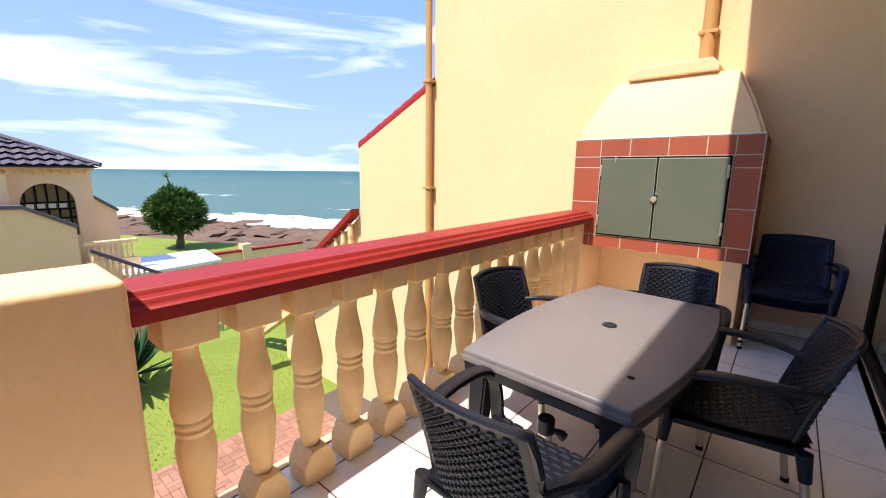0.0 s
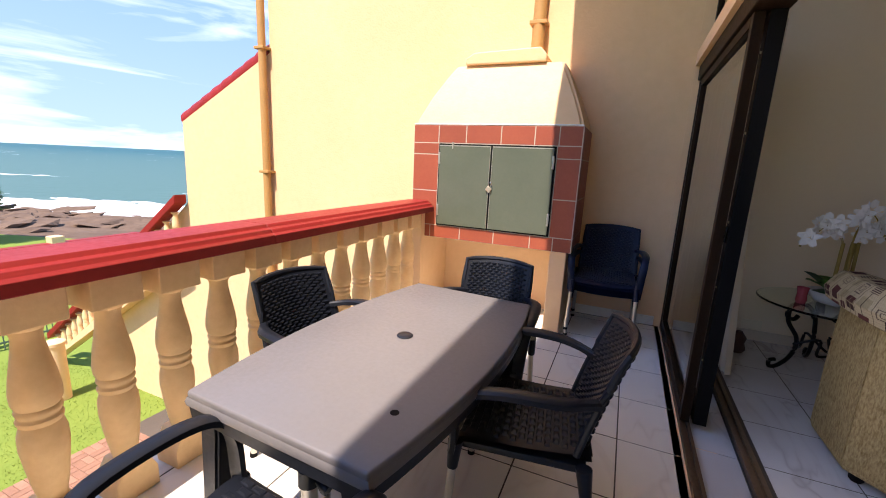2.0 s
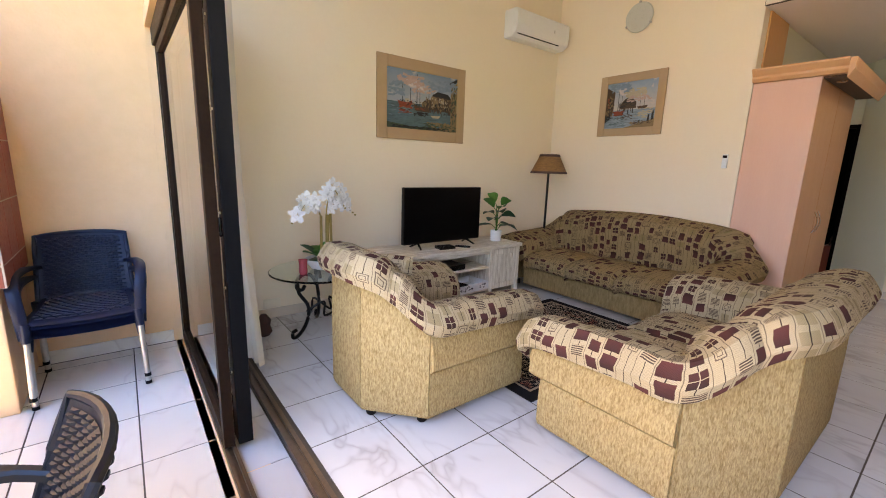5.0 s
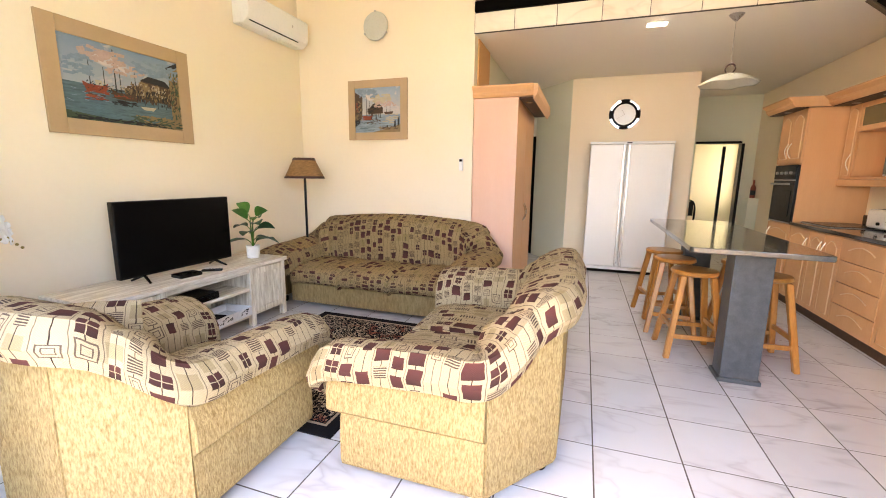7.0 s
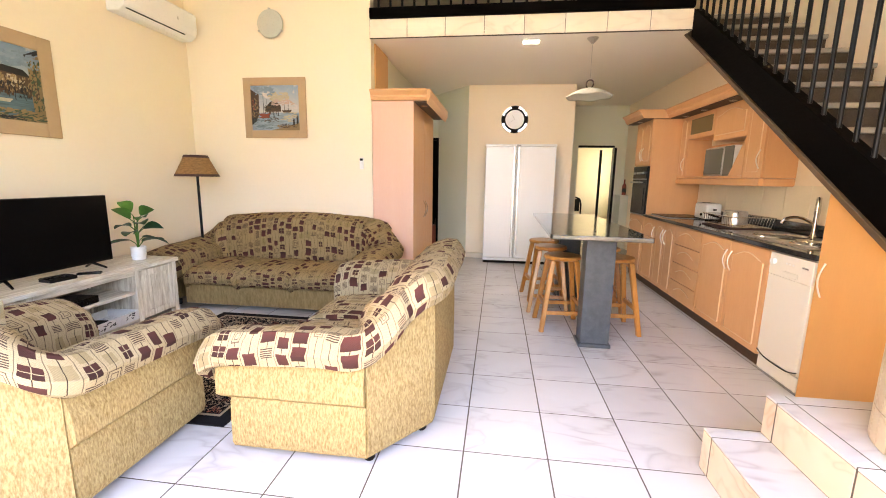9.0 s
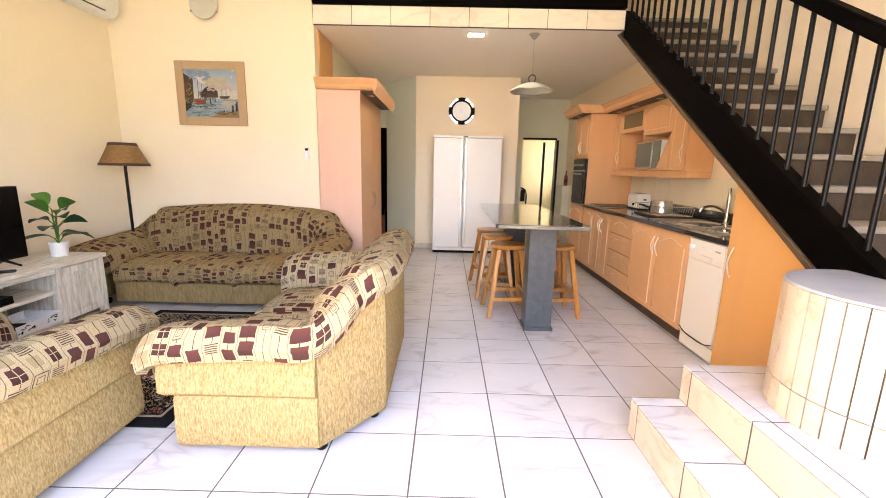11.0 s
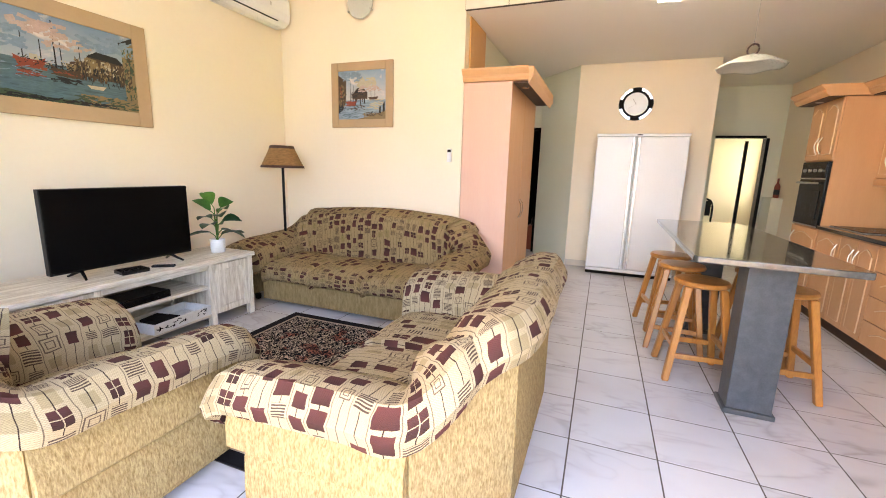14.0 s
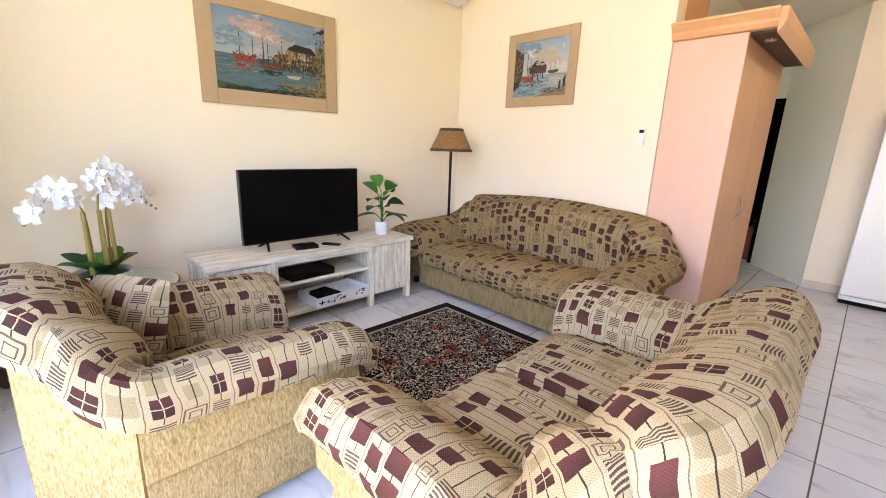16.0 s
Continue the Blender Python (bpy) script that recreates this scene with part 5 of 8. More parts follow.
harbour_dabs = [("paint_pink", 0.30, 0.84, 0.18, 0.08, 60, 0.06, 0.03, 0.3), ("paint_pink", 0.48, 0.72, 0.16, 0.07, 30, 0.06, 0.025, 0.2), ("paint_blue", 0.78, 0.82, 0.20, 0.10, 50, 0.08, 0.03, 0.1), ("paint_blue", 0.12, 0.66, 0.10, 0.12, 30, 0.07, 0.03, 0.2),
                ("paint_teal", 0.30, 0.20, 0.28, 0.12, 90, 0.07, 0.012, 0.0), ("paint_blue", 0.22, 0.30, 0.20, 0.08, 16, 0.06, 0.006, 0.0), ("paint_brown", 0.72, 0.46, 0.20, 0.12, 110, 0.035, 0.016, 1.5), ("paint_ochre", 0.72, 0.48, 0.19, 0.11, 80, 0.03, 0.012, 1.5),
                ("paint_dark", 0.74, 0.40, 0.20, 0.10, 70, 0.04, 0.008, 1.5), ("paint_cream", 0.72, 0.50, 0.14, 0.08, 26, 0.02, 0.01, 1.2), ("paint_green", 0.95, 0.5, 0.045, 0.34, 70, 0.03, 0.016, 1.4), ("paint_ochre", 0.95, 0.45, 0.045, 0.34, 60, 0.03, 0.014, 1.4),
                ("paint_dark", 0.36, 0.44, 0.20, 0.05, 60, 0.025, 0.008, 0.6), ("paint_red", 0.24, 0.40, 0.09, 0.05, 40, 0.03, 0.012, 0.1), ("paint_brown", 0.46, 0.36, 0.10, 0.04, 50, 0.04, 0.012, 0.0), ("paint_cream", 0.38, 0.47, 0.20, 0.04, 26, 0.012, 0.008, 1.0),
                ("paint_red", 0.24, 0.29, 0.08, 0.03, 26, 0.04, 0.008, 0.0), ("paint_dark", 0.46, 0.27, 0.10, 0.03, 26, 0.04, 0.008, 0.0), ("paint_ochre", 0.76, 0.09, 0.20, 0.06, 90, 0.04, 0.014, 0.2), ("paint_green", 0.75, 0.07, 0.24, 0.06, 70, 0.05, 0.012, 0.1), ("paint_dark", 0.45, 0.03, 0.40, 0.02, 50, 0.07, 0.012, 0.0)]
quay_dabs = [("paint_cream", 0.58, 0.74, 0.20, 0.10, 60, 0.08, 0.05, 0.3), ("paint_pink", 0.66, 0.62, 0.22, 0.06, 26, 0.07, 0.03, 0.1), ("paint_blue", 0.30, 0.88, 0.22, 0.08, 40, 0.09, 0.04, 0.2), ("paint_blue", 0.45, 0.22, 0.25, 0.10, 24, 0.07, 0.010, 0.0), ("paint_teal", 0.25, 0.15, 0.22, 0.12, 40, 0.07, 0.012, 0.0),
             ("paint_cream", 0.78, 0.30, 0.16, 0.10, 30, 0.08, 0.02, 0.0), ("paint_brown", 0.08, 0.55, 0.07, 0.25, 80, 0.04, 0.02, 1.4), ("paint_ochre", 0.09, 0.50, 0.07, 0.22, 50, 0.035, 0.018, 1.4), ("paint_dark", 0.10, 0.45, 0.08, 0.22, 40, 0.04, 0.012, 1.4), ("paint_brown", 0.42, 0.45, 0.14, 0.08, 60, 0.05, 0.012, 1.5),
             ("paint_red", 0.28, 0.33, 0.10, 0.05, 40, 0.04, 0.016, 0.1), ("paint_dark", 0.45, 0.50, 0.16, 0.05, 40, 0.04, 0.012, 0.4), ("paint_brown", 0.40, 0.24, 0.16, 0.05, 40, 0.05, 0.01, 0.0), ("paint_ochre", 0.76, 0.07, 0.22, 0.05, 60, 0.05, 0.016, 0.2), ("paint_brown", 0.78, 0.10, 0.18, 0.04, 40, 0.05, 0.012, 0.2)]
picture("picture", "wide beige framed harbour painting with red fishing boats", pose(2.725, 4.538, 1.965), 1.06, 0.755, "painting_a", harbour, harbour_dabs, 0.105)
picture("picture", "small beige framed painting of boats beside a quay", pose(4.798, 3.495, 2.07, 0, 0, -90), 0.745, 0.66, "painting_b", quay, quay_dabs, 0.085)

acu = thing("air_conditioner", "white split air conditioner high on the wall", "air conditioner", (4.27, 4.54, 2.77))
part("housing", prism([(0.0, 0.0), (-0.12, 0.0), (-0.185, 0.045), (-0.20, 0.11), (-0.20, 0.265), (-0.17, 0.29), (0.0, 0.29)], "x", -0.46, 0.46, 0.012), "white_enamel", acu)
part("air_slot", box(-0.42, 0.30, -0.175, -0.165, 0.028, 0.036), "black_seal", acu, "dark air outlet slot", False)
part("badge", box(0.17, 0.185, -0.203, -0.2, 0.14, 0.17), "steel", acu, "", False)
wl_ = thing("wall_light", "round frosted glass wall light with steel clips", "lamp", (4.80, 3.49, 2.95))
b_ = lathe([(0.15, 0.035), (0.145, 0.048), (0.10, 0.056), (0.01, 0.06)], 36)
bmesh.ops.rotate(b_, verts=b_.verts, matrix=Matrix.Rotation(radians(-90), 3, "Y"))
part("disc", b_, "opal", wl_, "frosted glass disc")
b_ = lathe([(0.08, 0.0), (0.08, 0.034)], 24)
bmesh.ops.rotate(b_, verts=b_.verts, matrix=Matrix.Rotation(radians(-90), 3, "Y"))
part("backplate", b_, "white_enamel", wl_)
for k in range(3):
    a = radians(90 + 120 * k)
    part("clip", box(-0.062, -0.025, math.cos(a) * 0.148 - 0.008, math.cos(a) * 0.148 + 0.008, math.sin(a) * 0.148 - 0.008, math.sin(a) * 0.148 + 0.008, 0.002), "steel", wl_)
sw = thing("remote_holder", "white remote holder with a small dark sensor on the wall", "switch", (4.80, 2.49, 1.46))
part("holder", box(-0.022, 0.0, -0.022, 0.022, -0.06, 0.07, 0.004), "white_enamel", sw)
part("sensor", box(-0.026, -0.0225, -0.018, 0.018, 0.035, 0.06, 0.001), "black_seal", sw)
for nm, at in (("wall_socket", (1.18, 4.54, 0.13)),):
    s_ = thing(nm, "beige double wall socket low on the wall", "socket", at)
    part("plate", box(-0.07, 0.07, -0.012, 0, -0.04, 0.04, 0.003), "cream_paint", s_)

# ---------------------------------------------------------------- kitchen
KY = -0.93


def bow_handle(parent, x, y, z, length=0.16, upright=True, material="handle_cream"):
    pts = []
    for k in range(7):
        s = k / 6
        o = 0.028 * math.sin(math.pi * s) + 0.004
        q = (s - 0.5) * length
        pts.append((x, y + o, z + q) if upright else (x + q, y + o, z))
    return part("handle", tube(pts, 0.005, 8), material, parent, "pale satin bow handle")


def cab_door(parent, x0, x1, z0, z1, y, arched=True, handle=None, material="kitchen_wood"):
    """A door with a raised field and arched top groove, facing +y."""
    d = part("door", box(x0 + 0.002, x1 - 0.002, y, y + 0.018, z0 + 0.002, z1 - 0.002, 0.003), material, parent)
    m = min(0.055, (x1 - x0) * 0.2)
    a, b, c, e = x0 + m, x1 - m, z0 + m, z1 - m
    rise = min(0.05, (x1 - x0) * 0.18) if arched else 0.0
    top = [(a + (b - a) * k / 8, e - rise + rise * math.sin(math.pi * k / 8) ** 1.4) for k in range(9)]
    outline = [(a, c), (b, c)] + top[::-1]
    bm = add_prism(bmesh.new(), outline, "y", y + 0.0185, y + 0.024)
    part("raised_field", bm, material, d)
    loop = outline + [outline[0]]
    part("groove_bead", tube([(p[0], y + 0.020, p[1]) for p in loop], 0.006, 6), "bead", d)
    if handle:
        bow_handle(d, handle[0], y + 0.018, handle[1])
    return d


def base_unit(x0, x1, name, label, doors=0, drawers=0, narrow=False):
    t = thing(name, label, "cabinet")
    part("carcass", box(x0 + 0.001, x1 - 0.001, -1.548, KY - 0.02, 0.10, 0.868), "kitchen_wood", t, "", False)
    if doors:
        w = (x1 - x0) / doors
        for k in range(doors):
            a, b = x0 + w * k, x0 + w * (k + 1)
            hx = (b - 0.035 if k == 0 else a + 0.035) if doors == 2 else a + 0.035
            cab_door(t, a, b, 0.10, 0.86, KY - 0.019, True, (hx, 0.70))
    for k in range(drawers):
        h = 0.76 / drawers
        z0 = 0.10 + h * k
        d = part("drawer", box(x0 + 0.003, x1 - 0.003, KY - 0.019, KY, z0 + 0.003, z0 + h - 0.003, 0.003), "kitchen_wood", t)
        cx = (x0 + x1) / 2
        pts = [(cx - 0.17 + 0.34 * q / 10, KY + 0.002, z0 + h * 0.5 + 0.045 * math.sin(math.pi * q / 10)) for q in range(11)]
        part("groove_bead", tube(pts, 0.0055, 6), "bead", d)
    return t


base_unit(5.36, 5.78, "base_cabinet", "narrow peach maple base cabinet beside the oven tower", 1)
base_unit(4.82, 5.36, "base_cabinet", "peach maple base cabinet with two arched doors under the hob", 2)
base_unit(4.24, 4.82, "drawer_unit", "peach maple drawer unit with four drawers", 0, 4)
base_unit(3.27, 4.24, "base_cabinet", "wide peach maple base cabinet with two arched doors", 2)
part("kickboard", box(3.27, 6.39, -1.0, -0.98, 0.0, 0.098), "plinth", thing("plinth", "dark brown kickboard under the kitchen cabinets", "kickboard"), "", False)
ct = thing("worktop", "polished black granite worktop with upstand", "worktop")
part("slab", box(2.83, 5.778, -1.548, KY + 0.02, 0.870, 0.905, 0.006), "black_granite", ct)
part("upstand", box(2.93, 5.778, -1.548, -1.525, 0.9055, 1.0, 0.003), "black_granite", ct)
bm = bmesh.new()
tl = thing("splashback", "cream wall tiles above the worktop", "tiles")
for i in range(9):
    for j in range(1):
        part("tile", box(2.95 + 0.31 * i, 3.257 + 0.31 * i, -1.549, -1.540, 1.003, 1.30, 0.002, 1), "cream_paint", tl, "", False)

dw = thing("dishwasher", "cream freestanding slimline dishwasher under the worktop", "dishwasher", (3.055, KY - 0.01, 0))
part("body", box(-0.20, 0.20, -0.60, -0.03, 0.02, 0.86, 0.005), "cream_enamel", dw)
part("door", box(-0.198, 0.198, -0.03, 0.012, 0.13, 0.708, 0.003), "cream_enamel", dw)
part("kick_panel", box(-0.198, 0.198, -0.03, 0.0, 0.02, 0.118, 0.004), "cream_enamel", dw)
pnl = part("control_panel", box(-0.198, 0.198, -0.03, 0.0135, 0.7095, 0.858, 0.003), "cream_enamel", dw)
part("handle_recess", box(-0.09, 0.05, 0.0145, 0.024, 0.725, 0.755, 0.006), "cream_enamel", pnl)
part("kick_gap", tube(smooth_path([(-0.198, 0.0135, 0.155), (-0.1, 0.0135, 0.125), (0.1, 0.0135, 0.125), (0.198, 0.0135, 0.155)], 6), 0.004, 6), "black_seal", dw, "dark curved gap line")
part("dial", tube([(0.15, 0.014, 0.80), (0.15, 0.034, 0.80)], 0.02, 18), "white_enamel", pnl)
part("badge", box(-0.16, -0.11, 0.0145, 0.017, 0.80, 0.812), "steel", pnl, "", False)
for k in range(3):
    part("button", box(0.02 - 0.03 * k, 0.035 - 0.03 * k, 0.0145, 0.018, 0.80, 0.812, 0.001, 1), "white_enamel", pnl)

ov = thing("oven_tower", "peach maple tower with a built-in black and steel oven", "cabinet", (6.085, KY, 0))
part("side_panel", box(-0.29, -0.272, -0.618, -0.02, 0.10, 2.08), "kitchen_wood", ov, "", False)
part("side_panel", box(0.272, 0.29, -0.618, -0.02, 0.10, 2.08), "kitchen_wood", ov, "", False)
part("carcass", box(-0.271, 0.271, -0.618, -0.024, 0.10, 2.08), "kitchen_wood", ov, "", False)
cab_door(ov, -0.29, 0.0, 1.52, 2.08, -0.019, True, (-0.035, 1.66))
cab_door(ov, 0.0, 0.29, 1.52, 2.08, -0.019, True, (0.035, 1.66))
cab_door(ov, -0.29, 0.29, 0.10, 0.86, -0.019, True, (0.2, 0.72))
o = part("oven", box(-0.272, 0.272, -0.0235, 0.006, 0.87, 1.505, 0.004), "black_gloss", ov, "black glass built-in oven with steel trim")
for z in (0.872, 1.335):
    part("trim_strip", box(-0.27, 0.27, 0.0062, 0.0085, z, z + 0.014), "steel", o, "", False)
part("oven_glass", box(-0.20, 0.20, 0.0065, 0.011, 0.95, 1.23, 0.003), "black_gloss", o)
part("control_panel", box(-0.255, 0.255, 0.0065, 0.012, 1.355, 1.49, 0.003), "black_gloss", o)
part("handle", tube([(-0.22, 0.045, 1.30), (0.22, 0.045, 1.30)], 0.011, 10), "steel", o)
for k in range(4):
    part("knob", tube([(-0.17 + 0.11 * k, 0.012, 1.42), (-0.17 + 0.11 * k, 0.032, 1.42)], 0.016, 12), "steel", o)

WY = -1.27


def wall_unit(x0, x1, z0, z1, name, label, glass=False, split=None, arched=True, slope=None):
    t = thing(name, label, "cabinet")
    if slope:
        bm = prism([(x0, z0), (x1, z0), (x1, z1), (x0, slope)], "y", -1.548, WY - 0.02)
        part("carcass", bm, "kitchen_wood", t, "", False)
    else:
        part("carcass", box(x0 + 0.001, x1 - 0.001, -1.548, WY - 0.02, z0, z1), "kitchen_wood", t, "", False)
    if glass:
        part("door_frame", box(x0 + 0.004, x1 - 0.004, WY - 0.019, WY, z0, z0 + 0.05, 0.003), "kitchen_wood", t)
        part("door_frame", box(x0 + 0.004, x1 - 0.004, WY - 0.019, WY, z1 - 0.05, z1, 0.003), "kitchen_wood", t)
        part("door_frame", box(x0 + 0.004, x0 + 0.05, WY - 0.019, WY, z0 + 0.05, z1 - 0.05, 0.003), "kitchen_wood", t)
        part("door_frame", box(x1 - 0.05, x1 - 0.004, WY - 0.019, WY, z0 + 0.05, z1 - 0.05, 0.003), "kitchen_wood", t)
        part("door_pane", box(x0 + 0.05, x1 - 0.05, WY - 0.014, WY - 0.006, z0 + 0.05, z1 - 0.05), "bronze_glass", t, "brown tinted glass", False)
    elif split:
        cab_door(t, x0, x1, z0, split, WY - 0.019, arched, (x0 + 0.04, z0 + 0.16))
    else:
        cab_door(t, x0, x1, z0, z1, WY - 0.019, arched, (x0 + 0.04, z0 + 0.16) if z1 - z0 > 0.5 else None)
    return t


wall_unit(5.60, 5.79, 1.36, 2.08, "wall_cabinet", "narrow peach maple wall cabinet with one arched door")
wall_unit(4.99, 5.60, 1.81, 2.08, "wall_cabinet", "peach maple wall cabinet with a tinted glass flap", True)
wall_unit(4.38, 4.99, 1.74, 2.08, "wall_cabinet", "short peach maple wall cabinet above the microwave")
wall_unit(4.10, 4.38, 1.36, 2.08, "wall_cabinet", "tall peach maple wall cabinet beside the stairs", False, None, True)
sh = thing("cabinet_shelf", "peach maple shelf and light pelmet under the wall cabinets", "shelf")
part("board", box(4.385, 5.595, -1.548, WY, 1.36, 1.38, 0.002), "kitchen_wood", sh)
part("pelmet", box(4.10, 5.79, WY - 0.03, WY + 0.01, 1.29, 1.356, 0.006), "kitchen_wood", sh)
part("pelmet_end", box(4.10, 4.13, -1.548, WY - 0.031, 1.29, 1.356, 0.004), "kitchen_wood", sh)
part("niche_back", box(4.385, 5.595, -1.5485, -1.540, 1.381, 1.737), "kitchen_wood", sh, "", False)
part("slanted_panel", prism([(4.39, 1.381), (4.62, 1.381), (4.39, 1.73)], "y", WY - 0.018, WY - 0.001, 0.002), "kitchen_wood", sh)
cn = thing("cornice", "peach maple cornice with small downlights over the cabinets", "cornice")
part("moulding", prism([(-1.548, 2.085), (WY + 0.16, 2.085), (WY + 0.19, 2.12), (WY + 0.19, 2.14), (WY + 0.23, 2.175), (WY + 0.23, 2.19), (-1.548, 2.19)], "x", 4.16, 5.77, 0.004), "kitchen_wood", cn)
part("tower_moulding", prism([(-1.548, 2.085), (KY + 0.12, 2.085), (KY + 0.15, 2.12), (KY + 0.15, 2.14), (KY + 0.19, 2.175), (KY + 0.19, 2.19), (-1.548, 2.19)], "x", 5.772, 6.46, 0.004), "kitchen_wood", cn)
part("soffit", box(4.20, 5.765, WY + 0.002, WY + 0.15, 2.076, 2.0845), "plinth", cn, "", False)
part("tower_soffit", box(5.78, 6.42, KY + 0.002, KY + 0.115, 2.076, 2.0845), "plinth", cn, "", False)
for x, y in ((4.55, WY + 0.07), (5.1, WY + 0.07), (5.55, WY + 0.07), (6.1, KY + 0.06)):
    part("downlight", lathe([(0.03, 2.070), (0.034, 2.0755)], 18, (x, y, 0)), "steel", cn)

mw = thing("microwave", "white microwave oven with a dark window on the shelf", "microwave", (4.92, -1.432, 1.38))
part("case", box(-0.29, 0.25, -0.105, 0.12, 0.0, 0.30, 0.008), "white_enamel", mw)
part("door", box(-0.13, 0.25, 0.121, 0.138, 0.005, 0.295, 0.006), "steel", mw)
part("window", box(-0.115, 0.24, 0.139, 0.143, 0.02, 0.28, 0.003), "microwave_glass", mw)
part("keypad", box(-0.288, -0.134, 0.121, 0.134, 0.005, 0.295, 0.004), "microwave_glass", mw, "grey mirrored control panel")
ts = thing("toaster", "white two-slice toaster on the worktop", "toaster", (5.15, -1.38, 0.905))
part("body", box(-0.14, 0.14, -0.08, 0.08, 0.012, 0.185, 0.025, 4), "white_enamel", ts)
part("slot", box(-0.10, 0.10, -0.035, -0.012, 0.1845, 0.187), "black_seal", ts, "", False)
part("slot", box(-0.10, 0.10, 0.012, 0.035, 0.1845, 0.187), "black_seal", ts, "", False)
part("lever", box(-0.16, -0.14, -0.015, 0.015, 0.11, 0.125, 0.003), "black_seal", ts)
part("knob", tube([(-0.05, 0.08, 0.06), (-0.05, 0.095, 0.06)], 0.014, 12), "black_seal", ts)
for sx in (-1, 1):
    part("foot", box(sx * 0.11 - 0.015, sx * 0.11 + 0.015, -0.06, 0.06, 0, 0.012), "black_seal", ts, "", False)
hob = thing("hob", "black glass hob with steel edge set in the worktop", "hob", (5.47, -1.22, 0.905))
part("edge", box(-0.27, 0.27, -0.23, 0.23, 0.0, 0.006, 0.002), "steel", hob)
part("glass", box(-0.26, 0.26, -0.22, 0.22, 0.0062, 0.010), "black_gloss", hob, "", False)
sink = thing("sink", "brushed steel double sink set in the worktop", "sink", (3.55, -1.24, 0.905))
part("rim", box(-0.52, 0.52, -0.24, 0.24, 0.0, 0.006, 0.003), "steel", sink)
for x in (-0.30, 0.12):
    b_ = lathe([(0.185, 0.0), (0.18, 0.0075), (0.165, 0.0078), (0.15, -0.002), (0.02, -0.004)], 32, (x, 0, 0.0065))
    part("bowl", b_, "chrome", sink)
for k in range(6):
    part("drain_groove", box(0.34 + 0.026 * k, 0.35 + 0.026 * k, -0.17, 0.17, 0.0065, 0.0085, 0.001, 1), "steel", sink)
tap = thing("tap", "tall chrome kitchen mixer tap", "tap", (3.66, -1.45, 0.911))
part("body", lathe([(0.028, 0.0), (0.028, 0.012), (0.018, 0.02), (0.017, 0.17), (0.021, 0.19), (0.016, 0.30), (0.008, 0.31)], 20), "chrome", tap)
part("spout", tube(smooth_path([(0, 0, 0.10), (0.03, 0.09, 0.15), (0.05, 0.17, 0.14), (0.055, 0.20, 0.10)], 5), 0.012, 10), "chrome", tap)
rack = thing("dish_rack", "chrome wire dish rack with a saucepan", "dish rack", (4.38, -1.28, 0.905))
for z, o in ((0.02, 0.0), (0.11, 0.02)):
    part("rim_wire", tube([(-0.24 - o, -0.16 - o, z), (0.24 + o, -0.16 - o, z), (0.24 + o, 0.16 + o, z), (-0.24 - o, 0.16 + o, z), (-0.24 - o, -0.16 - o, z)], 0.004, 6), "chrome", rack)
for k in range(13):
    x = -0.24 + 0.04 * k
    part("wire", tube([(x, -0.18, 0.11), (x, -0.16, 0.02), (x, 0.16, 0.02), (x, 0.18, 0.11)], 0.0028, 6), "chrome", rack)
part("drip_tray", box(-0.26, 0.26, -0.18, 0.18, 0.0, 0.01, 0.003), "dark_brown", rack)
pan = thing("saucepan", "upturned steel saucepan drying in the rack", "saucepan", (4.45, -1.30, 0.928))
part("body", lathe([(0.10, 0.0), (0.104, 0.005), (0.098, 0.11), (0.09, 0.125), (0.01, 0.127)], 28), "steel", pan)
part("handle", tube([(0.08, 0.06, 0.04), (0.2, 0.14, 0.07)], 0.01, 8), "black_seal", pan)
bt = thing("bottle", "dark red wine bottle on the low wall", "bottle", (8.75, -1.5, 1.04))
part("glass", lathe([(0.037, 0.0), (0.038, 0.17), (0.03, 0.2), (0.014, 0.23), (0.014, 0.30), (0.005, 0.302)], 18), "paint_red", bt)
part("label", lathe([(0.0385, 0.05), (0.0385, 0.13)], 18, close=False), "paint_dark", bt)

# tall larder cupboard with deep cornice
lc = thing("tall_cupboard", "tall pale pink maple cupboard with a moulded cornice", "cupboard")
part("side_panel", box(4.79, 4.812, 1.895, 2.362, 0.0, 2.14, 0.002), "pink_panel", lc)
part("carcass", box(4.813, 6.20, 1.915, 2.362, 0.10, 2.14), "kitchen_wood", lc, "", False)
for a, b, hx in ((4.813, 5.50, 5.45), (5.502, 6.20, 5.56)):
    d = part("door", box(a + 0.0035, b - 0.0035, 1.896, 1.914, 0.10, 2.12, 0.003), "kitchen_wood", lc)
    pts = [(hx, 1.896 - 0.004 - 0.03 * math.sin(math.pi * k / 6), 0.82 + 0.2 * k / 6) for k in range(7)]
    part("handle", tube(pts, 0.006, 8), "chrome", d)
part("kickboard", box(4.813, 6.20, 1.94, 1.96, 0.0, 0.098), "plinth", lc, "", False)
part("cornice", prism([(4.76, 2.142), (4.74, 2.17), (4.74, 2.19), (4.70, 2.235), (4.70, 2.25), (6.24, 2.25), (6.24, 2.142)], "y", 1.74, 2.364, 0.003), "kitchen_wood", lc)
part("cornice_front", prism([(1.735, 2.10), (1.70, 2.16), (1.70, 2.245), (1.738, 2.245), (1.738, 2.10)], "x", 4.72, 6.25), "kitchen_wood", lc, "", False)
part("soffit", box(4.82, 6.22, 1.74, 1.894, 2.128, 2.141), "plinth", lc, "", False)
part("downlight", lathe([(0.032, 2.120), (0.036, 2.1275)], 18, (5.05, 1.82, 0)), "chrome", lc)
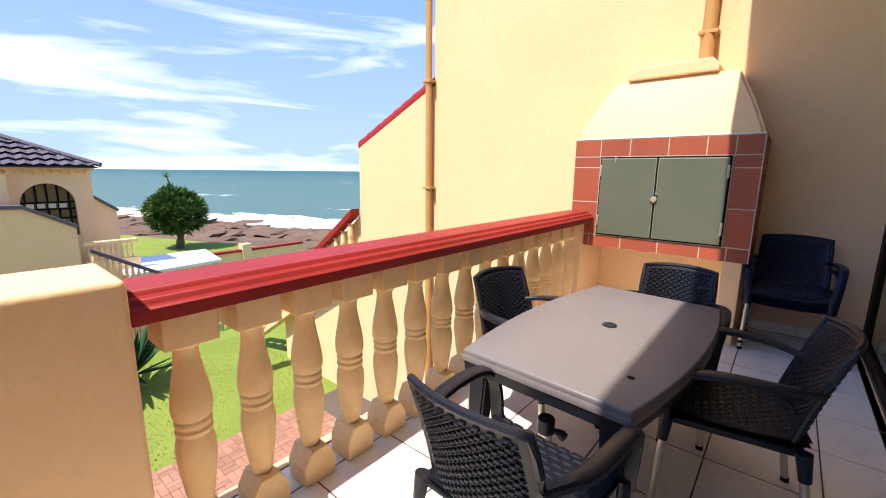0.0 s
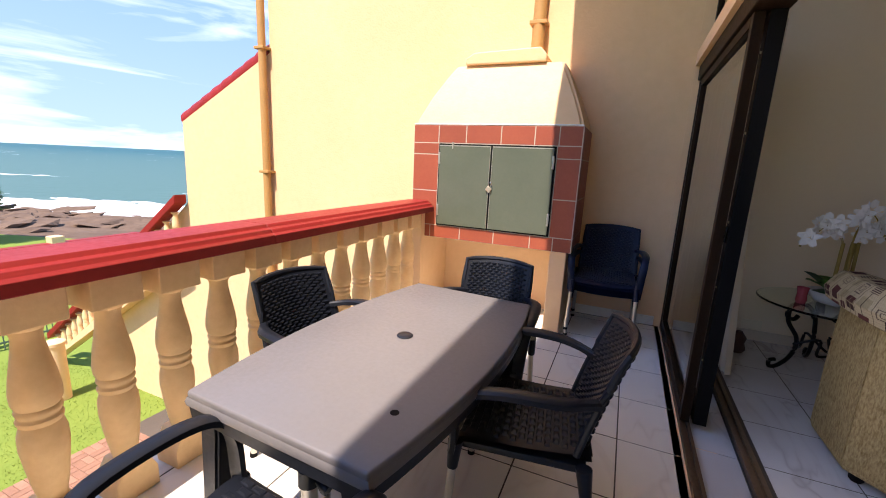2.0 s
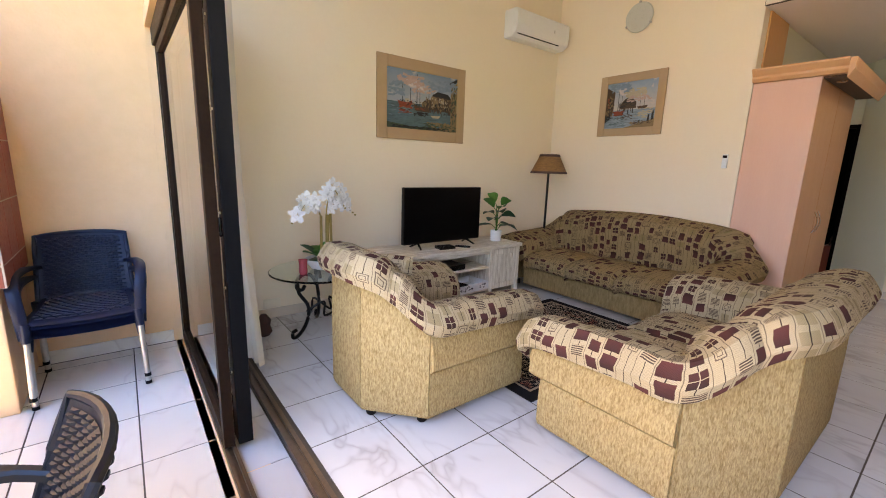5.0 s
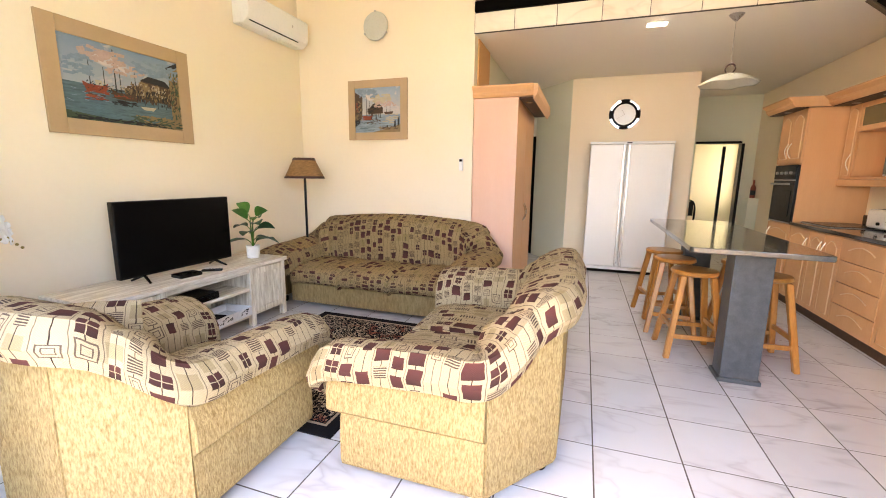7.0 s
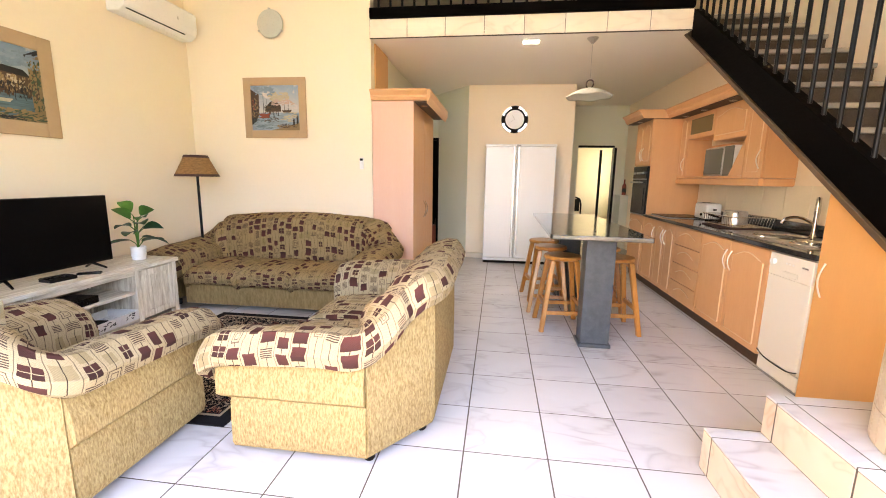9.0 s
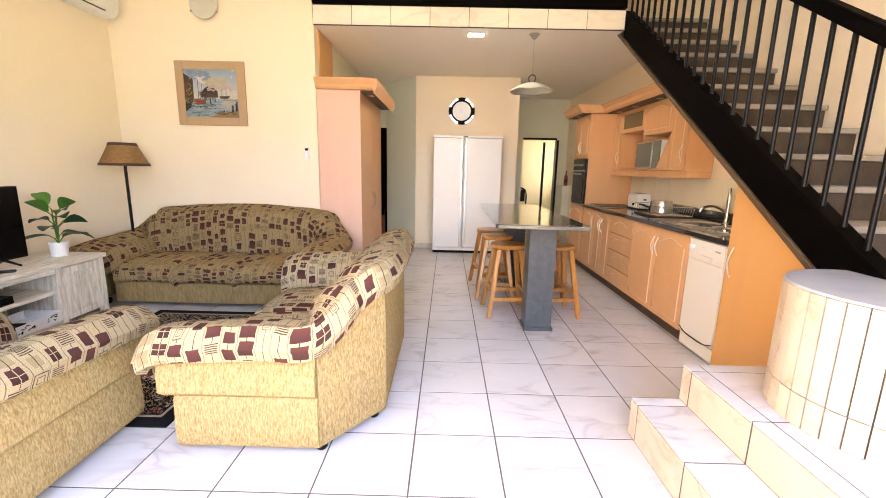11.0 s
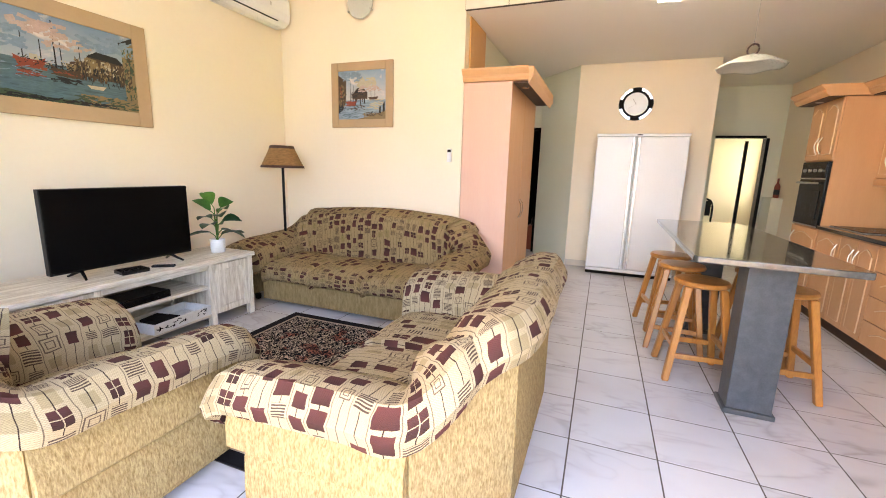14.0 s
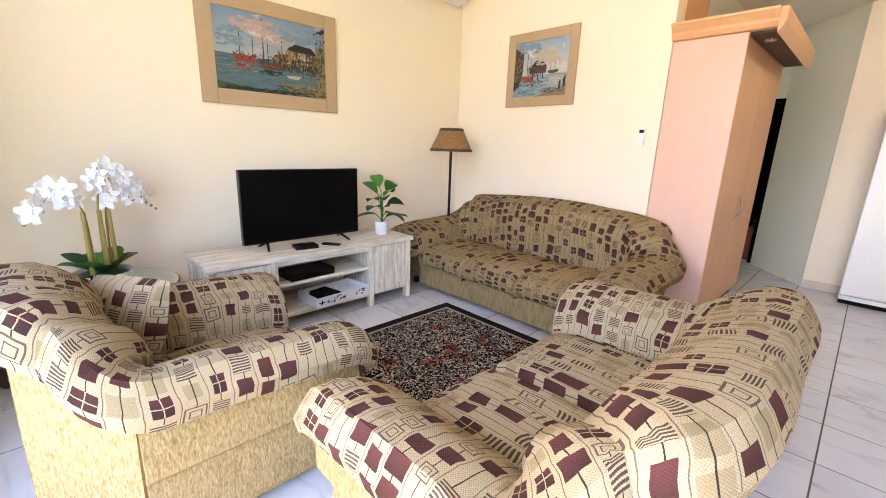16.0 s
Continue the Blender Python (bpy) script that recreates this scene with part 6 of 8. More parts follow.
# sheet over the wall; its orange stands for the shade in the niche
bm = box(4.925, 5.45, 2.355, 2.3695, 2.26, 2.77)
solid("trim_niche", bm, "orange_panel", "wall side in the niche above the cupboard, coloured orange for its shade", "trim", "structure")

fr = thing("fridge", "white double-door fridge freezer against the wall", "fridge", (6.66, 0.63, 0))
part("body", box(0.05, 0.38, -0.525, 0.525, 0.05, 1.80, 0.008), "white_enamel", fr)
part("top_trim", box(-0.012, 0.38, -0.53, 0.53, 1.802, 1.835, 0.006), "white_enamel", fr)
part("base_grille", box(0.03, 0.36, -0.52, 0.52, 0.0, 0.048), "black_seal", fr, "", False)
part("kick_strip", box(0.0, 0.03, -0.525, 0.525, 0.045, 0.085, 0.003), "white_enamel", fr)
for a, b, h in ((-0.525, 0.055, 0.025), (0.062, 0.525, 0.092)):
    d = part("door", box(0.0, 0.048, a, b, 0.09, 1.80, 0.012, 3), "white_enamel", fr)
    part("handle", box(-0.028, -0.001, h - 0.016, h + 0.016, 0.10, 1.79, 0.006), "steel", d, "full-height grey handle strip")
part("badge", box(-0.014, -0.0125, 0.0, 0.06, 1.812, 1.826), "black_seal", fr, "", False)

ck = thing("wall_clock", "round wall clock with a dark and chrome segmented rim", "clock", (7.05, 0.73, 2.24))


def wall_disc(prof, sides=40):
    b = lathe(prof, sides, close=False)
    bmesh.ops.rotate(b, verts=b.verts, matrix=Matrix.Rotation(radians(-90), 3, "Y"))
    return b


part("dial", wall_disc([(0.001, 0.022), (0.15, 0.022), (0.15, 0.0)]), "white_enamel", ck, "white dial", False)
part("inner_ring", wall_disc([(0.145, 0.023), (0.145, 0.034), (0.168, 0.034), (0.168, 0.0)]), "black_seal", ck)
rim = part("rim", wall_disc([(0.168, 0.02), (0.175, 0.03), (0.205, 0.03), (0.213, 0.015), (0.213, 0.0)]), "chrome", ck)
for k in range(4):
    a0 = radians(90 * k - 18)
    bm = bmesh.new()
    vs = [[bm.verts.new((-0.032, math.cos(a0 + radians(36) * j / 8) * r, math.sin(a0 + radians(36) * j / 8) * r)) for j in range(9)] for r in (0.172, 0.208)]
    for j in range(8):
        bm.faces.new((vs[0][j], vs[0][j + 1], vs[1][j + 1], vs[1][j]))
    part("segment", bm, "black_seal", rim, "", False)
for a, r, w in ((60, 0.075, 0.006), (-30, 0.11, 0.004)):
    c, s = math.cos(radians(a)), math.sin(radians(a))
    part("pointer", tube([(-0.027, 0, 0), (-0.027, c * r, s * r)], w / 2, 6), "steel", ck)

pd = thing("pendant_lamp", "pendant lamp with a wavy frosted glass bowl", "lamp", (4.95, 0.03, 2.775))
part("canopy", lathe([(0.012, -0.055), (0.055, -0.01), (0.06, 0.0)], 24), "steel", pd)
part("cord", tube([(0, 0, -0.05), (0, 0, -0.43)], 0.0018, 8), "steel", pd)
ring = [(0.04 * math.sin(0.6) * math.cos(k * math.tau / 16), 0.04 * math.cos(0.6) * math.cos(k * math.tau / 16), -0.455 + 0.042 * math.sin(k * math.tau / 16)) for k in range(17)]
part("ring", tube(ring, 0.007, 8), "dark_brown", pd)
bm = bmesh.new()
def bowl(u, v):
    a = v * math.tau
    r = 0.03 + 0.205 * u
    return (r * math.cos(a), r * math.sin(a), -0.505 - 0.085 * u ** 1.8 + 0.006 * math.sin(a * 6) * u * u)
grid_surface(bm, bowl, 10, 48, wrap_v=True)
part("shade", bm, "opal", pd, "wavy frosted glass bowl").modifiers.new("thickness", "SOLIDIFY").thickness = 0.006
part("neck", lathe([(0.012, -0.485), (0.034, -0.50), (0.034, -0.515)], 20), "steel", pd)
dl = thing("ceiling_light", "square lit ceiling downlight", "lamp", (4.98, 0.66, 2.775))
part("frame", box(-0.05, 0.05, -0.09, 0.09, -0.012, 0.0, 0.004), "white_enamel", dl)
part("diffuser", box(-0.042, 0.042, -0.082, 0.082, -0.0165, -0.0122), "lamp_glow", dl, "lit diffuser", False)

# island table with two granite legs
isl = thing("island_table", "charcoal granite breakfast table on slab legs", "table", (4.17, 0.20, 0))
part("top", prism([(-1.0, -0.33), (-0.97, -0.345), (0.98, -0.36), (1.02, -0.32), (1.02, 0.30), (0.98, 0.33), (-0.92, 0.36), (-0.95, 0.345)], "z", 0.895, 0.928, 0.006), "island_granite", isl, "polished granite top", False)
for x in (-0.64, 0.70):
    lg = part("leg", box(x - 0.085, x + 0.085, -0.165, 0.055, 0.03, 0.893, 0.004), "leg_granite", isl, "slate grey granite leg")
    part("leg_base", box(x - 0.10, x + 0.10, -0.18, 0.07, 0.0, 0.03, 0.004), "leg_granite", lg)
part("support_beam", box(-0.55, 0.61, -0.11, 0.0, 0.845, 0.893, 0.003), "black_iron", isl)


def stool(at, rz):
    t = thing("bar_stool", "varnished pine stool with a round seat and splayed legs", "stool", at, rz, "stools round the island table")
    part("seat", lathe([(0.145, 0.625), (0.16, 0.632), (0.163, 0.645), (0.155, 0.66), (0.12, 0.664), (0.01, 0.660)], 32), "pine", t)
    corners = [(1, 1), (1, -1), (-1, -1), (-1, 1)]
    for sx, sy in corners:
        bm = bmesh.new()
        lo, hi = Vector((sx * 0.185, sy * 0.185, 0)), Vector((sx * 0.10, sy * 0.10, 0.625))
        vs = []
        for p, h in ((lo, 0.020), (hi, 0.022)):
            vs.append([bm.verts.new(p + Vector((a * h, b * h, 0))) for a, b in ((1, 1), (-1, 1), (-1, -1), (1, -1))])
        bm.faces.new(vs[0])
        bm.faces.new(vs[1])
        for k in range(4):
            bm.faces.new((vs[0][k], vs[0][(k + 1) % 4], vs[1][(k + 1) % 4], vs[1][k]))
        bmesh.ops.recalc_face_normals(bm, faces=bm.faces)
        bmesh.ops.bevel(bm, geom=bm.edges[:], offset=0.005, segments=2, affect="EDGES")
        part("leg", bm, "pine", t)
    for k, z in enumerate((0.17, 0.23, 0.17, 0.23)):
        r = 0.185 - 0.085 * z / 0.625
        (ax, ay), (bx, by) = corners[k], corners[(k + 1) % 4]
        if ax == bx:
            part("rung", box(ax * r - 0.011, ax * r + 0.011, -r, r, z - 0.017, z + 0.017, 0.003), "pine", t)
        else:
            part("rung", box(-r, r, ay * r - 0.011, ay * r + 0.011, z - 0.017, z + 0.017, 0.003), "pine", t)
    return t


first = stool((3.92, 0.36, 0), 4)
for x, y, a in ((4.42, 0.40, -6), (4.85, 0.42, 10), (3.93, -0.10, 3), (4.45, -0.12, -5)):
    copy_thing(first, pose(x, y, 0, 0, 0, a))

# far doorways
fd = thing("glass_door", "black framed glass door standing ajar at the passage end", "door", (8.97, -0.99, 0))
part("frame_jamb", box(-0.02, 0.15, -0.37, -0.325, 0.0, 1.96, 0.003), "black_iron", fd)
part("frame_jamb", box(0.12, 0.15, 0.345, 0.37, 0.0, 1.96, 0.003), "cream_paint", fd)
part("frame_head", box(-0.02, 0.15, -0.324, 0.37, 1.9605, 2.0, 0.003), "black_iron", fd)
part("mullion", box(0.0, 0.04, -0.10, -0.055, 0.0, 1.914, 0.003), "black_iron", fd)
part("pane", box(0.015, 0.021, -0.323, -0.10, 0.0, 1.914), "glass", fd, "clear pane", False)
fc = thing("dining_chair", "dark round-backed chair beyond the glass door", "chair", (9.62, -0.80, 0), 20)
part("seat", box(-0.21, 0.21, -0.2, 0.2, 0.43, 0.47, 0.012), "dark_brown", fc)
part("backrest", tube(smooth_path([(0.19, -0.19, 0.46), (0.19, -0.19, 0.80), (0.19, -0.10, 0.92), (0.19, 0.10, 0.92), (0.19, 0.19, 0.80), (0.19, 0.19, 0.46)], 5), 0.018, 10), "black_seal", fc)
part("back_panel", box(0.182, 0.198, -0.16, 0.16, 0.62, 0.90, 0.006), "black_seal", fc)
for x in (-0.18, 0.18):
    for y in (-0.17, 0.17):
        part("leg", tube([(x, y, 0.0), (x, y, 0.43)], 0.015, 8), "dark_brown", fc)
# black leaf and lever added to give the dark of the unlit room beyond
bd_ = thing("bedroom_door", "near-black panel standing in for the dark room beyond the hall doorway", "door", (8.45, 1.48, 0))
part("leaf", box(0.0, 0.04, 0.0, 0.87, 0.01, 2.60, 0.003), "black_timber", bd_)
part("lever", tube([(-0.03, 0.68, 1.0), (-0.03, 0.58, 1.0)], 0.009, 8), "steel", bd_)
dfm = thing("door_surround", "black timber surround of the hall doorway", "door frame", (7.83, 2.20, 0))
part("jamb", box(-0.04, 0.04, -0.165, -0.12, 0.0, 2.03, 0.004), "black_timber", dfm)
part("head", box(-0.04, 0.04, -0.12, 0.165, 1.985, 2.03, 0.004), "black_timber", dfm)
hg = thing("travel_bag", "soft red travel bag standing beyond the dark doorway", "bag", (8.12, 2.05, 0.0))
part("body", box(-0.2, 0.2, 0.0, 0.16, 0, 0.42, 0.05, 3), "paint_red", hg)
part("strap", tube(smooth_path([(-0.1, 0.08, 0.41), (-0.06, 0.08, 0.52), (0.06, 0.08, 0.52), (0.1, 0.08, 0.41)], 4), 0.012, 8), "dark_brown", hg)

# ---------------------------------------------------------------- stairs
SLOPE = 0.68


def nose(x):
    return 1.434 + SLOPE * (x - 2.585)


bm = bmesh.new()
lower = solid("stair_plinth", box(0.86, 2.0785, -1.69, -0.2745, 0.0, 0.3865), "grout", "tiled lower steps of the staircase", "stairs", "structure")
step1 = solid("stair_step", box(0.86, 2.0785, -0.2735, -0.0345, 0.0, 0.1985), "grout", "tiled bottom step of the staircase", "stairs", "structure")
for k in range(4):
    b = 2.082 - (0.075 if k else 0) - 0.405 * max(0, k - 1)
    a = 2.082 - 0.075 - 0.405 * k
    a = max(a, 0.86)
    part("tread_tile", box(a + 0.0035, b - 0.0035, -0.284, -0.033, 0.191, 0.2, 0.001, 1), "floor_tile", step1, "", False)
    part("riser_tile", box(a + 0.0035, b - 0.0035, -0.044, -0.033, 0.002, 0.189, 0.002, 1), "step_tile", step1, "", False)
    part("riser_tile", box(a + 0.0035, b - 0.0035, -0.284, -0.273, 0.202, 0.376, 0.002, 1), "step_tile", lower, "", False)
    for j, (y0, y1) in enumerate(((-0.345, -0.273), (-0.745, -0.351), (-1.145, -0.751), (-1.69, -1.151))):
        part("tread_tile", box(a + 0.0035, b - 0.0035, y0, y1, 0.378, 0.388, 0.001, 1), "floor_tile", lower, "", False)
part("end_tile", box(2.071, 2.080, -0.284, -0.045, 0.002, 0.19, 0.002, 1), "step_tile", step1, "", False)
for j, (y0, y1) in enumerate(((-0.60, -0.285), (-0.86, -0.606))):
    part("end_tile", box(2.071, 2.080, y0, y1, 0.002, 0.376, 0.002, 1), "step_tile", lower, "", False)

# curved tiled newel
nw = thing("newel_pillar", "round pillar clad in upright marbled tile strips", "pillar", (1.62, -0.77, 0.388))
part("core", lathe([(0.345, 0.0), (0.345, 0.53)], 48), "grout", nw)
N = 36
for k in range(N):
    a0, a1 = k * math.tau / N + 0.008, (k + 1) * math.tau / N - 0.008
    for z0, z1 in ((0.002, 0.125), (0.13, 0.52)):
        bm = bmesh.new()
        vs = [[bm.verts.new((math.cos(a0 + (a1 - a0) * j / 3) * r, math.sin(a0 + (a1 - a0) * j / 3) * r, z)) for j in range(4)] for r, z in ((0.346, z0), (0.357, z0), (0.357, z1), (0.346, z1))]
        for q in range(3):
            for j in range(3):
                bm.faces.new((vs[q][j], vs[q][j + 1], vs[q + 1][j + 1], vs[q + 1][j]))
        for j in (0, 3):
            bm.faces.new([vs[q][j] for q in range(4)])
        part("tile", bm, "step_tile", nw, "", False)
part("cap", lathe([(0.357, 0.523), (0.35, 0.532), (0.01, 0.534)], 48), "cap_marble", nw, "grey marbled cap")

st = thing("staircase", "timber staircase with grey carpet treads and black iron balusters", "staircase", (0, 0, 0))
x_top = 4.80
part("stringer", prism([(1.72, nose(1.72) + 0.03), (x_top, nose(x_top) + 0.03), (x_top, nose(x_top) - 0.22), (1.72, nose(1.72) - 0.22)], "y", -0.95, -0.865, 0.004), "black_timber", st, "black stained stringer")
part("soffit_edge", prism([(1.72, nose(1.72) - 0.221), (x_top + 0.2, nose(x_top + 0.2) - 0.221), (x_top + 0.2, nose(x_top + 0.2) - 0.262), (1.72, nose(1.72) - 0.262)], "y", -1.69, -0.85, 0.006), "soffit_timber", st, "brown stained underside")
riser = 0.1785
n_st = 14
for k in range(n_st):
    z = 0.388 + 0.0 + riser * (k + 1)
    if z > 2.97:
        break
    x = (z - 1.434 + 0.02) / SLOPE + 2.585
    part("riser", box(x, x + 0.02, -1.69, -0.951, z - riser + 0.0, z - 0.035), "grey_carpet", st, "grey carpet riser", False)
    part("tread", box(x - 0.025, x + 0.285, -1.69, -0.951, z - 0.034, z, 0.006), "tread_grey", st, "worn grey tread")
for k in range(24):
    x = 1.80 + 0.128 * k
    if x > 4.76:
        break
    part("baluster", tube([(x, -0.905, nose(x) + 0.028), (x, -0.905, nose(x) + 0.82)], 0.0125, 10), "black_iron", st)
part("handrail", prism([(1.72, nose(1.72) + 0.82), (x_top, nose(x_top) + 0.82), (x_top, nose(x_top) + 0.90), (1.72, nose(1.72) + 0.90)], "y", -0.945, -0.865, 0.012, 3), "black_timber", st, "black stained handrail")
lr = thing("landing_rail", "black railing along the upper landing", "railing", (0, 0, 0))
part("bottom_rail", box(4.74, 4.82, -0.86, 2.368, 2.968, 3.07, 0.012, 3), "black_timber", lr)
for k in range(25):
    y = -0.80 + 0.128 * k
    part("baluster", tube([(4.78, y, 3.07), (4.78, y, 3.86)], 0.0125, 8), "black_iron", lr)
part("top_rail", box(4.74, 4.82, -0.86, 2.368, 3.86, 3.93, 0.012, 3), "black_timber", lr)
# cupboard front closing the space under the stairs
uc = thing("understair_cupboard", "orange maple cupboard front under the stairs", "cupboard")
part("door", prism([(1.98, 0.39), (2.10, 0.39), (2.10, 0.0), (2.83, 0.0), (2.83, nose(2.83) - 0.265), (1.98, nose(1.98) - 0.265)], "y", -0.955, -0.925, 0.002), "orange_panel", uc)
bow_handle(uc, 2.77, -0.925, 0.77, 0.2)
part("side_panel", box(2.81, 2.83, -1.69, -0.956, 0.0, nose(2.8) - 0.27), "orange_panel", uc, "", False)

# ---------------------------------------------------------------- balcony furniture
TBL = (-0.625, 1.83)


def table_outline(grow=0.0, n=14):
    out = []
    hl, we, wm = 0.675 + grow, 0.32 + grow, 0.385 + grow
    for k in range(n + 1):
        s = k / n * 2 - 1
        out.append((we + (wm - we) * (1 - s * s), s * (hl - 0.02)))
    for k in range(n + 1):
        s = 1 - k / n * 2
        out.append((-(we + (wm - we) * (1 - s * s)), s * (hl - 0.02)))
    pts = []
    for x, y in out:
        pts.append((x, y + (0.02 if y > 0 else -0.02) * (1 - min(1, abs(x) / we) ** 2) if abs(y) > hl - 0.03 else y))
    return pts


tb = thing("patio_table", "grey brown plastic patio table with bowed sides", "table", (*TBL, 0), -3)
part("top", prism(table_outline(), "z", 0.638, 0.665, 0.008, 3), "table_plastic", tb, "smooth moulded top")
inner_o = table_outline(-0.012)
outer_o = table_outline(0.0)
bm = bmesh.new()
ring_v = [[bm.verts.new((x, y, z)) for x, y in o] for o, z in ((outer_o, 0.645), (table_outline(0.005), 0.632), (table_outline(0.002), 0.618), (inner_o, 0.614), (inner_o, 0.639))]
m_ = len(outer_o)
for a, b in zip(ring_v, ring_v[1:]):
    for k in range(m_):
        bm.faces.new((a[k], a[(k + 1) % m_], b[(k + 1) % m_], b[k]))
part("edge_band", bm, "table_plastic", tb, "turned-down edge")
bm = bmesh.new()
ring_v = [[bm.verts.new((x, y, z)) for x, y in o] for o, z in ((table_outline(-0.003), 0.6135), (table_outline(-0.006), 0.575), (table_outline(-0.02), 0.575), (table_outline(-0.02), 0.6135))]
for a, b in zip(ring_v, ring_v[1:] + ring_v[:1]):
    for k in range(m_):
        bm.faces.new((a[k], a[(k + 1) % m_], b[(k + 1) % m_], b[k]))
part("apron", bm, "chair_plastic", tb, "dark apron under the rim")
ps = thing("parasol_stand", "black and steel parasol stand with a clamp knob under the table", "parasol stand", (-0.69, 1.36, 0))
part("base", lathe([(0.19, 0.0), (0.19, 0.03), (0.16, 0.05), (0.04, 0.06)], 28), "chair_plastic", ps)
part("tube", tube([(0, 0, 0.05), (0, 0, 0.345)], 0.026, 18), "aluminium", ps, "steel tube")
part("collar", lathe([(0.028, 0.34), (0.034, 0.345), (0.034, 0.40), (0.03, 0.405), (0.022, 0.405)], 20), "chair_plastic", ps)
part("clamp_knob", tube([(0.03, 0.0, 0.365), (0.07, -0.01, 0.365), (0.085, -0.012, 0.36)], [0.008, 0.02, 0.018], 12), "chair_plastic", ps)
for sx in (-1, 1):
    for sy in (-1, 1):
        bm = bmesh.new()
        rows = []
        for z, w, o in ((0.637, 0.045, 0.0), (0.54, 0.038, 0.0), (0.28, 0.032, 0.012), (0.0, 0.028, 0.025)):
            cx, cy = sx * (0.262 + o), sy * (0.60 + o)
            rows.append([bm.verts.new((cx + a * w, cy + b * w, z)) for a, b in ((1, 1), (-1, 1), (-1, -1), (1, -1))])
        bm.faces.new(rows[0])
        bm.faces.new(rows[-1])
        for a, b in zip(rows, rows[1:]):
            for k in range(4):
                bm.faces.new((a[k], a[(k + 1) % 4], b[(k + 1) % 4], b[k]))
        bmesh.ops.recalc_face_normals(bm, faces=bm.faces)
        bmesh.ops.bevel(bm, geom=bm.edges[:], offset=0.008, segments=2, affect="EDGES")
        part("leg", bm, "chair_plastic", tb)
part("parasol_cap", lathe([(0.030, 0.6655), (0.032, 0.668), (0.027, 0.672), (0.01, 0.6725)], 24), "chair_plastic", tb, "dark parasol hole cap")
part("drain_hole", lathe([(0.013, 0.6653), (0.013, 0.6662)], 14, (0.245, -0.44, 0)), "black_seal", tb)


def patio_chair(name_label, at, rz, material="chair_plastic", group="chairs round the patio table", half=0.2):
    """Stackable armchair: woven-look moulded seat and back, arms, aluminium legs; it faces its own +y."""
    t = thing("patio_chair", name_label, "chair", at, rz, group)
    # back shell: curved sheet with raised weave bars
    def back(u, v):
        a = u * 2 - 1
        w = half - 0.012 * v
        return Vector((a * w, -0.215 - 0.085 * v + 0.045 * (a * a) - 0.03 * v * v, 0.43 + 0.36 * v + 0.012 * (1 - a * a) * v))
    bm = bmesh.new()
    nu, nv = 12, 8
    for off in (0.0, -0.014):
        grid_surface(bm, lambda u, v, off=off: back(u, v) + Vector((0, off, 0)), nu, nv)
    part("backrest", bm, material, t)
    bar_rows = 25
    bm = bmesh.new()
    for r in range(bar_rows):
        v = 0.05 + 0.88 * r / (bar_rows - 1)
        for c in range(9):
            u0 = 0.07 + 0.0955 * (c + (0.5 if r % 2 else 0.0))
            u1 = min(u0 + 0.083, 0.94)
            if u1 - u0 < 0.02:
                continue
            for side, o in ((1, 0.004), (-1, -0.018)):
                p, q = back(u0, v), back(u1, v)
                e = Vector((0, 0, 0.0052))
                d = Vector((0, o, 0))
                h = Vector((0, 0.0045 * side, 0))
                mid_ = (p + q) / 2 + d + h
                f = [bm.verts.new(p + d * 0.3 - e), bm.verts.new(q + d * 0.3 - e), bm.verts.new(q + d * 0.3 + e), bm.verts.new(p + d * 0.3 + e)]
                g = [bm.verts.new((p * 0.7 + q * 0.3) + d + h - e * 0.6), bm.verts.new((p * 0.3 + q * 0.7) + d + h - e * 0.6), bm.verts.new((p * 0.3 + q * 0.7) + d + h + e * 0.6), bm.verts.new((p * 0.7 + q * 0.3) + d + h + e * 0.6)]
                bm.faces.new(g)
                for k in range(4):
                    bm.faces.new((f[k], f[(k + 1) % 4], g[(k + 1) % 4], g[k]))
    wv = part("back_weave", bm, material, t, "raised woven-look strips")
    wv["kind"] = "stuff"
    rim_pts = [back(0, v / 6) + Vector((0, -0.006, 0)) for v in range(7)] + [back(u / 8, 1) + Vector((0, -0.006, 0)) for u in range(1, 9)] + [back(1, 1 - v / 6) + Vector((0, -0.006, 0)) for v in range(1, 7)]
    part("back_rim", tube(rim_pts, 0.0125, 8), material, t)
    # seat
    def seat(u, v):
        a = u * 2 - 1
        y = -0.225 + 0.46 * v
        return Vector((a * (0.205 + 0.03 * v), y, 0.432 + 0.012 * a * a - 0.012 * math.sin(math.pi * v) + (0.0 if v < 0.85 else -0.035 * ((v - 0.85) / 0.15) ** 2)))
    bm = bmesh.new()
    for off in (0.0, -0.02):
        grid_surface(bm, lambda u, v, off=off: seat(u, v) + Vector((0, 0, off)), 12, 12)
    part("seat", bm, material, t)
    bm = bmesh.new()
    for r in range(15):
        v = 0.06 + 0.86 * r / 14
        for c in range(9):
            u0 = 0.06 + 0.0975 * (c + (0.5 if r % 2 else 0.0))
            u1 = min(u0 + 0.085, 0.95)
            if u1 - u0 < 0.02:
                continue
            p, q = seat(u0, v), seat(u1, v)
            e, h = Vector((0, 0.0105, 0)), Vector((0, 0, 0.0055))
            f = [bm.verts.new(p - e), bm.verts.new(q - e), bm.verts.new(q + e), bm.verts.new(p + e)]
            g = [bm.verts.new(p * 0.75 + q * 0.25 + h - e * 0.6), bm.verts.new(p * 0.25 + q * 0.75 + h - e * 0.6), bm.verts.new(p * 0.25 + q * 0.75 + h + e * 0.6), bm.verts.new(p * 0.75 + q * 0.25 + h + e * 0.6)]
            bm.faces.new(g)
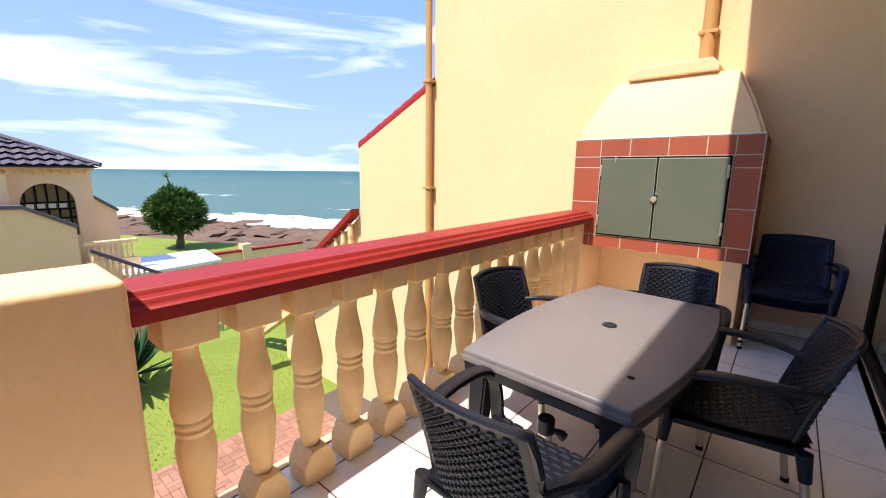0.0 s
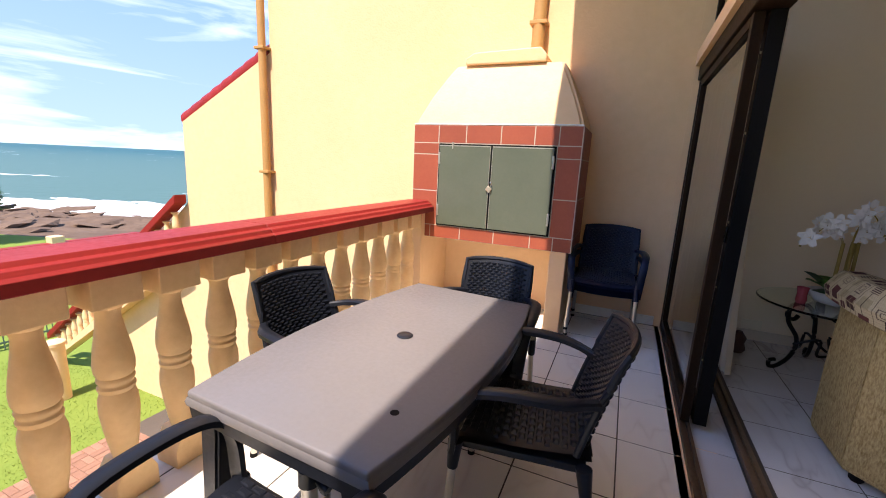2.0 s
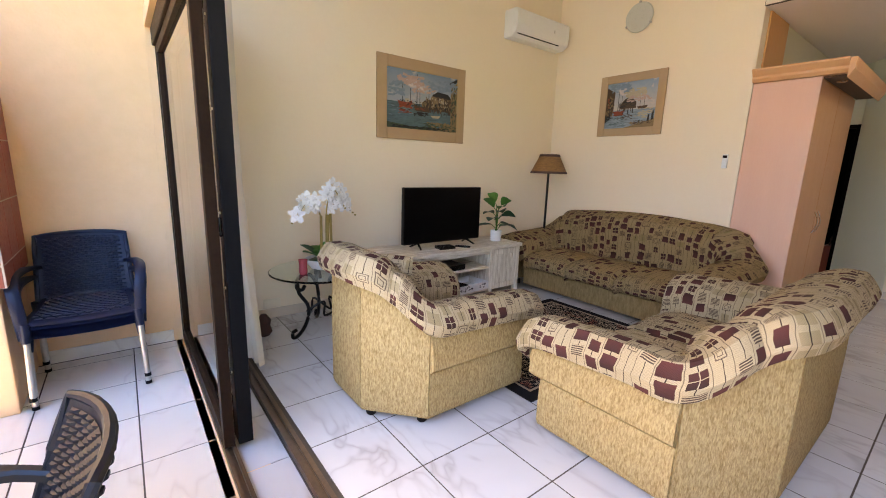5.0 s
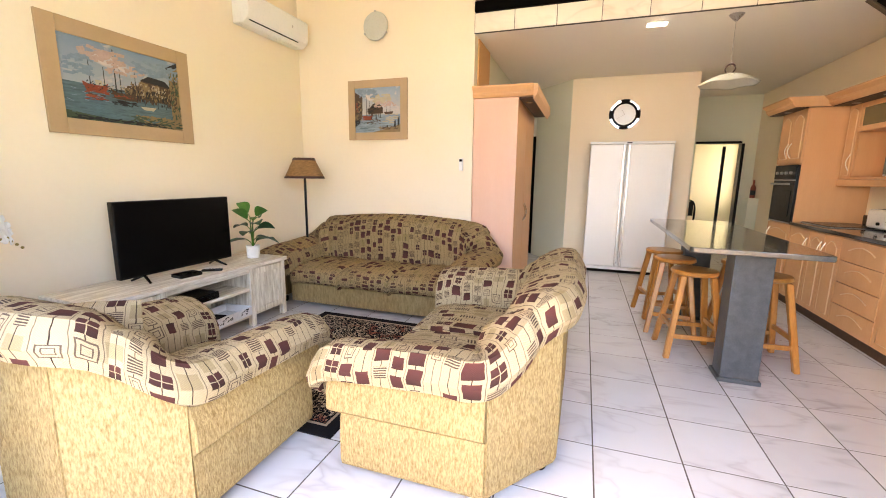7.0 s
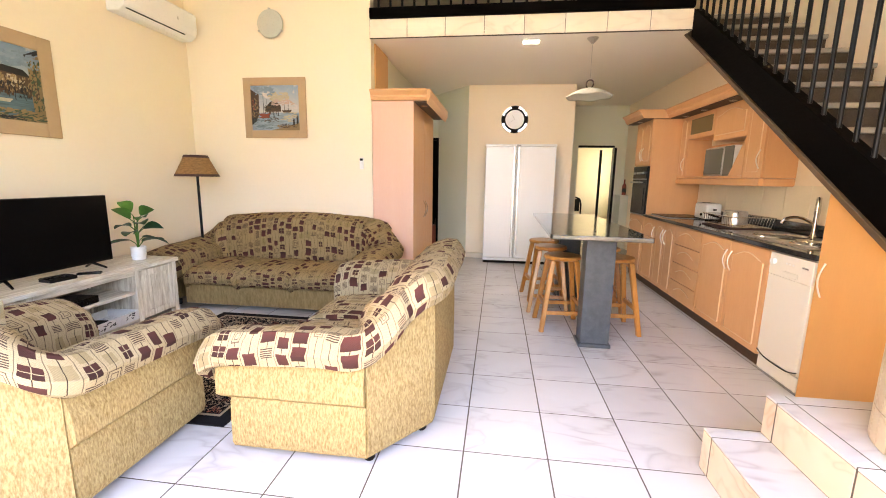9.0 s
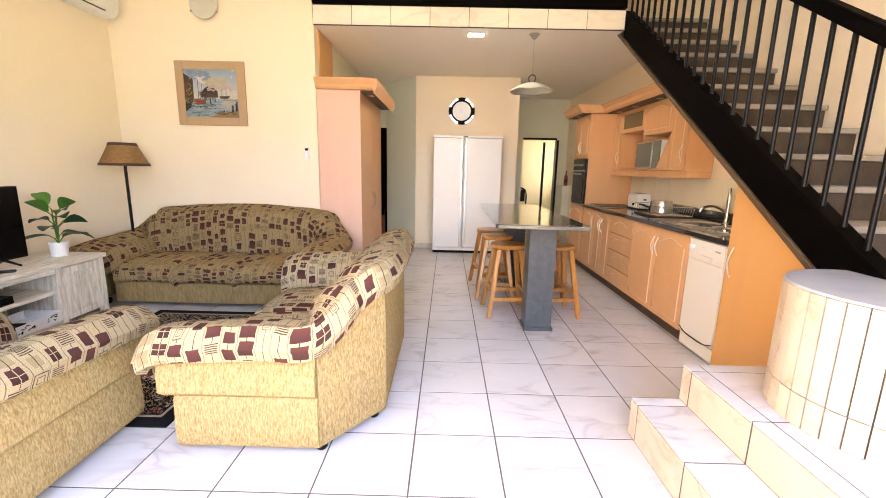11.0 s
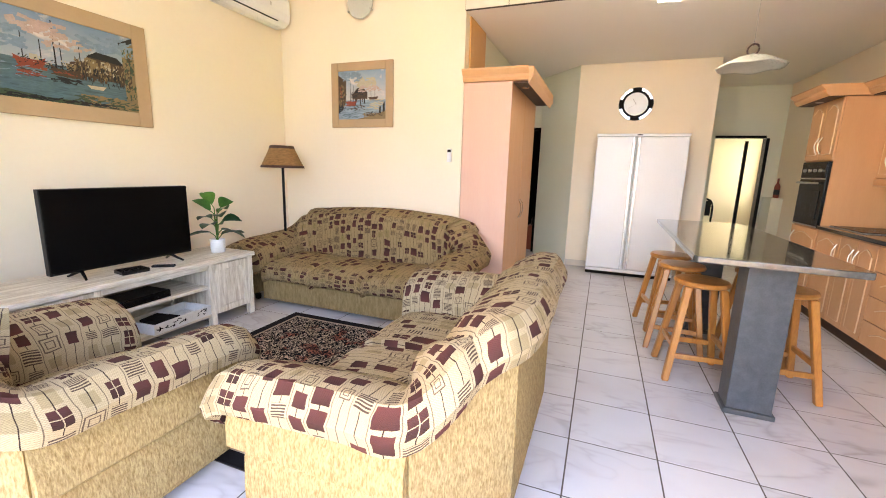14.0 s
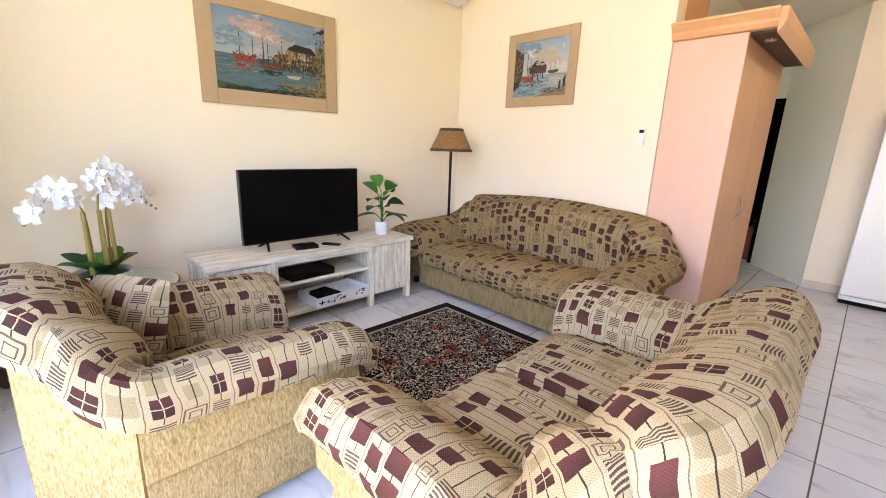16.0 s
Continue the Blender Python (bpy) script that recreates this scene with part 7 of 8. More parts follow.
            for k in range(4):
                bm.faces.new((f[k], f[(k + 1) % 4], g[(k + 1) % 4], g[k]))
    part("seat_weave", bm, material, t, "raised woven-look strips")["kind"] = "stuff"
    part("seat_rail", box(-0.225, 0.225, -0.21, 0.215, 0.385, 0.412, 0.008), material, t)
    for sx in (-1, 1):
        pts = smooth_path([(sx * (half - 0.02), -0.24, 0.615), (sx * 0.25, -0.12, 0.635), (sx * 0.268, 0.06, 0.64), (sx * 0.265, 0.17, 0.615), (sx * 0.255, 0.215, 0.54), (sx * 0.245, 0.22, 0.42), (sx * 0.243, 0.225, 0.385)], 5)
        bm = bmesh.new()
        rows = []
        for i, p in enumerate(pts):
            d = (pts[min(i + 1, len(pts) - 1)] - pts[max(i - 1, 0)]).normalized()
            up = Vector((1, 0, 0)).cross(d).normalized()
            w = 0.026 if i > 3 else 0.02
            rows.append([bm.verts.new(p + Vector((1, 0, 0)) * a * w + up * b * 0.012) for a, b in ((1, -1), (1, 0.4), (0.6, 1), (-0.6, 1), (-1, 0.4), (-1, -1))])
        for a, b in zip(rows, rows[1:]):
            for k in range(6):
                bm.faces.new((a[k], a[(k + 1) % 6], b[(k + 1) % 6], b[k]))
        bm.faces.new(rows[0])
        bm.faces.new(rows[-1])
        part("arm", bm, material, t)
        for y, dy in ((0.215, 0.025), (-0.20, -0.06)):
            lg_ = part("leg", tube([(sx * 0.235, y, 0.40), (sx * 0.245, y + dy, 0.012)], 0.0145, 12), "aluminium", t, "aluminium tube leg")
            part("leg_cap", tube([(sx * 0.2455, y + dy * 1.02, 0.0), (sx * 0.2448, y + dy, 0.02)], 0.0165, 12), "black_seal", lg_)
            part("leg_socket", tube([(sx * 0.2345, y, 0.415), (sx * 0.2385, y + dy * 0.25, 0.315)], [0.026, 0.019], 10), material, lg_)
    return t


c0 = patio_chair("charcoal woven-look plastic armchair with aluminium legs at the patio table", (-0.15, 1.93, 0), 98)
for x, y, a in ((-0.99, 1.86, -101), (-0.51, 2.44, 182), (-0.60, 1.00, -3)):
    copy_thing(c0, pose(x, y, 0, 0, 0, a))
s0 = patio_chair("navy woven-look plastic armchair at the bottom of a stack", (0.02, 4.06, 0), 180, "chair_blue", "stacked chairs", 0.225)
s1 = copy_thing(s0, pose(0.02, 4.035, 0.06, 0, 0, 180))
tagged(s1, "navy woven-look plastic armchair stacked on another")

# balustrade: red coping on turned balusters
bl = thing("balustrade", "orange turned balustrade with a red moulded coping", "balustrade", (-1.59, 0, 0))
sec = [(-0.15, 0.905), (-0.15, 0.95), (-0.13, 0.957), (-0.125, 0.975), (-0.10, 0.982), (-0.095, 0.998), (0.095, 0.998), (0.10, 0.982), (0.125, 0.975), (0.13, 0.957), (0.15, 0.95), (0.15, 0.905)]
part("coping", prism(sec, "y", 0.25, 1.985, 0.003, 1), "red_paint", bl, "red painted coping")
part("coping", prism(sec, "y", 1.987, 3.79, 0.003, 1), "red_paint", bl, "red painted coping")
prof = [(0.037, 0.148), (0.039, 0.165), (0.049, 0.22), (0.058, 0.29), (0.065, 0.36), (0.064, 0.405), (0.057, 0.435), (0.055, 0.443), (0.060, 0.452), (0.061, 0.462), (0.055, 0.470), (0.055, 0.476), (0.060, 0.484), (0.061, 0.494), (0.056, 0.503),
        (0.064, 0.52), (0.066, 0.555), (0.059, 0.61), (0.048, 0.67), (0.040, 0.72), (0.039, 0.745), (0.044, 0.765), (0.065, 0.78), (0.069, 0.792)]
bal_body = mesh_of("baluster", lathe(prof, 20), "baluster", True)
bal_foot = mesh_of("baluster_foot", prism([(-0.076, 0.0), (0.076, 0.0), (0.076, 0.085), (0.062, 0.115), (0.040, 0.155), (-0.040, 0.155), (-0.062, 0.115), (-0.076, 0.085)], "x", -0.07, 0.07, 0.006), "baluster", True)
bal_head = mesh_of("baluster_head", box(-0.083, 0.083, -0.083, 0.083, 0.785, 0.906, 0.006), "baluster", True)
for k in range(15):
    y = 0.415 + 0.2245 * k
    if y > 3.70:
        break
    b_ = new("baluster", bal_body)
    b_.parent = bl
    b_.matrix_local = pose(0.02, y, 0)
    for me in (bal_foot, bal_head):
        c = new(me.name, me)
        c.parent = b_
part("end_post", box(-0.07, 0.07, 3.72, 3.79, 0.0, 0.904, 0.006), "plaster_out", bl)

# built-in barbecue
br = thing("braai", "built-in plaster barbecue with terracotta tile surround", "barbecue", (-0.955, 3.81, 0))
W2, DEEP = 0.695, 0.638
part("firebox", box(-W2, W2, 0.01, DEEP, 0.68, 1.645), "plaster_out", br, "", False)
part("leg_wall", box(W2 - 0.15, W2 - 0.02, 0.0, DEEP, 0.0, 0.679, 0.008), "plaster_out", br)
part("leg_wall", box(-W2, -W2 + 0.10, 0.0, DEEP, 0.0, 0.679, 0.008), "plaster_out", br)
part("back_wall", box(-W2 + 0.101, W2 - 0.151, 0.55, DEEP, 0.0, 0.679), "plaster_out", br, "", False)
bm = bmesh.new()
lo = [(-W2, 0.0), (W2, 0.0), (W2, DEEP), (-W2, DEEP)]
levels = [(1.646, 1.0, 0.0), (1.70, 0.985, 0.015), (1.90, 0.87, 0.12), (2.08, 0.745, 0.24), (2.17, 0.68, 0.31)]
rows = []
for z, s, fy in levels:
    rows.append([bm.verts.new((x * s - 0.02 * (1 - s), fy if y < 0.3 else DEEP, z)) for x, y in lo])
for a, b in zip(rows, rows[1:]):
    for k in range(4):
        bm.faces.new((a[k], a[(k + 1) % 4], b[(k + 1) % 4], b[k]))
bm.faces.new(rows[0])
bm.faces.new(rows[-1])
bmesh.ops.recalc_face_normals(bm, faces=bm.faces)
bmesh.ops.bevel(bm, geom=[e for e in bm.edges if abs(e.verts[0].co.z - e.verts[1].co.z) > 0.01], offset=0.025, segments=3, affect="EDGES")
part("hood", bm, "plaster_out", br, "tapered cream plaster hood")
part("hood_cap", prism([(-0.375, 2.172), (0.325, 2.172), (0.325, 2.225), (0.27, 2.285), (-0.30, 2.27), (-0.375, 2.225)], "y", 0.27, DEEP, 0.012), "plaster_out", br)
part("tile_bed", box(-W2 - 0.0085, W2 + 0.0135, -0.0125, 0.60, 0.680, 1.642), "grout_light", br, "", False)
part("white_line", box(-W2 - 0.008, W2 + 0.008, -0.016, 0.0, 1.6435, 1.655, 0.003), "white_pot", br, "white jointing line under the hood")
tile_list = []
x_cut = [-W2 - 0.01, -0.468, -0.218, 0.08, 0.349, 0.535, W2 + 0.01]
for a, b in zip(x_cut, x_cut[1:]):
    tile_list.append((a, b, 1.495, 1.643))
x_cut = [-W2 - 0.01, -0.52, -0.235, 0.07, 0.377, 0.56, W2 + 0.01]
for a, b in zip(x_cut, x_cut[1:]):
    tile_list.append((a, b, 0.678, 0.79))
for z0, z1 in ((0.79, 1.09), (1.09, 1.40), (1.40, 1.495)):
    tile_list.append((-W2 - 0.01, -0.462, z0, z1))
    tile_list.append((0.527, W2 + 0.01, z0, z1))
for a, b, c, d in tile_list:
    part("tile", box(a + 0.003, b - 0.003, -0.014, -0.0045, c + 0.003, d - 0.003, 0.0025, 1), "red_tile", br, "", False)
for y0, y1 in ((-0.003, 0.2), (0.2, 0.4), (0.4, 0.6)):
    for z0, z1 in ((0.68, 0.79), (0.79, 1.09), (1.09, 1.40), (1.40, 1.643)):
        part("tile", box(W2 + 0.0065, W2 + 0.015, y0 + 0.002, y1 - 0.002, z0 + 0.002, z1 - 0.002, 0.0025, 1), "red_tile", br, "", False)
# plate coloured black for the shade in the gaps round the doors
gap_plate = part("door_frame", box(-0.458, 0.523, -0.022, -0.0145, 0.794, 1.491, 0.002), "black_seal", br, "", False)
for a, b in ((-0.446, 0.008), (0.020, 0.510)):
    d = part("door", box(a, b, -0.034, -0.0225, 0.806, 1.479, 0.003), "green_steel", br, "green painted steel door")
    for z in (0.93, 1.37):
        hx = a - 0.008 if a < 0 else b - 0.010
        part("hinge", box(hx, hx + 0.018, -0.042, -0.0345, z - 0.05, z + 0.05, 0.003), "bare_steel", d)
    part("worn_edge", box(a + 0.004, b - 0.004, -0.0355, -0.0342, 1.470, 1.477), "bare_steel", d, "", False)
    part("worn_edge", box(b - 0.005 if a < 0 else a + 0.002, b - 0.002 if a < 0 else a + 0.005, -0.0355, -0.0342, 0.81, 1.470), "bare_steel", d, "", False)
part("drip_clip", box(-0.33, -0.32, -0.040, -0.022, 1.45, 1.505), "bare_steel", br, "", False)
lk = thing("padlock", "brass padlock on the barbecue doors", "padlock", (-0.925, 3.765, 1.16))
bm = box(-0.022, 0.022, -0.008, 0.008, -0.05, -0.01, 0.004)
bmesh.ops.rotate(bm, verts=bm.verts, matrix=Matrix.Rotation(radians(35), 3, "Y"))
part("body", bm, "brass", lk)
part("shackle", tube([(0.014 * math.cos(k * math.pi / 8) - 0.005, 0, 0.012 + 0.018 * math.sin(k * math.pi / 8)) for k in range(-3, 12)], 0.0035, 8), "chrome", lk)
for x, z0, r in ((-4.03, -3.0, 0.045), (-0.78, 2.25, 0.055)):
    dp = thing("downpipe", "ochre painted downpipe with brackets on the party wall", "pipe", (x, 4.38, 0))
    part("pipe", tube([(0, 0, z0), (0, 0, 6.4)], r, 14), "pipe_paint", dp)
    for z in (1.12, 2.55, 4.2):
        if z > z0 + 0.2:
            part("bracket", box(-0.075, 0.075, -0.055, 0.068, z - 0.015, z + 0.015, 0.004), "pipe_paint", dp)
    if x > -2:
        part("cowl", box(-0.06, 0.06, -0.04, 0.06, 2.24, 2.30, 0.004), "pipe_paint", dp)

# ---------------------------------------------------------------- garden, neighbours, shore
GZ = -2.85
# the coast runs aslant: out is the way to the sea, along follows the shore
OUT, ALONG = Vector((-0.35, 0.937, 0.0)).normalized(), Vector((0.937, 0.35, 0.0)).normalized()


def shore_point(d, e, lift=0.0):
    z = GZ - min(1.0, max(0.0, d - 17.0) / 28.0) ** 1.2 * 3.6
    return OUT * d + ALONG * e + Vector((0, 0, z + lift))


gd = bmesh.new()
outs = [-2500, -300, -60, -20, 0, 9, 16.4, 18.2, 20, 22.5, 25, 28, 31, 34, 38, 42, 46, 52, 60]
alongs = [-2500, -400, -150, -80, -50, -30, -20, -12, -5, 5, 20, 60, 200, 2500]
vv = [[gd.verts.new(shore_point(d, e)) for e in alongs] for d in outs]
for i in range(len(outs) - 1):
    for j in range(len(alongs) - 1):
        gd.faces.new((vv[i][j], vv[i + 1][j], vv[i + 1][j + 1], vv[i][j + 1])).material_index = 0 if outs[i + 1] < 19 else 1
solid("ground", gd, ["grass", "rock"], "green lawn running down to brown shore rock", "ground", "structure")
bm = bmesh.new()
bm.faces.new([bm.verts.new(p) for p in ((-40, -4500, 0), (-40, 4500, 0), (-4800, 4500, 0), (-4800, -4500, 0))])
sea = solid("water", bm, "sea", "blue green sea with white surf breaking at the shore", "sea", "structure")
sea.matrix_world = pose(0, 0, -6.3, 0, 0, math.degrees(math.atan2(-OUT.y, -OUT.x)))
# shore rocks
rng = random.Random(3)
rk = bmesh.new()
for k in range(420):
    d, e = rng.uniform(19, 47), rng.uniform(-85, 15)
    s = rng.uniform(0.3, 1.5)
    m = Matrix.LocRotScale(shore_point(d, e, 0.02 * s), Euler((rng.uniform(-0.2, 0.2), rng.uniform(-0.2, 0.2), rng.uniform(0, 6))), (s * rng.uniform(1.0, 2.4), s, s * rng.uniform(0.10, 0.26)))
    made = bmesh.ops.create_icosphere(rk, subdivisions=1, radius=1.0, matrix=m)["verts"]
    for v in made:
        v.co += Vector((rng.uniform(-0.15, 0.15), rng.uniform(-0.15, 0.15), rng.uniform(-0.05, 0.05))) * s
solid("shore_rocks", rk, "rock", "flat brown rocks scattered along the shore", "rocks", "stuff")
# lawn blades near the house and a coarse verge
gb = bmesh.new()
for k in range(9000):
    x, y = rng.uniform(-10.5, -6.4), rng.uniform(0.3, 4.45)
    h, a = rng.uniform(0.014, 0.03), rng.uniform(0, 6.28)
    dx, dy = math.cos(a) * 0.006, math.sin(a) * 0.006
    gb.faces.new([gb.verts.new((x - dx, y - dy, GZ)), gb.verts.new((x + dx, y + dy, GZ)), gb.verts.new((x + rng.uniform(-0.025, 0.025), y + rng.uniform(-0.025, 0.025), GZ + h))])
solid("grass_blades", gb, "grass", "short mown grass blades on the lawn", "grass", "stuff")
# brick paved path under the balcony
path_bed = solid("pavement", box(-6.35, -1.4, -3.0, 4.48, GZ, GZ + 0.03), "grout", "red brown brick paved path beside the lawn", "pavement", "structure")
paver_me = mesh_of("paver", box(-0.098, 0.098, -0.048, 0.048, 0.0, 0.05, 0.004, 1), "paver")
n_p = 0
for i in range(14):
    for j in range(20):
        x, y = -6.25 + 0.2 * (j % 20), 1.0 + 0.2 * i
        if x > -4.4 or y > 4.3:
            continue
        for q in (0, 1):
            o = new("paver", paver_me)
            o.parent = path_bed
            o.matrix_local = pose(x, y - 0.05 + 0.1 * q, GZ + 0.01 + rng.uniform(0, 0.004)) if (i + j) % 2 else pose(x - 0.05 + 0.1 * q, y, GZ + 0.01 + rng.uniform(0, 0.004), 0, 0, 90)
            n_p += 1

# outer stair balustrade against the party wall
ob_ = thing("outer_balustrade", "orange sloping stair balustrade with a red coping by the party wall", "balustrade", (0, 0, 0))
part("coping", prism([(-5.66, 0.60), (-5.66, 0.72), (-9.8, -2.25), (-9.8, -2.37)], "y", 4.25, 4.43, 0.01), "red_paint", ob_)
for k in range(19):
    x = -5.8 - 0.21 * k
    z = 0.58 - 0.717 * (-5.66 - x)
    b_ = new("baluster", bal_body)
    b_.parent = ob_
    b_.matrix_local = Matrix.LocRotScale((x, 4.34, z - 0.66), None, (0.8, 0.8, 0.80))
part("stringer", prism([(-5.66, 0.02), (-5.66, -0.3), (-9.8, -2.85), (-9.8, -2.82)], "y", 4.22, 4.44), "plaster_out", ob_, "", False)
gp = thing("garden_post", "short rounded orange post on the lawn", "post", (-8.16, 3.70, GZ))
part("shaft", lathe([(0.13, 0.0), (0.13, 0.95), (0.15, 0.97), (0.15, 1.02), (0.03, 1.06)], 20), "plaster_out", gp)

# steel palisade fence across the lawn
fe = thing("fence", "green grey steel picket fence on the lawn", "fence", (-11.2, 0, GZ))
for k in range(56):
    y = 0.2 + 0.10 * k
    part("picket", box(-0.01, 0.01, y - 0.008, y + 0.008, 0.0, 1.25), "fence_green", fe, "", False)
for z in (0.15, 1.12):
    part("rail", box(0.011, 0.03, 0.1, 5.8, z - 0.02, z + 0.02), "fence_green", fe, "", False)
for y in (0.15, 2.9, 5.7):
    part("post", box(0.031, 0.10, y - 0.035, y + 0.035, 0.0, 1.35), "fence_green", fe, "", False)


def spiky_plant(at, n, size, seed, label):
    r = random.Random(seed)
    t = thing("aloe", label, "plant", at)
    part("trunk", lathe([(0.16, 0.0), (0.14, 0.2), (0.12, 0.32)], 12), "bark", t)
    for k in range(n):
        a, e = r.uniform(0, 6.28), r.uniform(0.05, 1.2)
        s = size * r.uniform(0.7, 1.1)
        bm = bmesh.new()
        leaf_blade(bm, (0, 0, 0.28), (math.cos(a) * math.cos(e) * s, math.sin(a) * math.cos(e) * s, 0.28 + math.sin(e) * s), 0.055, -0.05 * s, 0.4)
        part("leaf", bm, "leaf_dark", t)


spiky_plant((-9.3, 1.75, GZ), 80, 1.15, 5, "dark spiky aloe clump on the lawn edge")
spiky_plant((-9.9, 0.85, GZ), 26, 0.6, 6, "smaller spiky aloe clump in the flower bed")

# pandanus-like tree: forked trunk, tufts of narrow leaves
tr = thing("tree", "round dark green tree with tufted leaves on the lawn", "tree", (-25.0, 7.65, GZ))
part("trunk", tube(smooth_path([(0, 0, 0), (0.05, 0.05, 0.5), (-0.1, 0.15, 1.1), (0, 0.1, 1.6)], 5), [0.20] * 5 + [0.16] * 5 + [0.13] * 6, 12), "bark", tr)
rng = random.Random(21)
tips = []
for k in range(16):
    a, e = rng.uniform(0, 6.28), rng.uniform(0.15, 1.45)
    L = rng.uniform(1.0, 1.9)
    p = (math.cos(a) * math.cos(e) * L, 0.1 + math.sin(a) * math.cos(e) * L, 1.1 + math.sin(e) * L * 0.9)
    part("limb", tube(smooth_path([(0, 0.1, 1.0 + 0.4 * rng.random()), (p[0] * 0.5, p[1] * 0.5, p[2] * 0.75 + 0.2), p], 4), [0.08] * 4 + [0.05] * 5, 7), "bark", tr)
    tips.append(p)
crown = bmesh.new()
for k in range(420):
    while True:
        v = Vector((rng.uniform(-1, 1), rng.uniform(-1, 1), rng.uniform(-1, 1)))
        if 0.5 < v.length < 1:
            break
    taper = 1.0 - 0.34 * max(0.0, v.z) - 0.12 * max(0.0, -v.z)
    swell = 1.0 + 0.13 * noise.noise(v * 2.4)
    c = Vector((v.x * 1.42 * taper * swell, v.y * 1.40 * taper * swell, 1.98 + v.z * 1.14 * swell))
    out = (c - Vector((0, 0.1, 1.7))).normalized()
    for q in range(24):
        d = (out * 0.8 + Vector((rng.uniform(-1, 1), rng.uniform(-1, 1), rng.uniform(-0.6, 1)))).normalized() * rng.uniform(0.26, 0.46)
        side = d.cross(Vector((rng.uniform(-1, 1), rng.uniform(-1, 1), 1))).normalized() * 0.026
        b, m_1 = c + d * 0.12, c + d * 0.6
        crown.faces.new([crown.verts.new(b - side), crown.verts.new(b + side), crown.verts.new(m_1 + side), crown.verts.new(c + d), crown.verts.new(m_1 - side)])
part("crown", crown, "tree_leaf", tr, "dense tufts of narrow dark leaves", False)["kind"] = "stuff"
bm = bmesh.new()
for q in range(46):
    c = Vector((0.0, -0.30, 3.78))
    d = Vector((rng.uniform(-1, 1), rng.uniform(-1, 1), rng.uniform(-0.3, 1))).normalized() * rng.uniform(0.3, 0.5)
    side = d.cross(Vector((0.3, 0.2, 1))).normalized() * 0.025
    bm.faces.new([bm.verts.new(c - side), bm.verts.new(c + side), bm.verts.new(c + d)])
part("top_tuft", bm, "tree_leaf", tr, "", False)
part("top_limb", tube([(0, 0.0, 2.6), (0, -0.1, 3.3), (0, -0.30, 3.8)], [0.06, 0.045, 0.03], 7), "bark", tr)

# white shade canopy over the braai corner below
cp = thing("canopy", "flat white canopy on slim posts over garden seats", "canopy", (-13.4, 3.95, GZ))
part("roof_sheet", prism([(-1.35, -1.5), (1.0, -1.35), (0.7, 0.95), (-1.3, 1.25)], "z", 1.52, 1.60, 0.01), "canopy_white", cp)
for x, y in ((-1.2, -1.0), (0.8, -0.85), (0.55, 0.8), (-1.15, 1.1)):
    part("post", tube([(x, y, 0), (x, y, 1.52)], 0.04, 10), "aluminium", cp)
gt2 = thing("garden_bench", "dark timber bench under the white canopy", "bench", (-13.4, 3.9, GZ))
part("seat", box(-0.7, 0.7, -0.2, 0.2, 0.40, 0.45, 0.005), "dark_brown", gt2)
part("backrest", box(-0.7, 0.7, 0.17, 0.2, 0.55, 0.9, 0.005), "dark_brown", gt2)
for x in (-0.6, 0.6):
    part("leg", box(x - 0.03, x + 0.03, -0.18, 0.18, 0.0, 0.40, 0.004), "dark_brown", gt2)
lw = thing("garden_wall", "low orange garden wall with a red coping", "wall", (-18.5, 0, GZ))
part("wall", box(-0.1, 0.1, 5.0, 11.0, 0.0, 0.62), "plaster_out", lw, "", False)
part("coping", box(-0.16, 0.16, 5.0, 11.0, 0.62, 0.72, 0.02), "red_paint", lw)
part("post", box(-0.2, 0.2, 8.0, 8.4, 0.0, 0.95, 0.02), "plaster_out", lw)

# neighbouring house with arched window, hipped roof, sloping parapet and balustrade
HX = -14.0
hs = thing("house", "orange neighbouring house with a grey tiled roof and arched window", "house", (HX, -0.2, GZ))
z0 = -GZ
arch_c, arch_r = 1.73, 0.50
bm = bmesh.new()
top_z, left, right, sill = z0 + 1.30, -6.0, 2.60, z0 - 0.35
n = 18
arc = [(arch_c + arch_r * 1.0 * math.cos(math.pi * k / n), z0 + 0.47 + arch_r * math.sin(math.pi * k / n)) for k in range(n + 1)]
outer = [(left, 0), (arch_c - arch_r, 0), (arch_c - arch_r, z0 + 0.47)]
f1 = [(left, 0.0), (arch_c - arch_r, 0.0)] + [(arch_c - arch_r, z0 + 0.47)] + [(arch_c - arch_r, top_z), (left, top_z)]
add_prism(bm, f1, "x", -0.25, 0.0)
f2 = [(arch_c + arch_r, 0.0), (right, 0.0), (right, top_z), (arch_c + arch_r, top_z)]
add_prism(bm, f2, "x", -0.25, 0.0)
for k in range(n):
    a, b = arc[k], arc[k + 1]
    add_prism(bm, [(b[0], b[1]), (a[0], a[1]), (a[0], top_z), (b[0], top_z)], "x", -0.25, 0.0)
add_prism(bm, [(arch_c - arch_r, 0.0), (arch_c + arch_r, 0.0), (arch_c + arch_r, sill), (arch_c - arch_r, sill)], "x", -0.25, 0.0)
part("wall", bm, "plaster_out", hs, "", False)
part("side_wall", box(-9.0, -0.25, 2.35, 2.60, 0.0, top_z), "plaster_out", hs, "", False)
part("cornice", box(-9.1, 0.08, -6.0, 2.68, top_z, top_z + 0.06), "plaster_out", hs, "", False)
for k in range(30):
    y = 2.55 - 0.16 * k
    part("dentil", box(0.0, 0.06, y - 0.035, y + 0.035, top_z - 0.09, top_z), "plaster_out", hs, "", False)
bm = bmesh.new()
e_z, eave_y, eave_x = top_z + 0.06, 2.80, 0.20
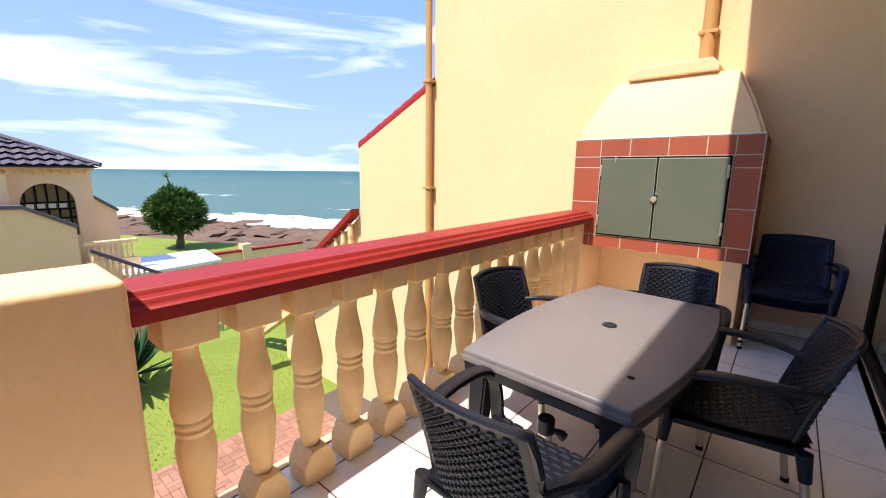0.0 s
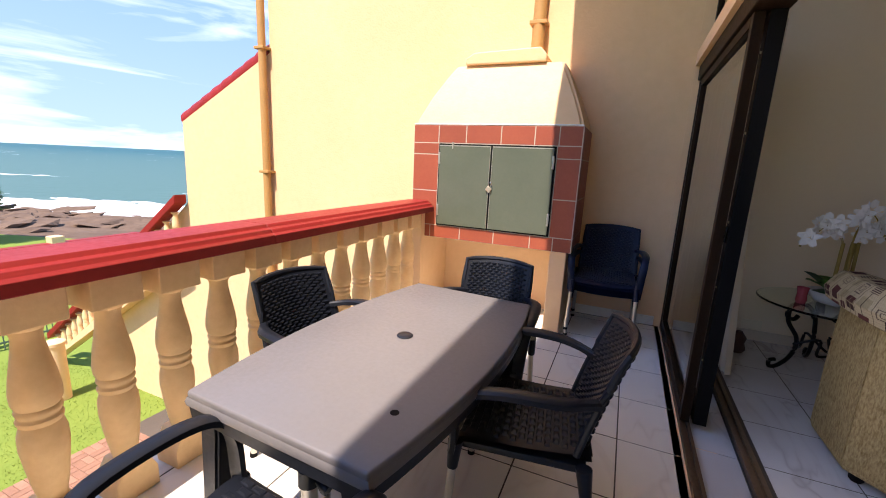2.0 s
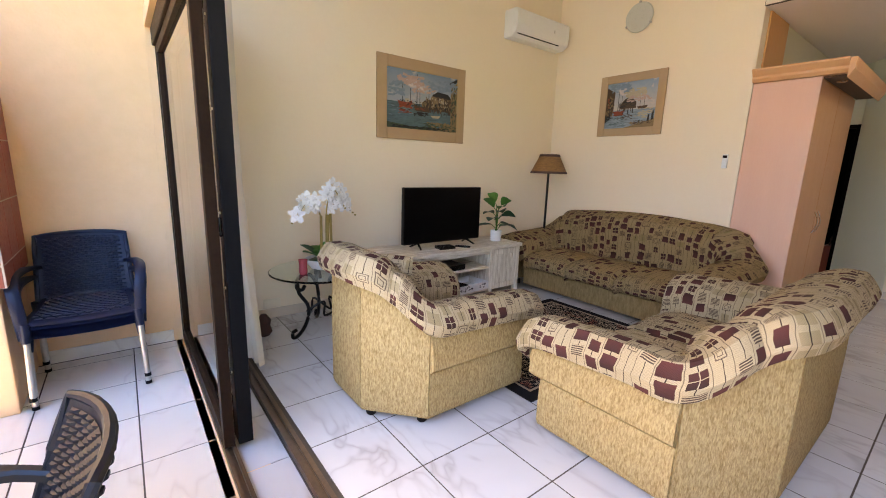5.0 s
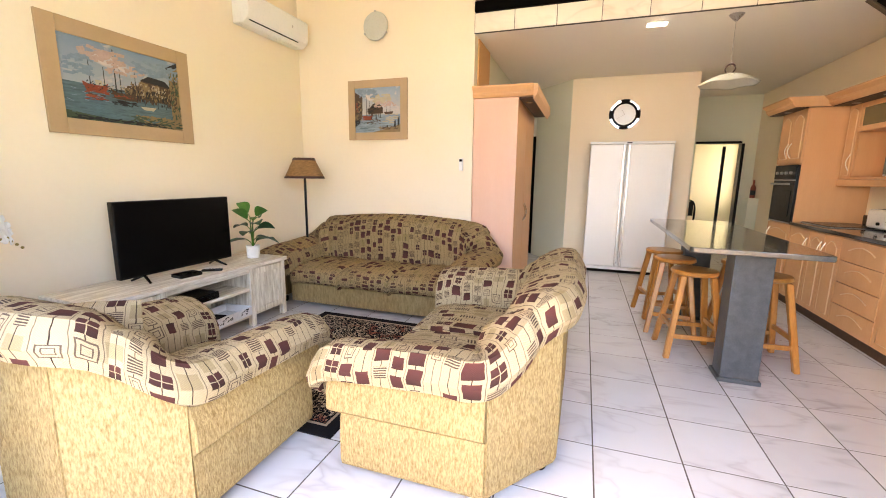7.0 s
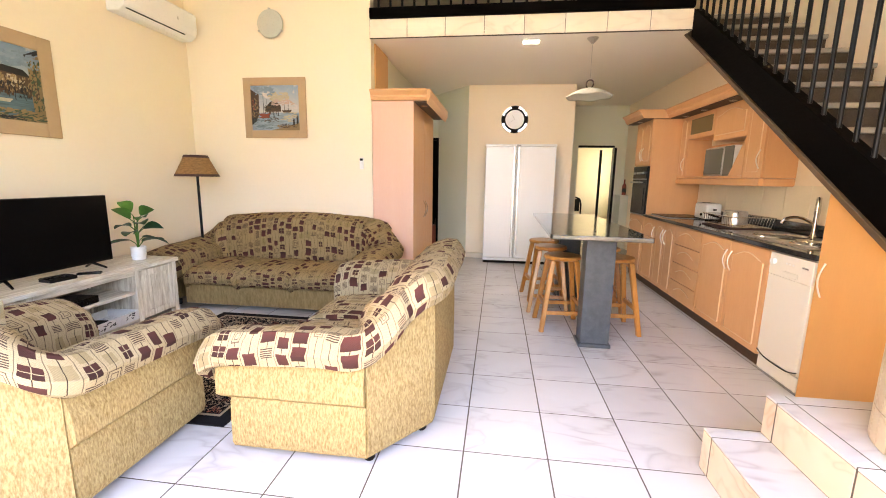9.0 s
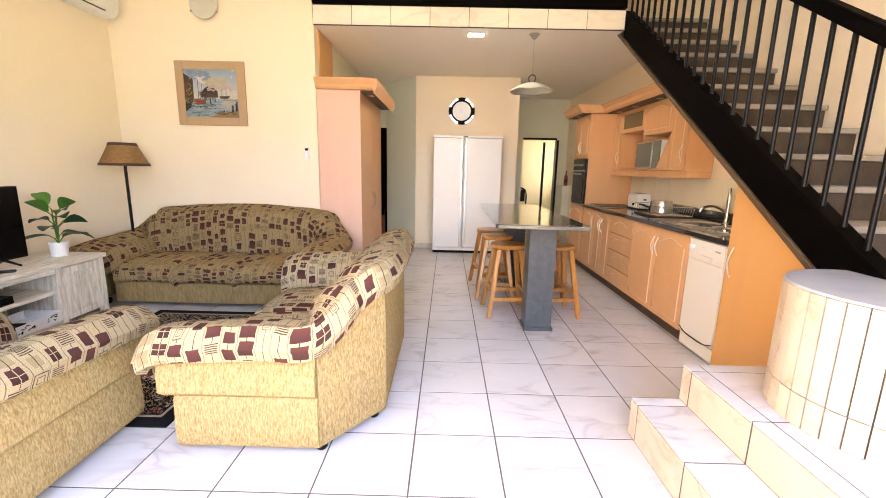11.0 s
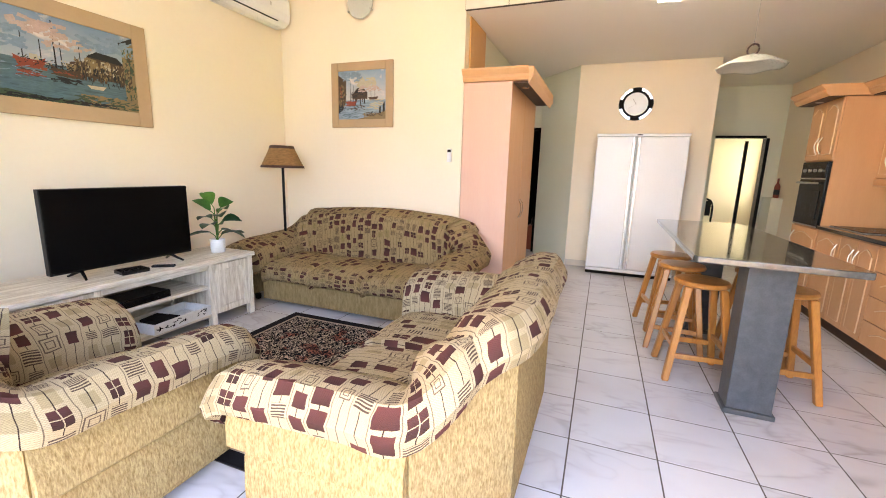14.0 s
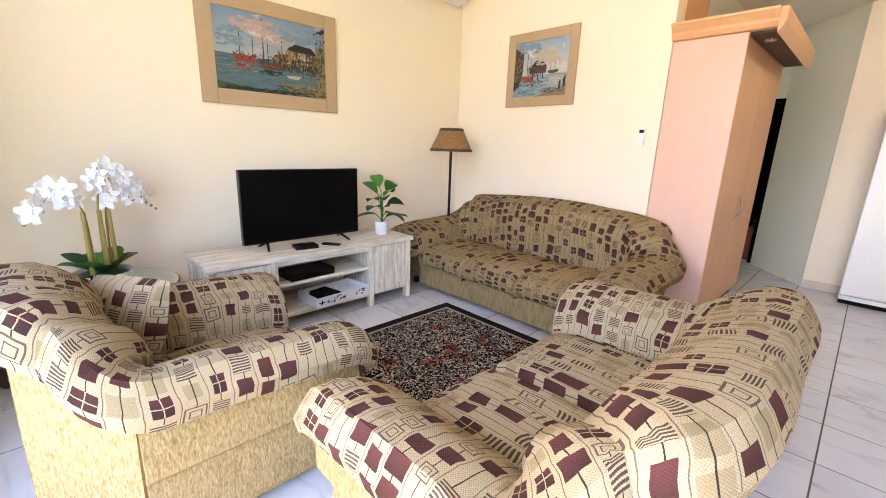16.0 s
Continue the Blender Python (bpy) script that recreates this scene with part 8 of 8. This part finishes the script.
for k in range(14):
    s0, s1 = k / 14, (k + 1) / 14
    zz0, zz1 = e_z + 1.9 * s0, e_z + 1.9 * s1
    xa, xb = eave_x - 4.4 * s0, eave_x - 4.4 * s1
    ya, yb = eave_y - 4.4 * s0, eave_y - 4.4 * s1
    lift = 0.05
    for m in range(44):
        y_hi, y_lo = 2.80 - 0.25 * m, 2.80 - 0.25 * (m + 1)
        if y_hi > ya + 0.01:
            continue
        v = [bm.verts.new((xa, y_hi, zz0 + lift)), bm.verts.new((xa, (y_hi + y_lo) / 2, zz0 + lift + 0.045)), bm.verts.new((xa, y_lo, zz0 + lift)),
             bm.verts.new((xb, y_lo, zz1)), bm.verts.new((xb, (y_hi + y_lo) / 2, zz1 + 0.045)), bm.verts.new((xb, y_hi, zz1))]
        bm.faces.new((v[0], v[1], v[4], v[5]))
        bm.faces.new((v[1], v[2], v[3], v[4]))
    under = [bm.verts.new(p) for p in ((xa, ya, zz0 - 0.012), (xa, -8.2, zz0 - 0.012), (xb, -8.2, zz1 - 0.012), (xb, yb, zz1 - 0.012))]
    bm.faces.new(under)
    q = [bm.verts.new((xa, ya, zz0 + lift)), bm.verts.new((-9.0, ya, zz0 + lift)), bm.verts.new((-9.0, yb, zz1)), bm.verts.new((xb, yb, zz1))]
    bm.faces.new(q)
part("roof", bm, "roof_tile", hs, "blue grey tiled hipped roof", False)
for k in range(14):
    s = k / 14
    part("hip_tile", tube([(eave_x - 4.4 * s, eave_y - 4.4 * s, e_z + 0.07 + 1.9 * s), (eave_x - 4.4 * (s + 0.075), eave_y - 4.4 * (s + 0.075), e_z + 0.07 + 1.9 * (s + 0.075))], 0.06, 8), "roof_tile", hs)
win = part("window", box(-0.20, -0.17, arch_c - arch_r, arch_c + arch_r, sill, z0 + 0.98), "bronze_glass", hs, "dark arched window", False)
for k in range(5):
    y = arch_c - arch_r + arch_r * 2 * (k + 0.5) / 5
    part("window_bar", box(-0.169, -0.14, y - 0.02, y + 0.02, sill, z0 + 0.47 + math.sqrt(max(0.01, arch_r ** 2 - (y - arch_c) ** 2))), "black_seal", win, "", False)
for z in (z0 + 0.10, z0 + 0.33, z0 + 0.50):
    part("window_bar", box(-0.139, -0.12, arch_c - arch_r, arch_c + arch_r, z - 0.02, z + 0.02), "black_seal", win, "", False)
for k in range(4):
    y = arch_c - 0.33 + 0.2 * k
    part("pane", box(-0.1395, -0.1385, y - 0.07, y + 0.07, z0 + 0.36, z0 + 0.47), "curtain", win, "pale blind behind the pane", False)
part("balcony_wall", prism([(-2.0, 0.0), (2.06, 0.0), (2.06, z0 - 0.08), (1.2, z0 + 0.42), (-2.0, z0 + 0.55)], "x", 0.5, 0.75), "plaster_out", hs, "", False)
part("balcony_coping", prism([(2.10, z0 - 0.09), (1.2, z0 + 0.43), (-2.0, z0 + 0.56), (-2.0, z0 + 0.63), (1.2, z0 + 0.50), (2.10, z0 - 0.01)], "x", 0.45, 0.80), "roof_tile", hs, "", False)
part("wing_wall", prism([(2.60, 0.0), (3.12, 0.0), (3.12, z0 + 0.18), (2.60, z0 + 0.60)], "x", -0.6, -0.35), "plaster_out", hs, "", False)
part("wing_coping", prism([(2.60, z0 + 0.60), (3.16, z0 + 0.17), (3.16, z0 + 0.25), (2.60, z0 + 0.68)], "x", -0.65, -0.30), "roof_tile", hs, "", False)
part("pilaster", box(0.0, 0.35, -6.0, 1.05, 0.0, top_z - 0.12), "plaster_out", hs, "", False)
nb = thing("neighbour_balustrade", "orange balustrade and stair rail of the neighbouring house", "balustrade", (-12.4, 0, GZ))
for k in range(9):
    y = 2.05 + 0.11 * k
    c = new("baluster", bal_body)
    c.parent = nb
    c.matrix_local = Matrix.LocRotScale((-0.9, y, z0 - 1.05), None, (0.55, 0.55, 0.62))
part("coping", box(-1.0, -0.8, 1.95, 3.05, z0 - 0.55, z0 - 0.47, 0.01), "plaster_out", nb)
part("base", box(-1.0, -0.8, 1.95, 3.05, 0.0, z0 - 0.96), "plaster_out", nb, "", False)
part("stair_coping", prism([(1.75, z0 - 0.43), (1.75, z0 - 0.34), (3.45, z0 - 1.35), (3.45, z0 - 1.44)], "x", 0.9, 1.05, 0.01), "roof_tile", nb)
for k in range(15):
    y = 1.8 + 0.11 * k
    c = new("baluster", bal_body)
    c.parent = nb
    c.matrix_local = Matrix.LocRotScale((0.97, y, z0 - 0.43 - 0.594 * (y - 1.75) - 0.49), None, (0.55, 0.55, 0.6))
part("stair_side", prism([(1.75, 0.0), (3.45, 0.0), (3.45, z0 - 1.85), (1.75, z0 - 0.84)], "x", 0.9, 1.05), "plaster_out", nb, "", False)

# ---------------------------------------------------------------- loose tile pieces of the floors, last
tile_me = mesh_of("tile", box(-0.199, 0.199, -0.199, 0.199, -0.006, 0.0, 0.0006, 1), "floor_tile")
rest = bmesh.new()
made_n = 0
for i in range(-4, 20):
    for j in range(-7, 10):
        x0, x1 = max(TX + TILE * i, 0.842), TX + TILE * (i + 1)
        y0, y1 = max(TY + TILE * j, -1.69), min(TY + TILE * (j + 1), 4.538)
        if x1 - x0 < 0.02 or y1 - y0 < 0.02 or x1 > 10.4:
            continue
        if x1 > 6.1 or y0 < -1.4 or x0 < 0.9:
            add_box(rest, x0 + 0.0035, x1 - 0.0035, y0 + 0.0035, y1 - 0.0035, -0.006, 0.0)
            continue
        if y1 - y0 < TILE - 0.01 or x1 - x0 < TILE - 0.01:
            add_box(rest, x0 + 0.0035, x1 - 0.0035, y0 + 0.0035, y1 - 0.0035, -0.006, 0.0)
            continue
        o = new("tile", tile_me)
        o.parent = floor
        o.matrix_local = pose((x0 + x1) / 2, (y0 + y1) / 2, 0)
        made_n += 1
rest_ob = part("tile_rest", rest, "floor_tile", floor, "", False)
rest_ob["kind"] = "stuff"
for j in range(-4, 10):
    y0, y1 = TY + TILE * j, TY + TILE * (j + 1)
    if y1 > 4.44 or y0 < -0.95:
        continue
    part("sill_tile", box(0.562, 0.742, y0 + 0.0025, y1 - 0.0025, -0.0035, 0.001, 0.001, 1), "floor_tile", door_sill, "", False)
P_T = 0.4345
patio_me = mesh_of("tile", box(-P_T / 2 + 0.003, P_T / 2 - 0.003, -P_T / 2 + 0.003, P_T / 2 - 0.003, -0.006, 0.0, 0.002, 1), "patio_tile")
for i in range(-5, 2):
    for j in range(-9, 5):
        x, y = 0.205 + P_T * (i - 0.5), 2.583 + P_T * (j + 0.5)
        x0, x1, y0, y1 = x - P_T / 2, x + P_T / 2, y - P_T / 2, y + P_T / 2
        if y1 < -1.5 or x1 < -1.69:
            continue
        if x1 > 0.5 or x0 < -1.69 or y1 > 4.43:
            x1, x0, y1 = min(x1, 0.498), max(x0, -1.69), min(y1, 4.43)
            if x1 - x0 > 0.03 and y1 - y0 > 0.03:
                part("tile", box(x0 + 0.003, x1 - 0.003, y0 + 0.003, y1 - 0.003, -0.006, 0.0), "patio_tile", balcony_floor, "", False)
            continue
        o = new("tile", patio_me)
        o.parent = balcony_floor
        o.matrix_local = pose(x, y, 0)
